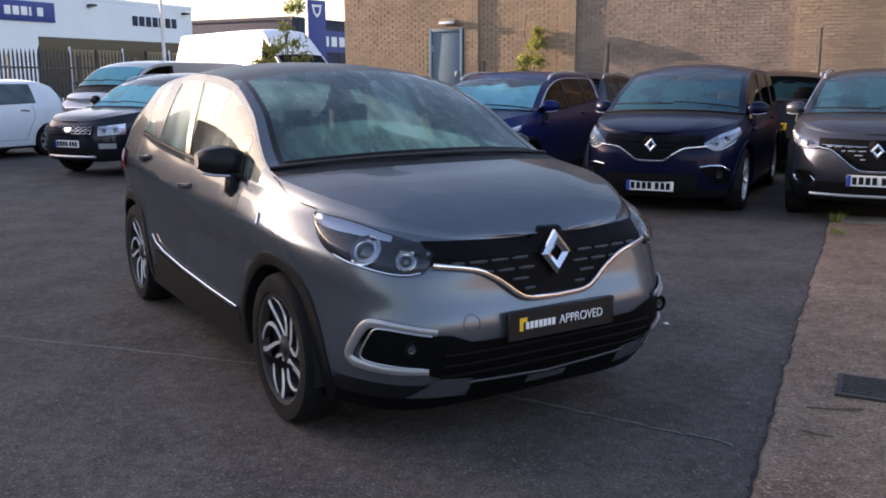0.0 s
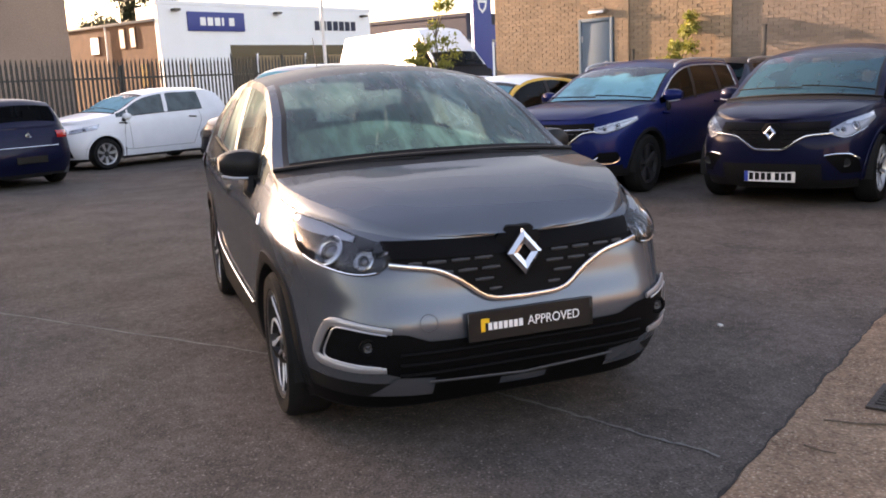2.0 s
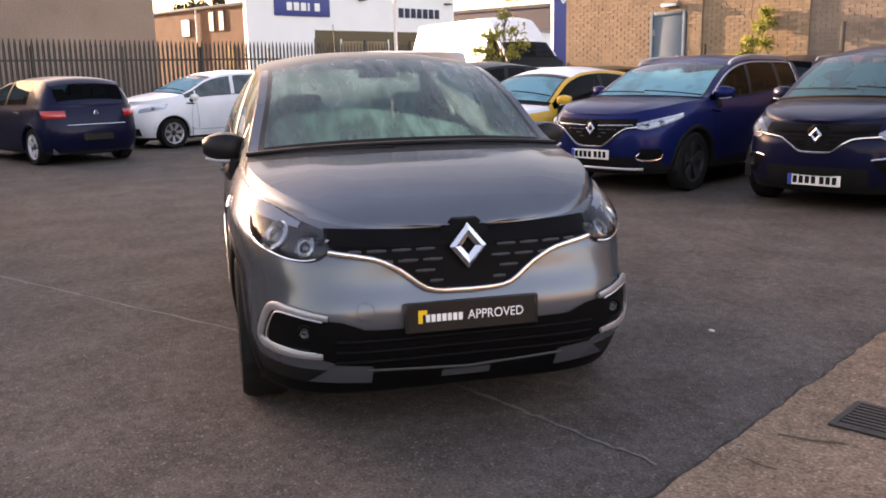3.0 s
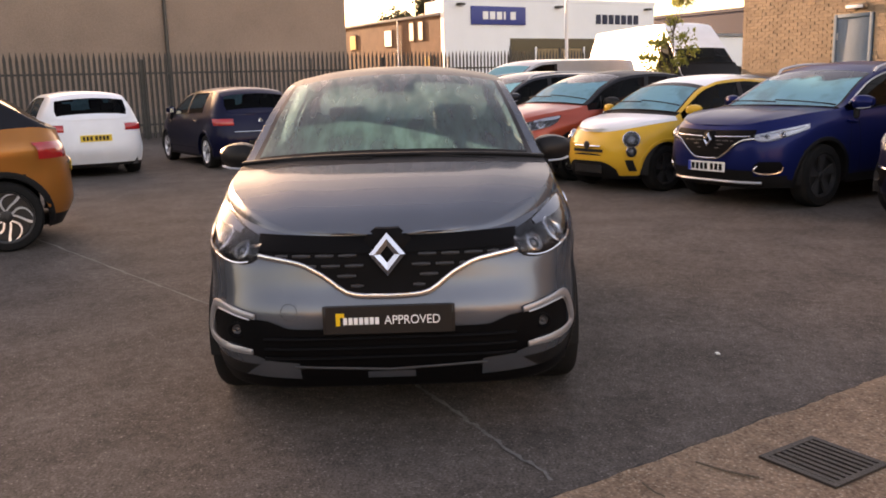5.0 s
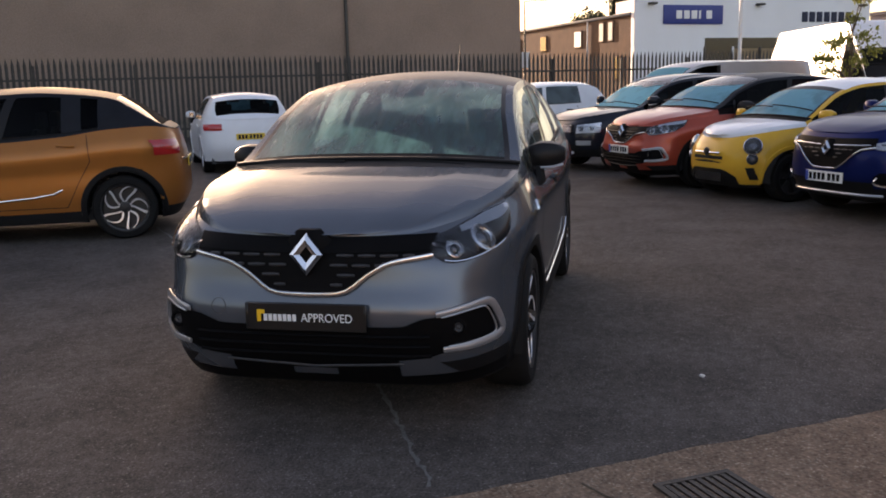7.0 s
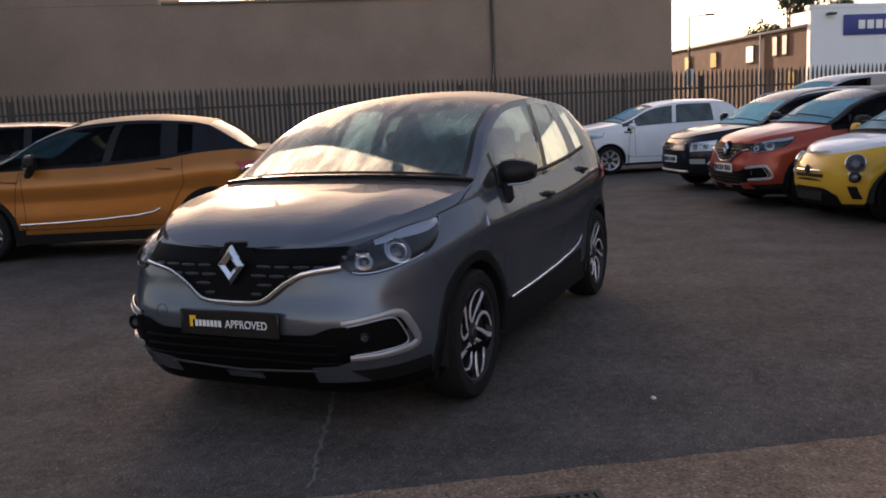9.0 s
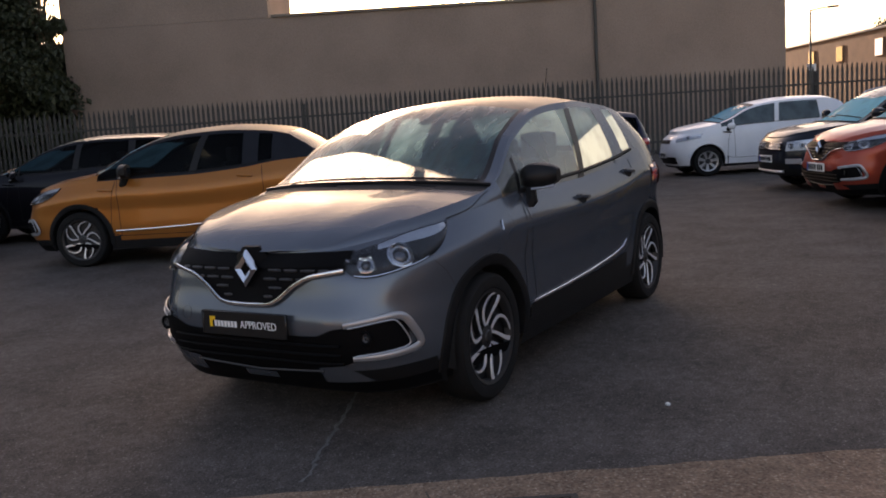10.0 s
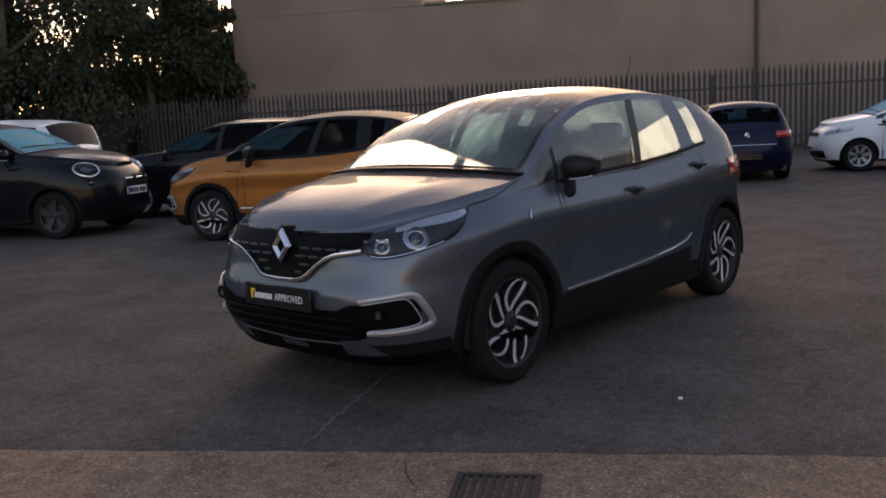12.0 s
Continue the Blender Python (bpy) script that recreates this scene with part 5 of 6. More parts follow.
# ---- the cars ----
def hero_shape():
    return Shape(2.16, -1.95, 0.885, (1.303, -1.303), 0.332,
                 nose=[(0.18, 1.98), (0.30, 2.08), (0.42, 2.135), (0.55, 2.155), (0.68, 2.12), (0.80, 2.10), (0.88, 2.05), (0.95, 1.97)],
                 tail=[(0.2, -1.82), (0.45, -1.94), (0.7, -1.93), (0.9, -1.90), (1.1, -1.84)],
                 belt=[(2.08, 0.865), (1.9, 0.91), (1.5, 0.972), (1.0, 1.015), (0.0, 1.03), (-0.7, 1.075), (-1.2, 1.14), (-1.6, 1.16), (-1.95, 1.08)],
                 top=[(2.08, 0.866), (1.9, 0.97), (1.5, 1.056), (1.12, 1.108), (0.65, 1.373), (0.22, 1.542), (-0.05, 1.577), (-0.45, 1.593), (-0.9, 1.56), (-1.28, 1.485), (-1.45, 1.39), (-1.72, 1.19), (-1.9, 1.09)],
                 cowl=1.12, header=0.20, back_top=-1.28, back_base=-1.72, p=[(0.2, 5.5), (0.55, 5.3), (0.8, 4.3), (0.95, 3.5)], q=2.5, front_curve=1.05, rear_curve=-1.30, pillar=[0.80, -0.11, -0.84], side_end=-1.10, rear_tuck=0.18,
                 tuck=0.35, bow=0.17, lean=0.20, post=1.2, lip=0.052,
                 side=[(0, 0.955), (0.14, 0.98), (0.30, 0.996), (0.46, 0.990), (0.60, 0.983), (0.72, 0.998), (0.80, 0.998), (0.90, 0.965), (1, 0.92)])


def crossover_front(car, s, logo_z=0.80, strip=None, dark_grille=M_GRILLE, badge=0.182, slat=M_SLAT):
    """The family face of the crossovers: dark grille over a chrome strip, lozenge badge, wrapped lamps."""
    strip = strip or [(0.0, 0.634), (0.10, 0.637), (0.15, 0.644), (0.28, 0.728), (0.365, 0.768), (0.54, 0.797)]
    zs = curve_at(strip)
    top = curve_at([(0.0, 0.872), (0.12, 0.869), (0.35, 0.876), (0.56, 0.880)])
    front_panel(s, zs, top, -0.55, 0.55, 0.006, dark_grille, car, "grille", 36)
    front_panel(s, lambda y: top(y) - 0.062, lambda y: top(y) - 0.003, -0.54, 0.54, 0.012, M_GRILLE, car, "grille_band", 36, rows=3)
    for k in range(4):
        z = 0.675 + k * 0.041
        y_end = (0.150, 0.225, 0.33, 0.47)[k]
        for side in (1, -1):
            ya = 0.100 + 0.030 * (k % 2)
            bm = bmesh.new()
            while ya < y_end - 0.02:
                yb = min(ya + 0.075, y_end)
                add_tube(bm, [s.face(side * (ya + (yb - ya) * i / 2), z, 0.009) for i in range(3)], lambda f: 0.0055 + 0.0025 * math.sin(math.pi * f), 6)
                ya = yb + 0.022
            part("grille_slat", bm, slat, car)
    front_strip(s, strip, 0.018, 0.011, M_CHROME, car, "grille_strip", label="chrome grille strip")
    rows = []
    x0 = s.face(0, logo_z, 0.0).x
    for z, hw, fwd in ((logo_z - 0.135, 0.02, 0.0), (logo_z - 0.06, 0.064, 0.020), (logo_z, 0.098, 0.018), (logo_z + 0.045, 0.108, 0.012), (logo_z + 0.072, 0.088, 0.006), (logo_z + 0.103, 0.052, -0.004), (logo_z + 0.106, 0.046, -0.03), (logo_z + 0.085, 0.045, -0.13)):
        rows.append([(x0 + fwd - 0.03 * abs(k / 3) ** 2 * (hw / 0.1), hw * k / 3, z) for k in range(-3, 4)])
        rows[-1] = [(x0 - 0.11, rows[-1][0][1], z - 0.01)] + rows[-1] + [(x0 - 0.11, rows[-1][-1][1], z - 0.01)]
    part("badge_plinth", grid(rows), M_GRILLE, car)
    diamond(car, Vector((x0 + 0.020, 0, logo_z + 0.004)), badge, badge * 0.83, -0.10)


def hero_lamps(car, s):
    low = [(s.angle(0.845, y=0.485), 0.845), (s.angle(0.772, y=0.555), 0.772), (s.angle(0.758, y=0.625), 0.758), (s.angle(0.785, x=1.86), 0.785), (s.angle(0.82, x=1.73), 0.82), (s.angle(0.88, x=1.61), 0.88), (s.angle(0.955, x=1.53), 0.955)]
    high = [(s.angle(0.858, y=0.485), 0.858), (s.angle(0.885, y=0.57), 0.885), (s.angle(0.915, y=0.64), 0.915), (s.angle(0.94, x=1.72), 0.94), (s.angle(0.962, x=1.53), 0.962)]
    a0, a1 = low[0][0], low[-1][0]
    lower, upper = curve_at(low), curve_at(high)
    for side in (1, -1):
        build_headlight(car, s, lower, upper, a0, a1, side, ((s.angle(0.84, y=0.705), 0.40, 0.064), (s.angle(0.82, y=0.600), 0.40, 0.040)))


def hero_bumper(car, s, accent=M_BRACKET, wing=None):
    """Fog lamp brackets, lower grille, skid plate."""
    lo = curve_at([(0, 0.32), (0.3, 0.32), (0.5, 0.36), (0.62, 0.40)])
    hi = curve_at([(0, 0.50), (0.40, 0.505), (0.5, 0.54), (0.62, 0.548)])
    front_panel(s, lo, hi, -0.62, 0.62, 0.005, M_GRILLE, car, "lower_grille", 30)
    front_panel(s, lambda y: 0.21, curve_at([(0, 0.322), (0.36, 0.322), (0.42, 0.272), (0.60, 0.268), (0.90, 0.285)]), -0.86, 0.86, 0.003, M_GRILLE, car, "bumper_base", 40)
    for z in (0.37, 0.415, 0.46):
        part("grille_slat", tube([s.face(-0.52 + 1.04 * k / 16, z, 0.010) for k in range(17)], 0.008, 6), M_GRILLE, car)
    part("bumper_lip", tube([s.face(-0.40 + 0.80 * k / 16, 0.305 + 0.06 * abs(-0.40 + 0.80 * k / 16), 0.008) for k in range(17)], 0.006, 6), M_SLAT, car)
    rows = [[s.face(-0.10 + 0.20 * k / 6, z, 0.014) for k in range(7)] for z in (0.262, 0.28, 0.298)]
    part("skid_plate", grid(rows), wing or M_SILVER, car, "painted skid plate under the bumper")
    for side in (1, -1):
        fix = (lambda b: b) if side > 0 else mirror_y
        rows = [[s.face(0.38 + (0.24 - 0.10 * f) * k / 6, 0.262 + 0.085 * f + 0.015 * k / 6, 0.009) for k in range(7)] for f in (0.0, 0.33, 0.66, 1.0)]
        part("bumper_winglet", fix(grid(rows)), wing or M_SILVER, car)
        rows = [[s.face(0.56 + 0.20 * k / 8, z + (0.012 * k / 8), 0.006) for k in range(9)] for z in (0.42, 0.47, 0.52, 0.562)]
        pocket = part("fog_pocket", fix(grid(rows)), M_GRILLE, car)
        path = [s.face(y, z, 0.014) for y, z in ((0.55, 0.557), (0.62, 0.568), (0.69, 0.580), (0.725, 0.586), (0.748, 0.576), (0.766, 0.53), (0.782, 0.47), (0.784, 0.437), (0.768, 0.418), (0.72, 0.408), (0.66, 0.402), (0.57, 0.400))]
        part("fog_bracket", fix(tube(rounded(path), lambda f: 0.012 + 0.008 * math.sin(math.pi * f), 10, 0.45)), accent, car, "satin silver C-shaped lamp bracket")
        inner = [s.face(y, z, 0.021) for y, z in ((0.57, 0.546), (0.63, 0.556), (0.70, 0.568), (0.728, 0.568), (0.744, 0.53), (0.760, 0.47), (0.760, 0.445), (0.74, 0.432), (0.66, 0.420), (0.59, 0.416))]
        part("bracket_edge", fix(tube(rounded(inner), 0.0035, 6)), M_SATIN, car)
        c = s.face(0.635, 0.495, 0.008)
        m = Matrix.Translation(c) @ Matrix.Rotation(radians(-90), 4, "Z")
        part("fog_lamp", fix(lathe([(0.034, 0), (0.036, 0.010), (0.028, 0.012), (0.020, 0.002)], m, 20)), M_GRILLE, pocket)
        part("fog_bulb", fix(lathe([(0.021, 0.002), (0.018, 0.008), (0.010, 0.004), (0.001, 0.010)], m, 14)), M_SLAT, pocket)


def rear_lamps(car, s, z0, z1, y0, y1, plate=M_PLATEY, plate_z=0.75, strip=None, badge=None, bars=True):
    for side in (1, -1):
        rows = [[s.face(side * (y0 + (y1 - y0) * k / 8), z0 + (z1 - z0) * i / 4, 0.010 + 0.012 * math.sin(math.pi * i / 4), True) for k in range(9)] for i in range(5)]
        part("tail_lamp", grid(rows), M_REDLENS, car)
    number_plate(car, s, plate_z, plate, True, bars=bars)
    if strip:
        part("chrome_strip", tube([s.face(-0.5 + k / 16, strip, 0.012, True) for k in range(17)], 0.011, 6), M_CHROME, car)
    if badge:
        diamond(car, s.face(0, badge, 0.004, True) - Vector((0.02, 0, 0)), 0.13, 0.10)


def hero_car():
    s = hero_shape()
    car = build_car("compact_crossover", pose(0, 0, 0), s, M_SILVER, "grey metallic compact crossover with black roof parked on the asphalt", roof_paint=M_ROOF, dense=True, wheel_style="twist", cladding=0.335,
                    track=0.765, mirror_paint=M_FRIT, mirror_at=(0.70, 1.065, 0.94), arch=0.048, handles=((0.02, 0.914), (-0.89, 1.005)), group="", glass_mat=M_DEWSKYH, side_glass=M_DEWS, rear_side=M_DEWR, back_glass=M_DEWB)
    crossover_front(car, s)
    hero_lamps(car, s)
    hero_bumper(car, s)
    # dealer plate
    c = s.face(0, 0.545, 0.020)
    bm = box(-0.008, -0.262, -0.060, 0.008, 0.262, 0.060, bevel=0.004, seg=1)
    bm.transform(Matrix.Translation(c))
    plate = part("show_plate", bm, M_PLATEB, car, "black dealer show plate")
    face = Matrix.Translation(c + Vector((0.009, 0, 0))) @ pose(0, 0, 0, 90, 0, 90)
    flat_text("APPROVED", 0.052, M_WHITEPRINT, plate, face @ pose(0.095, -0.003, 0), width=0.225)
    # the maker's name as plain bars
    for k in range(7):
        bm = box(0, -0.185 + k * 0.0215, -0.018, 0.0012, -0.169 + k * 0.0215, 0.011)
        bm.transform(Matrix.Translation(c + Vector((0.0085, 0, 0))))
        part("name_bar", bm, M_WHITEPRINT, plate)
    bm = bmesh.new()
    add_box(bm, 0, -0.215, 0.012, 0.0014, -0.180, 0.030)
    add_box(bm, 0, -0.215, -0.022, 0.0014, -0.198, 0.012)
    bm.transform(Matrix.Translation(c + Vector((0.0085, 0, 0))))
    part("corner_mark", bm, M_YELLOWPRINT, plate)
    rear_lamps(car, s, 0.86, 1.02, 0.55, 0.84, strip=0.80)
    # chrome door strips, aerial, wipers
    for side in (1, -1):
        fix = (lambda b: b) if side > 0 else mirror_y
        path = [s.flank(x, z, 0.012) for x, z in ((0.84, 0.422), (0.4, 0.430), (-0.05, 0.447), (-0.45, 0.475), (-0.64, 0.505), (-0.72, 0.545))]
        part("door_strip", fix(tube(path, 0.0085, 8, 0.7)), M_CHROME, car, "chrome strip along the doors")
        rows = [[s.flank(0.86 - 1.58 * k / 16, 0.31 + (0.10 + 0.015 * k / 16 + 0.08 * max(0, k / 16 - 0.6)) * f, 0.007) for k in range(17)] for f in (0, 0.35, 0.7, 1.0)]
        part("door_guard", fix(grid(rows)), M_PLASTIC, car)
        path = [s.flank(x, z, 0.004) for x, z in ((1.15, 0.865), (1.145, 0.89), (1.13, 0.91))]
        part("wing_badge", fix(tube(path, 0.007, 6)), M_CHROME, car)
    part("aerial", tube([(-1.35, 0.0, 1.52), (-1.44, 0, 1.64), (-1.50, 0, 1.82)], 0.003, 6), M_PLASTIC, car)
    for y0, y1 in ((0.52, -0.08), (-0.10, -0.60)):
        path = []
        for k in range(9):
            y = y0 + (y1 - y0) * k / 8
            path.append((s.cowl + 0.035 - 0.05 * k / 8 + 0.10 * (1 - (y / 0.75) ** 2), y, s.top(s.cowl) + 0.012 + 0.012 * k / 8 - 0.05 * (y / 0.75) ** 2))
        part("wiper", tube(path, 0.009, 6), M_PLASTIC, car)
    seam(car, s, [(1.72, 0.795), (1.66, 0.74), (1.60, 0.66)], half=0.0016)
    seam(car, s, [(-1.58, 0.90), (-1.60, 0.78), (-1.66, 0.66)], half=0.0016)
    ring = [s.face(-0.41 + 0.034 * math.cos(k * math.tau / 20), 0.575 + 0.034 * math.sin(k * math.tau / 20), 0.001) for k in range(20)]
    part("tow_cover", tube(ring, 0.0011, 5, closed=True), M_SLAT, car)
    # bonnet shut lines, tail lamps wrapped onto the flanks
    where = curve_at([(1.10, 6.0), (1.18, 5.0), (1.36, 1.2), (1.53, 0.0)])
    for side in (1, -1):
        rows = []
        for k in range(19):
            x = 1.12 + (1.53 - 1.12) * k / 18
            e = s.flank(x, s.belt(x))
            sec = section(s, (e.x, e.y, s.belt(x)))
            w = where(x)
            p = sec[int(w)].lerp(sec[int(w) + 1], w - int(w)) + Vector((0, 0.002, 0.001))
            rows.append([(p.x + 0.003, (p.y + 0.003) * side, p.z - 0.002), (p.x - 0.003, (p.y + 0.001) * side, p.z + 0.004)])
        part("bonnet_gap", grid(rows), M_SEAM, car)
        rows = [[s.flank(-1.36 - 0.40 * k / 8 * (0.6 + 0.4 * f), 0.93 + 0.125 * f - 0.03 * (1 - k / 8), 0.008) for k in range(9)] for f in (0, 0.5, 1.0)]
        bm = grid(rows)
        part("tail_lamp", bm if side > 0 else mirror_y(bm), M_REDLENS, car)
        part("plate_end", box(c.x - 0.008, side * 0.262 - 0.006, c.z - 0.058, c.x + 0.011, side * 0.262 + 0.006, c.z + 0.058, bevel=0.003, seg=1), M_PLATEB, plate)
    return car


def simple_front(car, s, lamp_low, lamp_high, a0, a1, lamps, plate_z, lower=(0.30, 0.50, 0.55)):
    """Lamps, lower grille and plate of a plain car front."""
    for side in (1, -1):
        build_headlight(car, s, lamp_low, lamp_high, a0, a1, side, lamps, housing=M_LAMPGREY)
    front_panel(s, lambda y: lower[0], lambda y: lower[1], -lower[2], lower[2], 0.005, M_PLASTIC, car, "lower_grille", 20)
    number_plate(car, s, plate_z, M_PLATEW)


def place(nose, s, heading):
    """The pose of a car whose nose is at a place on the ground plan."""
    h = radians(heading)
    return pose(nose[0] - s.front * math.cos(h), nose[1] - s.front * math.sin(h), 0, 0, 0, heading)


def suv_shape():
    return Shape(2.20, -2.25, 0.915, (1.323, -1.323), 0.35,
                 nose=[(0.2, 2.02), (0.34, 2.14), (0.5, 2.20), (0.7, 2.19), (0.85, 2.14), (0.95, 2.06), (1.02, 1.95)],
                 tail=[(0.2, -2.1), (0.5, -2.25), (0.8, -2.22), (1.1, -2.12)],
                 belt=[(2.15, 0.90), (1.9, 0.955), (1.5, 1.00), (1.0, 1.035), (0.0, 1.06), (-1.0, 1.11), (-1.8, 1.17), (-2.2, 1.10)],
                 top=[(2.15, 0.901), (1.9, 1.00), (1.5, 1.07), (1.0, 1.105), (0.58, 1.32), (0.16, 1.505), (-0.15, 1.58), (-0.5, 1.605), (-1.2, 1.59), (-1.75, 1.53), (-2.05, 1.18), (-2.2, 1.11)],
                 cowl=1.0, header=0.16, back_top=-1.78, back_base=-2.05, sill=0.24, p=3.6, q=2.5, front_curve=1.1, rear_curve=-1.6, tuck=0.34, pillar=[0.72, -0.15, -1.05], side_end=-1.65)


def mpv_shape():
    return Shape(2.20, -2.2, 0.93, (1.367, -1.367), 0.355,
                 nose=[(0.18, 2.05), (0.32, 2.15), (0.5, 2.20), (0.68, 2.19), (0.82, 2.12), (0.92, 2.0)],
                 tail=[(0.2, -2.05), (0.5, -2.2), (0.8, -2.18), (1.1, -2.1)],
                 belt=[(2.15, 0.86), (1.9, 0.91), (1.5, 0.965), (1.0, 1.00), (0.0, 1.03), (-1.0, 1.08), (-1.8, 1.14), (-2.2, 1.06)],
                 top=[(2.15, 0.861), (1.9, 0.965), (1.5, 1.05), (1.26, 1.08), (0.80, 1.34), (0.30, 1.565), (0.0, 1.635), (-0.5, 1.67), (-1.3, 1.65), (-1.85, 1.58), (-2.05, 1.2), (-2.2, 1.08)],
                 cowl=1.26, header=0.30, back_top=-1.88, back_base=-2.05, sill=0.2, p=3.4, q=2.4, front_curve=1.15, rear_curve=-1.6, tuck=0.24, pillar=[0.85, -0.12, -1.1], side_end=-1.7)


def city_shape():
    return Shape(1.83, -1.72, 0.815, (1.15, -1.15), 0.30,
                 nose=[(0.16, 1.70), (0.3, 1.79), (0.45, 1.83), (0.6, 1.82), (0.72, 1.76), (0.82, 1.66), (0.9, 1.52)],
                 tail=[(0.2, -1.62), (0.5, -1.72), (0.8, -1.68), (1.05, -1.6)],
                 belt=[(1.8, 0.745), (1.6, 0.81), (1.3, 0.87), (1.0, 0.905), (0.0, 0.95), (-1.0, 1.0), (-1.6, 0.98)],
                 top=[(1.8, 0.746), (1.6, 0.875), (1.3, 0.945), (0.98, 0.985), (0.60, 1.20), (0.22, 1.39), (-0.1, 1.465), (-0.5, 1.485), (-1.0, 1.44), (-1.3, 1.36), (-1.55, 1.08), (-1.7, 1.0)],
                 cowl=0.98, header=0.22, back_top=-1.3, back_base=-1.55, sill=0.18, p=2.9, q=2.2, front_curve=0.85, rear_curve=-1.1, pillar=[0.72, -0.35], side_end=-1.15, bow=0.14)


def hatch_shape(lift=0.0, notch=False):
    rear = ((-1.2, 1.48), (-1.48, 1.435), (-1.84, 1.10), (-1.93, 1.05), (-2.0, 0.98)) if notch else ((-1.2, 1.48), (-1.62, 1.42), (-1.85, 1.08), (-2.0, 0.98))
    return Shape(2.02, -2.04, 0.865, (1.295, -1.295), 0.31,
                 nose=[(0.18, 1.88), (0.32, 1.97), (0.5, 2.02), (0.66, 2.00), (0.8, 1.94), (0.9, 1.8)],
                 tail=[(0.2, -1.92), (0.5, -2.04), (0.8, -2.0), (1.05, -1.93)],
                 belt=[(x, z + lift * 0.8) for x, z in ((1.97, 0.80), (1.7, 0.87), (1.3, 0.93), (1.0, 0.95), (0.0, 0.965), (-1.0, 0.99), (-1.6, 1.02), (-2.0, 0.97))],
                 top=[(x, z + lift) for x, z in ((1.97, 0.801), (1.7, 0.93), (1.3, 1.005), (1.06, 1.045), (0.22, 1.40), (-0.1, 1.46), (-0.5, 1.49), *rear)],
                 cowl=1.06, header=0.22, back_top=-1.50 if notch else -1.65, back_base=-1.85, sill=0.19, p=3.4, q=2.4, front_curve=1.0, rear_curve=-1.4, pillar=[0.75, -0.15], side_end=-1.08)


def off_roader_shape():
    return Shape(2.16, -2.15, 0.90, (1.337, -1.337), 0.345,
                 nose=[(0.22, 2.04), (0.36, 2.13), (0.5, 2.16), (0.66, 2.15), (0.80, 2.11), (0.92, 2.0)],
                 tail=[(0.25, -2.0), (0.5, -2.15), (0.8, -2.12), (1.1, -2.05)],
                 belt=[(2.1, 0.85), (1.9, 0.90), (1.5, 0.96), (1.0, 1.01), (0.0, 1.05), (-1.0, 1.09), (-1.8, 1.14), (-2.1, 1.08)],
                 top=[(2.1, 0.851), (1.9, 0.955), (1.5, 1.025), (1.02, 1.075), (0.66, 1.31), (0.30, 1.51), (0.0, 1.59), (-0.5, 1.63), (-1.2, 1.61), (-1.75, 1.55), (-1.98, 1.16), (-2.1, 1.09)],
                 cowl=1.02, header=0.30, back_top=-1.78, back_base=-1.98, sill=0.26, p=3.8, q=2.6, front_curve=1.1, rear_curve=-1.5, tuck=0.34, pillar=[0.78, -0.12, -1.05], side_end=-1.6)


def van_shape():
    return Shape(2.35, -2.65, 0.97, (1.45, -1.65), 0.34,
                 nose=[(0.2, 2.2), (0.4, 2.33), (0.6, 2.35), (0.8, 2.32), (1.0, 2.2), (1.1, 2.05)],
                 tail=[(0.2, -2.6), (0.5, -2.65), (1.2, -2.64)],
                 belt=[(2.3, 1.02), (2.0, 1.09), (1.7, 1.12), (1.0, 1.14), (0, 1.15), (-2.6, 1.16)],
                 top=[(2.3, 1.021), (2.0, 1.17), (1.75, 1.25), (0.95, 1.82), (0.6, 1.93), (0.0, 1.965), (-2.2, 1.97), (-2.55, 1.93), (-2.64, 1.2)],
                 cowl=1.75, header=0.95, back_top=-2.55, back_base=-2.60, sill=0.22, p=4, q=2.6, front_curve=1.5, rear_curve=-2.3, tuck=0.17, pillar=[1.30, 0.30], side_end=0.25, roof_edge=0.93)


def truck_shape():
    return Shape(2.9, -4.2, 1.02, (1.9, -2.4), 0.36,
                 nose=[(0.25, 2.75), (0.5, 2.88), (0.8, 2.9), (1.1, 2.84), (1.3, 2.7)],
                 tail=[(0.2, -4.18), (0.6, -4.2), (1.4, -4.2)],
                 belt=[(2.85, 1.18), (2.6, 1.27), (2.2, 1.34), (1.0, 1.38), (-4.2, 1.38)],
                 top=[(2.85, 1.181), (2.6, 1.36), (2.3, 1.50), (1.95, 1.86), (1.60, 2.22), (1.05, 2.78), (0.90, 2.90), (0.75, 2.94), (0.0, 2.96), (-3.9, 2.96), (-4.15, 2.92), (-4.2, 1.4)],
                 cowl=2.30, header=1.60, back_top=-4.1, back_base=-4.16, sill=0.3, p=4.2, q=2.8, front_curve=2.0, rear_curve=-3.9, tuck=0.13, pillar=[1.75], side_end=0.95, roof_edge=0.965)


HEAD_A = -58.5


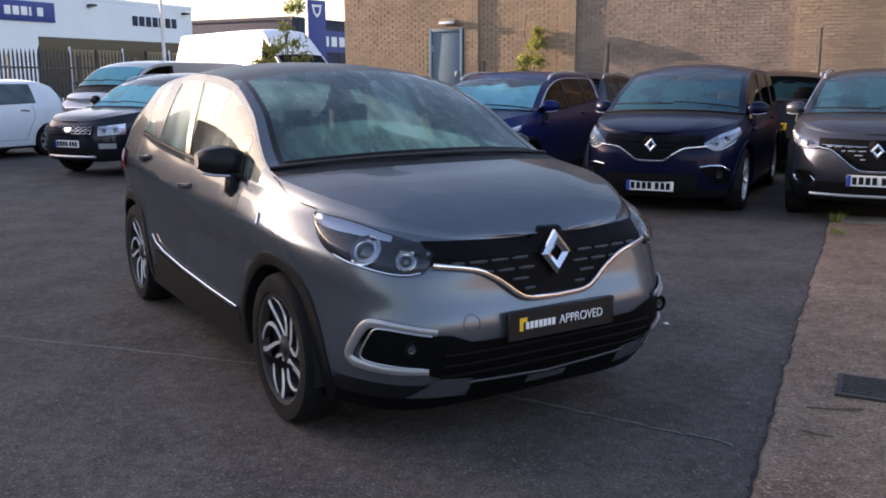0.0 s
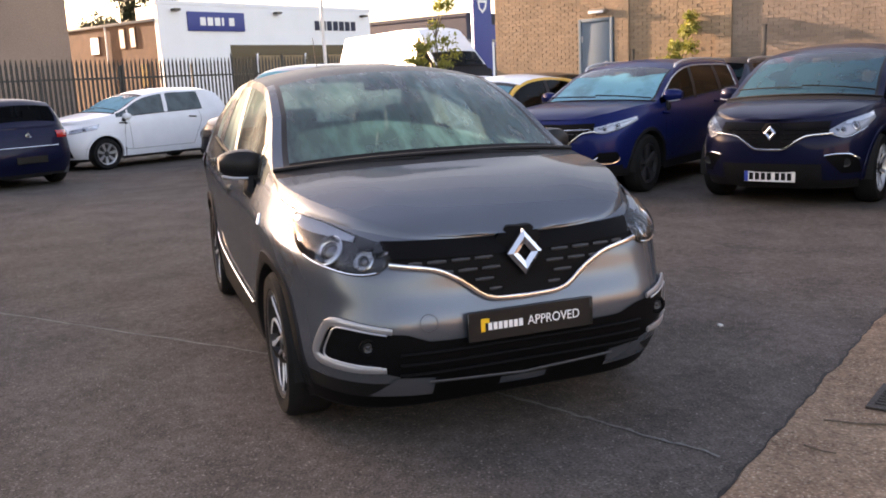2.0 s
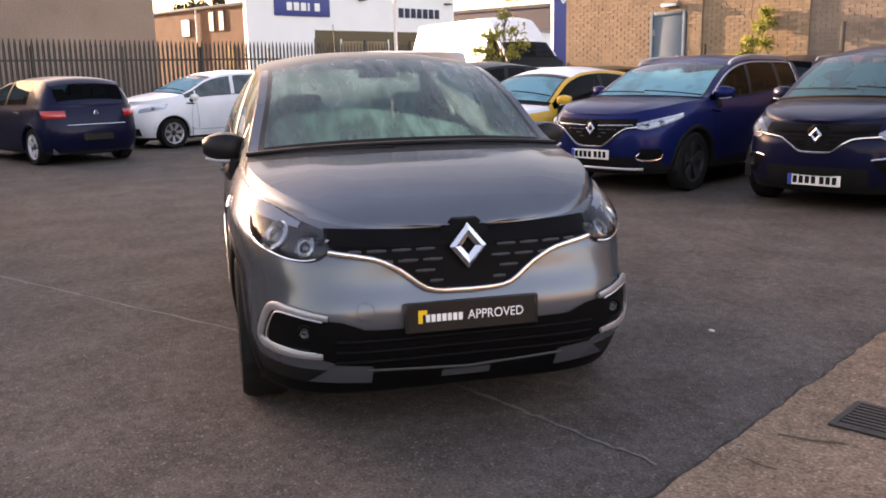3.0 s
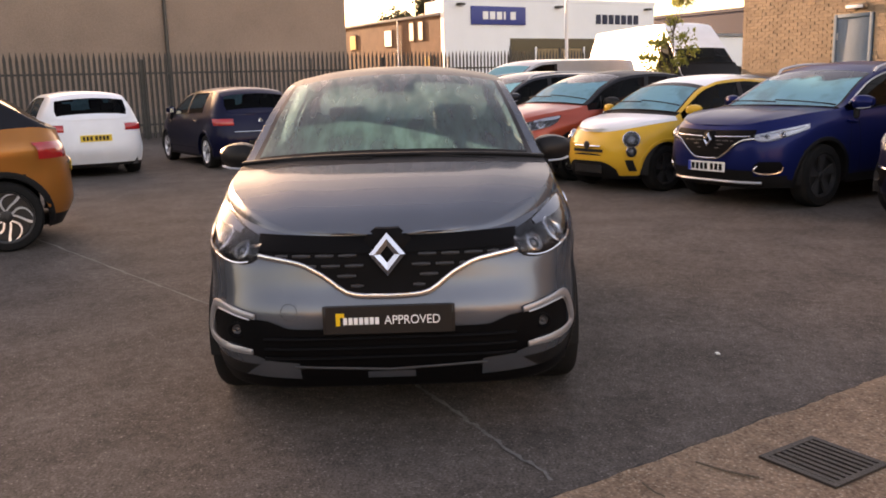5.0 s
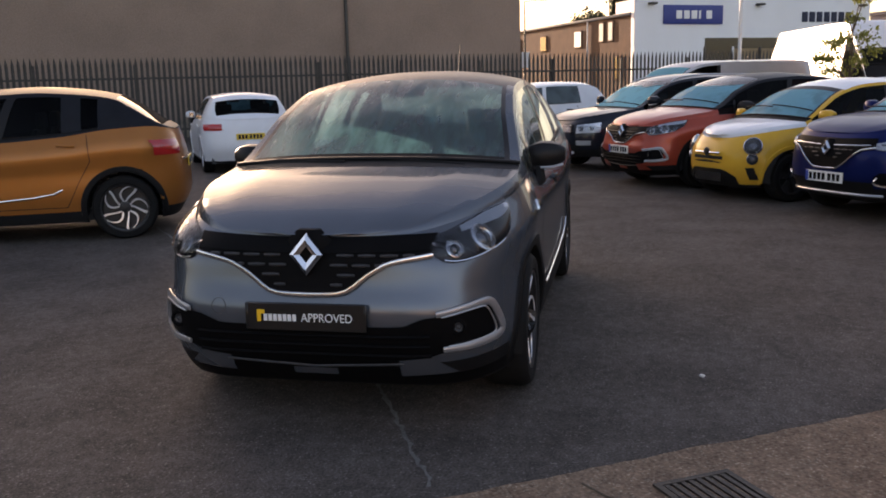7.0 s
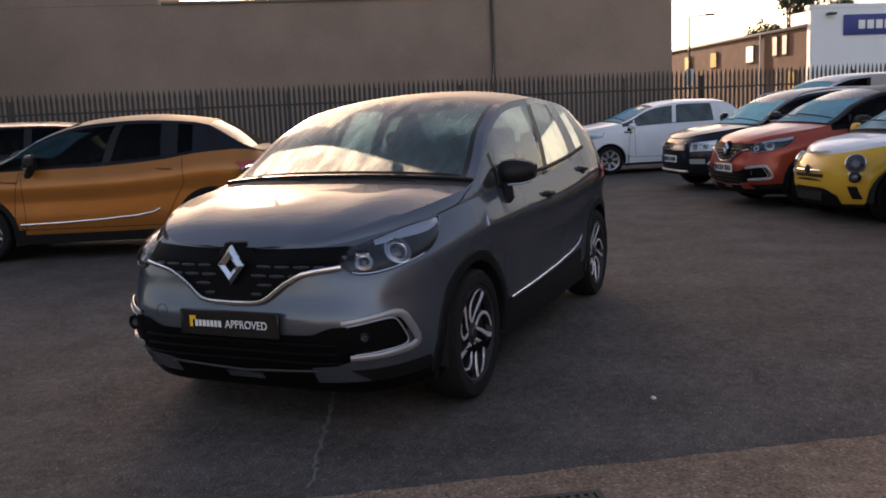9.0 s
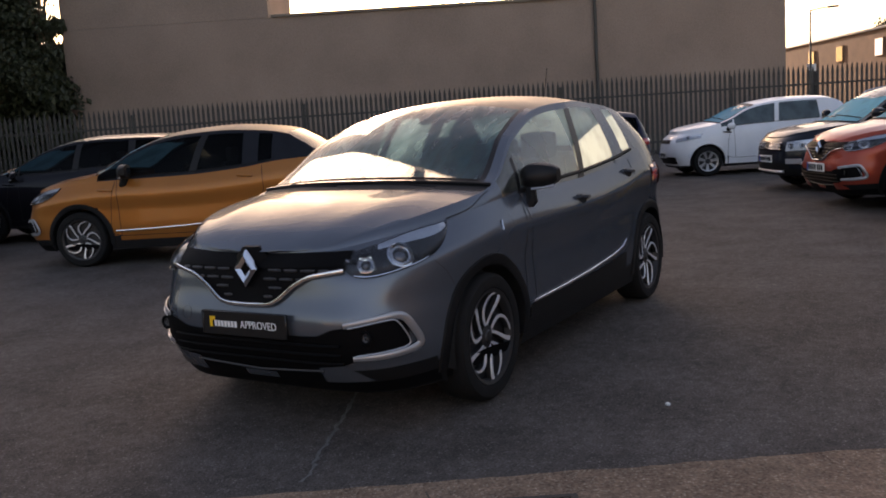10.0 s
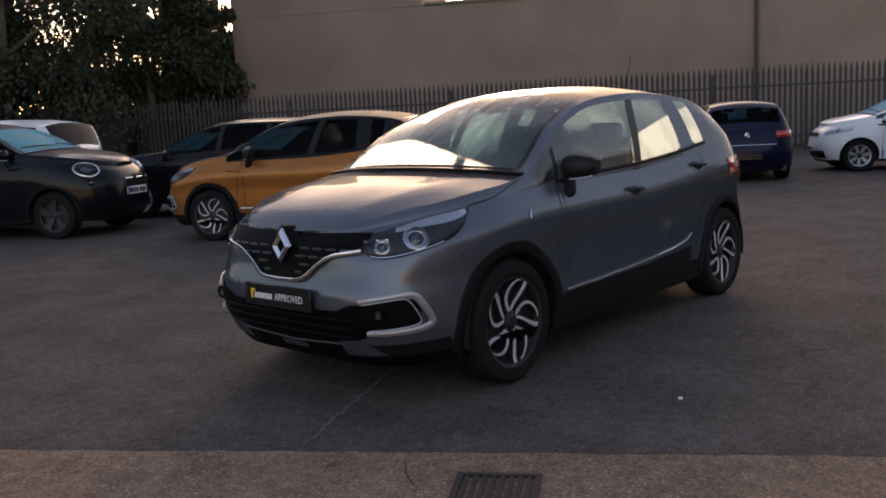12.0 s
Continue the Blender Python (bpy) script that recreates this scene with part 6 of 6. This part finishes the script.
def parked_cars():
    s = suv_shape()
    lo, hi = curve_at([(20, 0.785), (32, 0.755), (50, 0.80), (68, 0.885)]), curve_at([(20, 0.815), (40, 0.872), (68, 0.935)])
    kstrip = [(0.0, 0.555), (0.14, 0.560), (0.24, 0.615), (0.36, 0.715), (0.44, 0.765), (0.56, 0.785)]
    for nose, col, lab in (((-4.30, 3.36), M_BLUE, "bright blue crossover with chrome grille strip parked in the row"), ((-0.33, 6.06), M_GREY, "dark grey crossover parked at the end of the row")):
        # wheels coloured dark to stand for the shade in their arches
        car = build_car("crossover", place(nose, s, HEAD_A), s, col, lab, rails=True, mirror_at=(0.74, 1.10, 1.0), cladding=0.36, arch=0.05, side_glass=M_TINT, wheel_style="dark", bright_line=True, glass_mat=M_DEWSKYM if col is M_GREY else M_DEWSKY)
        crossover_front(car, s, strip=kstrip, logo_z=0.76, badge=0.16, slat=M_SATIN if col is M_GREY else M_SLAT)
        simple_front(car, s, lo, hi, 20, 68, ((46, 0.5, 0.038), (34, 0.5, 0.028)), 0.465, (0.34, 0.44, 0.55))
        for side in (1, -1):
            part("upper_strip", tube([s.face(side * (0.09 + 0.42 * k / 10), 0.800 + 0.012 * k / 10, 0.016) for k in range(11)], 0.006, 6), M_CHROME, car)
        part("skid_strip", tube([s.face(-0.6 + 1.2 * k / 18, 0.30, 0.014) for k in range(19)], 0.016, 8), M_SATIN, car)
        for side in (1, -1):
            fix = (lambda b: b) if side > 0 else mirror_y
            path = [s.face(y, z, 0.012) for y, z in ((0.60, 0.49), (0.55, 0.44), (0.60, 0.408), (0.70, 0.402), (0.765, 0.43), (0.775, 0.48))]
            part("fog_bracket", fix(tube(rounded(path), lambda f: 0.007 + 0.006 * math.sin(math.pi * f), 6)), M_CHROME, car)
            rows = [[s.face(y0 + (y1 - y0) * k / 6, z, 0.005) for k in range(7)] for z, y0, y1 in ((0.41, 0.60, 0.745), (0.45, 0.555, 0.77), (0.50, 0.565, 0.775), (0.54, 0.61, 0.76))]
            part("fog_pocket", fix(grid(rows)), M_GRILLE, car)
    s = mpv_shape()
    lo, hi = curve_at([(24, 0.765), (36, 0.715), (52, 0.775), (68, 0.89)]), curve_at([(24, 0.79), (40, 0.885), (68, 0.955)])
    car = build_car("people_carrier", place((-2.17, 4.80), s, HEAD_A), s, M_NAVY, "dark navy people carrier with chrome grille strip parked in the row", wheel_style="multi", mirror_at=(0.9, 1.10, 1.0), cladding=0.27, side_glass=M_TINT, arch_paint=M_NAVY, glass_mat=M_DEWSKYM)
    crossover_front(car, s, strip=[(0.0, 0.60), (0.13, 0.605), (0.26, 0.685), (0.36, 0.740), (0.58, 0.765)], logo_z=0.765, badge=0.16, slat=M_GRILLE)
    simple_front(car, s, lo, hi, 22, 68, ((46, 0.5, 0.045), (35, 0.5, 0.035)), 0.325, (0.24, 0.46, 0.50))
    for side in (1, -1):
        fix = (lambda b: b) if side > 0 else mirror_y
        path = [s.face(y, z, 0.012) for y, z in ((0.52, 0.545), (0.62, 0.56), (0.72, 0.555), (0.79, 0.50))]
        part("fog_bracket", fix(tube(path, 0.010, 6)), M_CHROME, car)
        rows = [[s.face(y0 + (y1 - y0) * k / 6, z, 0.004) for k in range(7)] for z, y0, y1 in ((0.36, 0.66, 0.80), (0.44, 0.60, 0.80), (0.50, 0.55, 0.785), (0.55, 0.53, 0.74))]
        part("fog_pocket", fix(grid(rows)), M_GRILLE, car)
        m = Matrix.Translation(s.face(0.70, 0.47, 0.006)) @ Matrix.Rotation(radians(-90), 4, "Z")
        part("fog_lamp", fix(lathe([(0.042, 0), (0.044, 0.012), (0.03, 0.008), (0.001, 0.012)], m, 16)), M_LAMPDARK, car)
    # red and orange crossovers of the same make as the grey one
    s = hero_shape()
    for m, col, lab in ((place((-7.50, 1.20), s, HEAD_A), M_RED, "red compact crossover with black roof parked in the row"), (yard(-5.25, -3.05, 0, -96.9), M_ORANGE, "orange compact crossover parked with black roof opposite the row")):
        car = build_car("small_crossover", m, s, col, lab, roof_paint=M_ROOF, wheel_style="twist", cladding=0.335, track=0.765, mirror_paint=M_FRIT, mirror_at=(0.70, 1.075, 1.08), arch=0.048, side_glass=M_TINT, pillar_paint=M_ROOF)
        crossover_front(car, s)
        hero_lamps(car, s)
        hero_bumper(car, s, wing=col)
        number_plate(car, s, 0.545, M_PLATEW)
        rear_lamps(car, s, 0.86, 1.02, 0.55, 0.84, strip=0.80)
        for side in (1, -1):
            fix = (lambda b: b) if side > 0 else mirror_y
            path = [s.flank(x, z, 0.012) for x, z in ((0.84, 0.422), (0.4, 0.430), (-0.05, 0.447), (-0.45, 0.475), (-0.64, 0.505), (-0.72, 0.545))]
            part("door_strip", fix(tube(path, 0.012, 8, 0.7)), M_CHROME, car)
    city_cars()
    s = off_roader_shape()
    # dark spokes here paint the shade under the arches
    car = build_car("off_roader", place((-10.04, 0.09), s, HEAD_A), s, M_DUST, "dark slate off-roader with chrome grille parked in the row", rails=True, mirror_at=(0.8, 1.14, 1.0), cladding=0.40, side_glass=M_TINT, glass_mat=M_DEWSKYO, wheel_style="dark")
    front_panel(s, lambda y: 0.66, lambda y: 0.80, -0.50, 0.50, 0.006, M_GRILLE, car, "grille", 20)
    for z, lift in ((0.71, 1), (0.71, -1), (0.765, 1), (0.765, -1)):
        # honeycomb of chrome edges either side of the badge
        for side in (1, -1):
            path = [s.face(side * (0.09 + 0.026 * k), z + lift * (0.010 + 0.016 * (k % 4 in (1, 2))), 0.013) for k in range(16)]
            part("grille_bar", tube(path, 0.0055, 5), M_CHROME, car)
    bm = bmesh.new()
    rows = [[s.face(hw * k / 3, z, 0.016) for k in range(-3, 4)] for z, hw in ((0.70, 0.03), (0.725, 0.06), (0.765, 0.08), (0.785, 0.075))]
    add_grid(bm, rows)
    part("badge", bm, M_CHROME, car)
    simple_front(car, s, curve_at([(24, 0.655), (60, 0.675)]), curve_at([(24, 0.80), (60, 0.845)]), 25, 58, ((46, 0.5, 0.055), (33, 0.5, 0.05)), 0.53, (0.36, 0.47, 0.62))
    for side in (1, -1):
        fix = (lambda b: b) if side > 0 else mirror_y
        rows = [[s.face(0.58 + 0.18 * k / 5, z, 0.010) for k in range(6)] for z in (0.46, 0.50, 0.54)]
        part("fog_lamp", fix(grid(rows)), M_LAMPGREY, car)
    part("skid_plate", tube([s.face(-0.5 + k / 16, 0.33, 0.015) for k in range(17)], 0.022, 8), M_SATIN, car)
    # white hatchback seen from its side
    s = hatch_shape(0.065, True)
    hub = Vector((-13.5, -1.72))
    u, n = Vector((0.8526, 0.5225)), Vector((0.5225, -0.8526))
    o = hub - n * 1.295 - u * 0.83
    car = build_car("hatchback", pose(o.x, o.y, 0, 0, 0, HEAD_A), s, M_WHITE, "white hatchback parked with dark side windows", wheel_style="steel", mirror_paint=M_WHITE, handle_paint=M_PLASTIC, mirror_at=(0.84, 0.98, 0.8), cladding=0.24, side_glass=M_TEALD, arch_paint=M_WHITE, pillar_black=False)
    simple_front(car, s, curve_at([(24, 0.72), (66, 0.80)]), curve_at([(24, 0.80), (66, 0.90)]), 26, 66, ((48, 0.5, 0.045),), 0.46, (0.27, 0.42, 0.55))
    front_panel(s, lambda y: 0.70, lambda y: 0.78, -0.36, 0.36, 0.006, M_PLASTIC, car, "grille", 14)
    rear_lamps(car, s, 0.74, 0.96, 0.62, 0.80)
    s = hatch_shape()
    for at, head, col, lab, badge in (
            ((-10.75, -2.85), 211.5, M_NAVY, "dark blue hatchback parked with its back to the yard", 0.86),
            ((-9.7, -5.5), 211.5, M_WHITE, "white hatchback with yellow rear plate parked facing the wall", None)):
        h = radians(head)
        car = build_car("hatchback", pose(at[0] + 2.03 * math.cos(h), at[1] + 2.03 * math.sin(h), 0, 0, 0, head), s, col, lab, wheel_style="five", mirror_at=(0.80, 1.02, 0.9), side_glass=M_TINT, arch_paint=col, cladding=0.24)
        rear_lamps(car, s, 0.80, 0.92, 0.50, 0.80, M_PLATEB if badge else M_PLATEY, 0.47 if badge else 0.68, 0.68 if badge else None, badge, not badge)
    # second row, backs to the yard
    for a, sh, col, lab, rails in ((-2.2, suv_shape(), M_GREY, "dark grey crossover in the second row facing the brick wall", True), (1.3, suv_shape(), M_BLACKC, "black crossover with roof rails in the second row", True), (-6.1, hatch_shape(), M_BLACKC, "dark hatchback in the second row facing the brick wall", False)):
        car = build_car("parked_car", yard(a, 12.4, 0, 90), sh, col, lab, rails=rails, mirror_at=(0.82, 1.10, 1.0), side_glass=M_TINT)
        rear_lamps(car, sh, 0.88, 1.08, 0.55, 0.84, M_PLATEY, 0.75)
    # dark cars beyond the orange one
    s = suv_shape()
    car = build_car("parked_car", pose(-4.25, -9.5, 0, 0, 0, HEAD_A), s, M_BLACKC, "black crossover parked beyond the orange one", mirror_at=(0.80, 1.02, 0.9), side_glass=M_TINT)
    simple_front(car, s, curve_at([(24, 0.70), (66, 0.78)]), curve_at([(24, 0.80), (66, 0.90)]), 26, 66, ((48, 0.5, 0.045),), 0.46, (0.27, 0.42, 0.55))
    car = build_car("parked_car", pose(-1.45, -13.5, 0.0, 0, 0, -58.5) @ Matrix.Scale(1.08, 4), mpv_shape(), M_WHITE, "white people carrier parked tail out behind the black city crossover", mirror_at=(0.80, 1.02, 0.9), side_glass=M_TINT)
    rear_lamps(car, mpv_shape(), 0.88, 1.08, 0.55, 0.84, M_PLATEY, 0.75)
    # vans
    s = van_shape()
    car = build_car("panel_van", pose(-16.8, 3.15, 0, 0, 0, HEAD_A), s, M_VANG, "silver panel van parked by the fence", seats=False, doors=False, mirror_at=(1.35, 1.30, 1.3), mirror_paint=M_PLASTIC, category="van", side_glass=M_TINT, glass_mat=M_DEWSKYV, arch_paint=M_PLASTIC)
    simple_front(car, s, curve_at([(24, 0.86), (66, 0.92)]), curve_at([(24, 0.98), (66, 1.08)]), 28, 66, ((46, 0.5, 0.055),), 0.5, (0.30, 0.55, 0.62))
    front_panel(s, lambda y: 0.80, lambda y: 0.90, -0.45, 0.45, 0.006, M_PLASTIC, car, "grille", 14)
    part("grille_bar", tube([s.face(-0.6 + 1.2 * k / 16, 0.93, 0.012) for k in range(17)], 0.014, 6), M_CHROME, car)
    s = truck_shape()
    car = build_car("large_van", pose(-20.53, 7.39, 0, 0, 0, 14), s, M_WHITE, "large white high-roof van parked beside the brick wall", seats=False, doors=False, mirror_at=(1.85, 1.55, 1.5), mirror_paint=M_PLASTIC, category="van", side_glass=M_TINT, glass_mat=M_TINT, arch_paint=M_PLASTIC)
    simple_front(car, s, curve_at([(26, 0.95), (66, 1.05)]), curve_at([(26, 1.12), (66, 1.26)]), 28, 66, ((46, 0.5, 0.06),), 0.6, (0.40, 0.7, 0.7))


def city_cars():
    s = city_shape()
    # its front wheel sits in shade, drawn by darkened spokes
    car = build_car("city_car", place((-6.04, 2.31), s, HEAD_A), s, M_YELLOW, "yellow city car with white bonnet and roof in the row", roof_paint=M_WHITE, wheel_style="dark", mirror_at=(0.74, 1.0, 0.85), cladding=0.2, side_glass=M_TINT, arch_paint=M_YELLOW)
    city_front(car, s, M_PLASTIC)
    for ob in car.children:
        if ob.name.split(".")[0] == "bonnet":
            ob.data.materials[0] = M_WHITE
    front_panel(s, lambda y: 0.21, lambda y: 0.405 - 0.10 * max(0, (y - 0.22) / 0.22) ** 2, -0.44, 0.44, 0.008, M_PLASTIC, car, "lower_grille", 24)
    for side in (1, -1):
        fix = (lambda b: b) if side > 0 else mirror_y
        rows = [[s.face(0.545 + 0.07 * k / 4 + 0.10 * (0.44 - z), z, 0.008) for k in range(5)] for z in (0.28, 0.33, 0.38, 0.43)]
        part("bumper_vent", fix(grid(rows)), M_PLASTIC, car)
    front_panel(s, lambda y: 0.478, lambda y: 0.505 - 0.02 * (y / 0.26) ** 2, -0.26, 0.26, 0.008, M_PLASTIC, car, "upper_grille", 16)
    rows = []
    for k in range(13):
        y = -0.58 + 1.16 * k / 12
        z = 1.405 - 0.10 * (y / 0.58) ** 2
        rows.append([(-1.22, y, z - 0.01), (-1.34, y, z + 0.018), (-1.50, y, z + 0.012), (-1.515, y, z - 0.008), (-1.36, y, z - 0.045)])
    part("roof_spoiler", grid(rows), M_YELLOW, car, "yellow roof spoiler")
    number_plate(car, s, 0.30, M_PLATEB, bars=False, band=False, out=0.02)
    # black city crossover
    s2 = Shape(2.10, -2.15, 0.90, (1.285, -1.285), 0.34,
               nose=[(0.2, 1.95), (0.35, 2.06), (0.5, 2.10), (0.75, 2.08), (0.92, 2.0), (1.05, 1.82)],
               tail=[(0.25, -2.0), (0.5, -2.15), (0.8, -2.1), (1.1, -2.0)],
               belt=[(2.05, 0.94), (1.8, 1.02), (1.4, 1.09), (0.9, 1.13), (0.0, 1.14), (-1.0, 1.15), (-2.1, 1.10)],
               top=[(2.05, 0.941), (1.8, 1.11), (1.4, 1.20), (0.85, 1.27), (0.45, 1.47), (0.05, 1.64), (-0.25, 1.70), (-0.6, 1.72), (-1.2, 1.68), (-1.7, 1.56), (-1.95, 1.18), (-2.1, 1.11)],
               cowl=0.85, header=0.05, back_top=-1.72, back_base=-1.95, sill=0.24, p=3.0, q=2.3, front_curve=1.0, rear_curve=-1.5, tuck=0.36, pillar=[0.60, -0.25, -1.0], side_end=-1.55)
    car = build_car("city_crossover", place((-1.85, -8.5), s2, 120), s2, M_BLACKC, "black rounded city crossover facing the yard", wheel_style="dark", mirror_at=(0.62, 1.18, 1.0), side_glass=M_TINT, glass_mat=M_DEWSKYV)
    city_front(car, s2, M_PLASTIC, 0.27, 0.14, 1.3)
    number_plate(car, s2, 0.62, M_PLATEW)


def city_front(car, s, grille, up=0.0, wide=0.05, stretch=1.0):
    """Round lamps, moustache bar and small badge."""
    for side in (1, -1):
        fix = (lambda b: b) if side > 0 else mirror_y
        for y, z, r in ((0.53 + wide, 0.685 + up, 0.108 + 0.1 * up), (0.55 + wide, 0.535 + up * 0.9, 0.066 - 0.06 * up)):
            c = s.face(y, z)
            way = (s.face(y + 0.04, z) - s.face(y - 0.04, z)).cross(s.face(y, z + 0.04) - s.face(y, z - 0.04)).normalized()
            way = way if way.x > 0 else -way
            c += way * 0.012
            m = Matrix.Translation(c) @ Vector((0, 1, 0)).rotation_difference(way).to_matrix().to_4x4() @ Matrix.Diagonal((stretch, 1, 1 / stretch ** 0.5, 1))
            lamp = part("headlight", fix(lathe([(r * 1.06, -0.03), (r * 1.05, 0.012), (r * 0.95, 0.020), (r * 0.90, 0.008)], m, 28)), M_RING, car)
            part("bowl", fix(lathe([(r * 0.92, 0.006), (r * 0.6, -0.004), (r * 0.3, -0.006), (0.001, -0.007)], m, 28)), M_LAMPDARK, lamp)
            part("projector", fix(lathe([(r * 0.45, 0.000), (r * 0.40, 0.010), (0.001, 0.015)], m, 20)), M_WET, lamp)
            part("lens", fix(lathe([(r * 0.95, 0.018), (r * 0.6, 0.034), (0.001, 0.040)], m, 24)), M_LENS, lamp, core=(0.5, 0, 0.4))
    front_panel(s, lambda y: 0.52 + up * 0.6, lambda y: 0.56 + up * 0.6, -0.28, 0.28, 0.008, grille, car, "grille", 12)
    part("chrome_bar", tube([s.face(-0.24 + 0.48 * k / 12, 0.60 + up * 0.75, 0.014) for k in range(13)], 0.012, 6), M_CHROME, car)
    m = Matrix.Translation(s.face(0, 0.61 + up * 0.75, 0.010)) @ Matrix.Rotation(radians(-90), 4, "Z")
    part("badge", lathe([(0.05, 0), (0.052, 0.016), (0.04, 0.02), (0.001, 0.022)], m, 20), M_DARKALLOY, car)


setting()
hero_car()
parked_cars()
brick_wall()
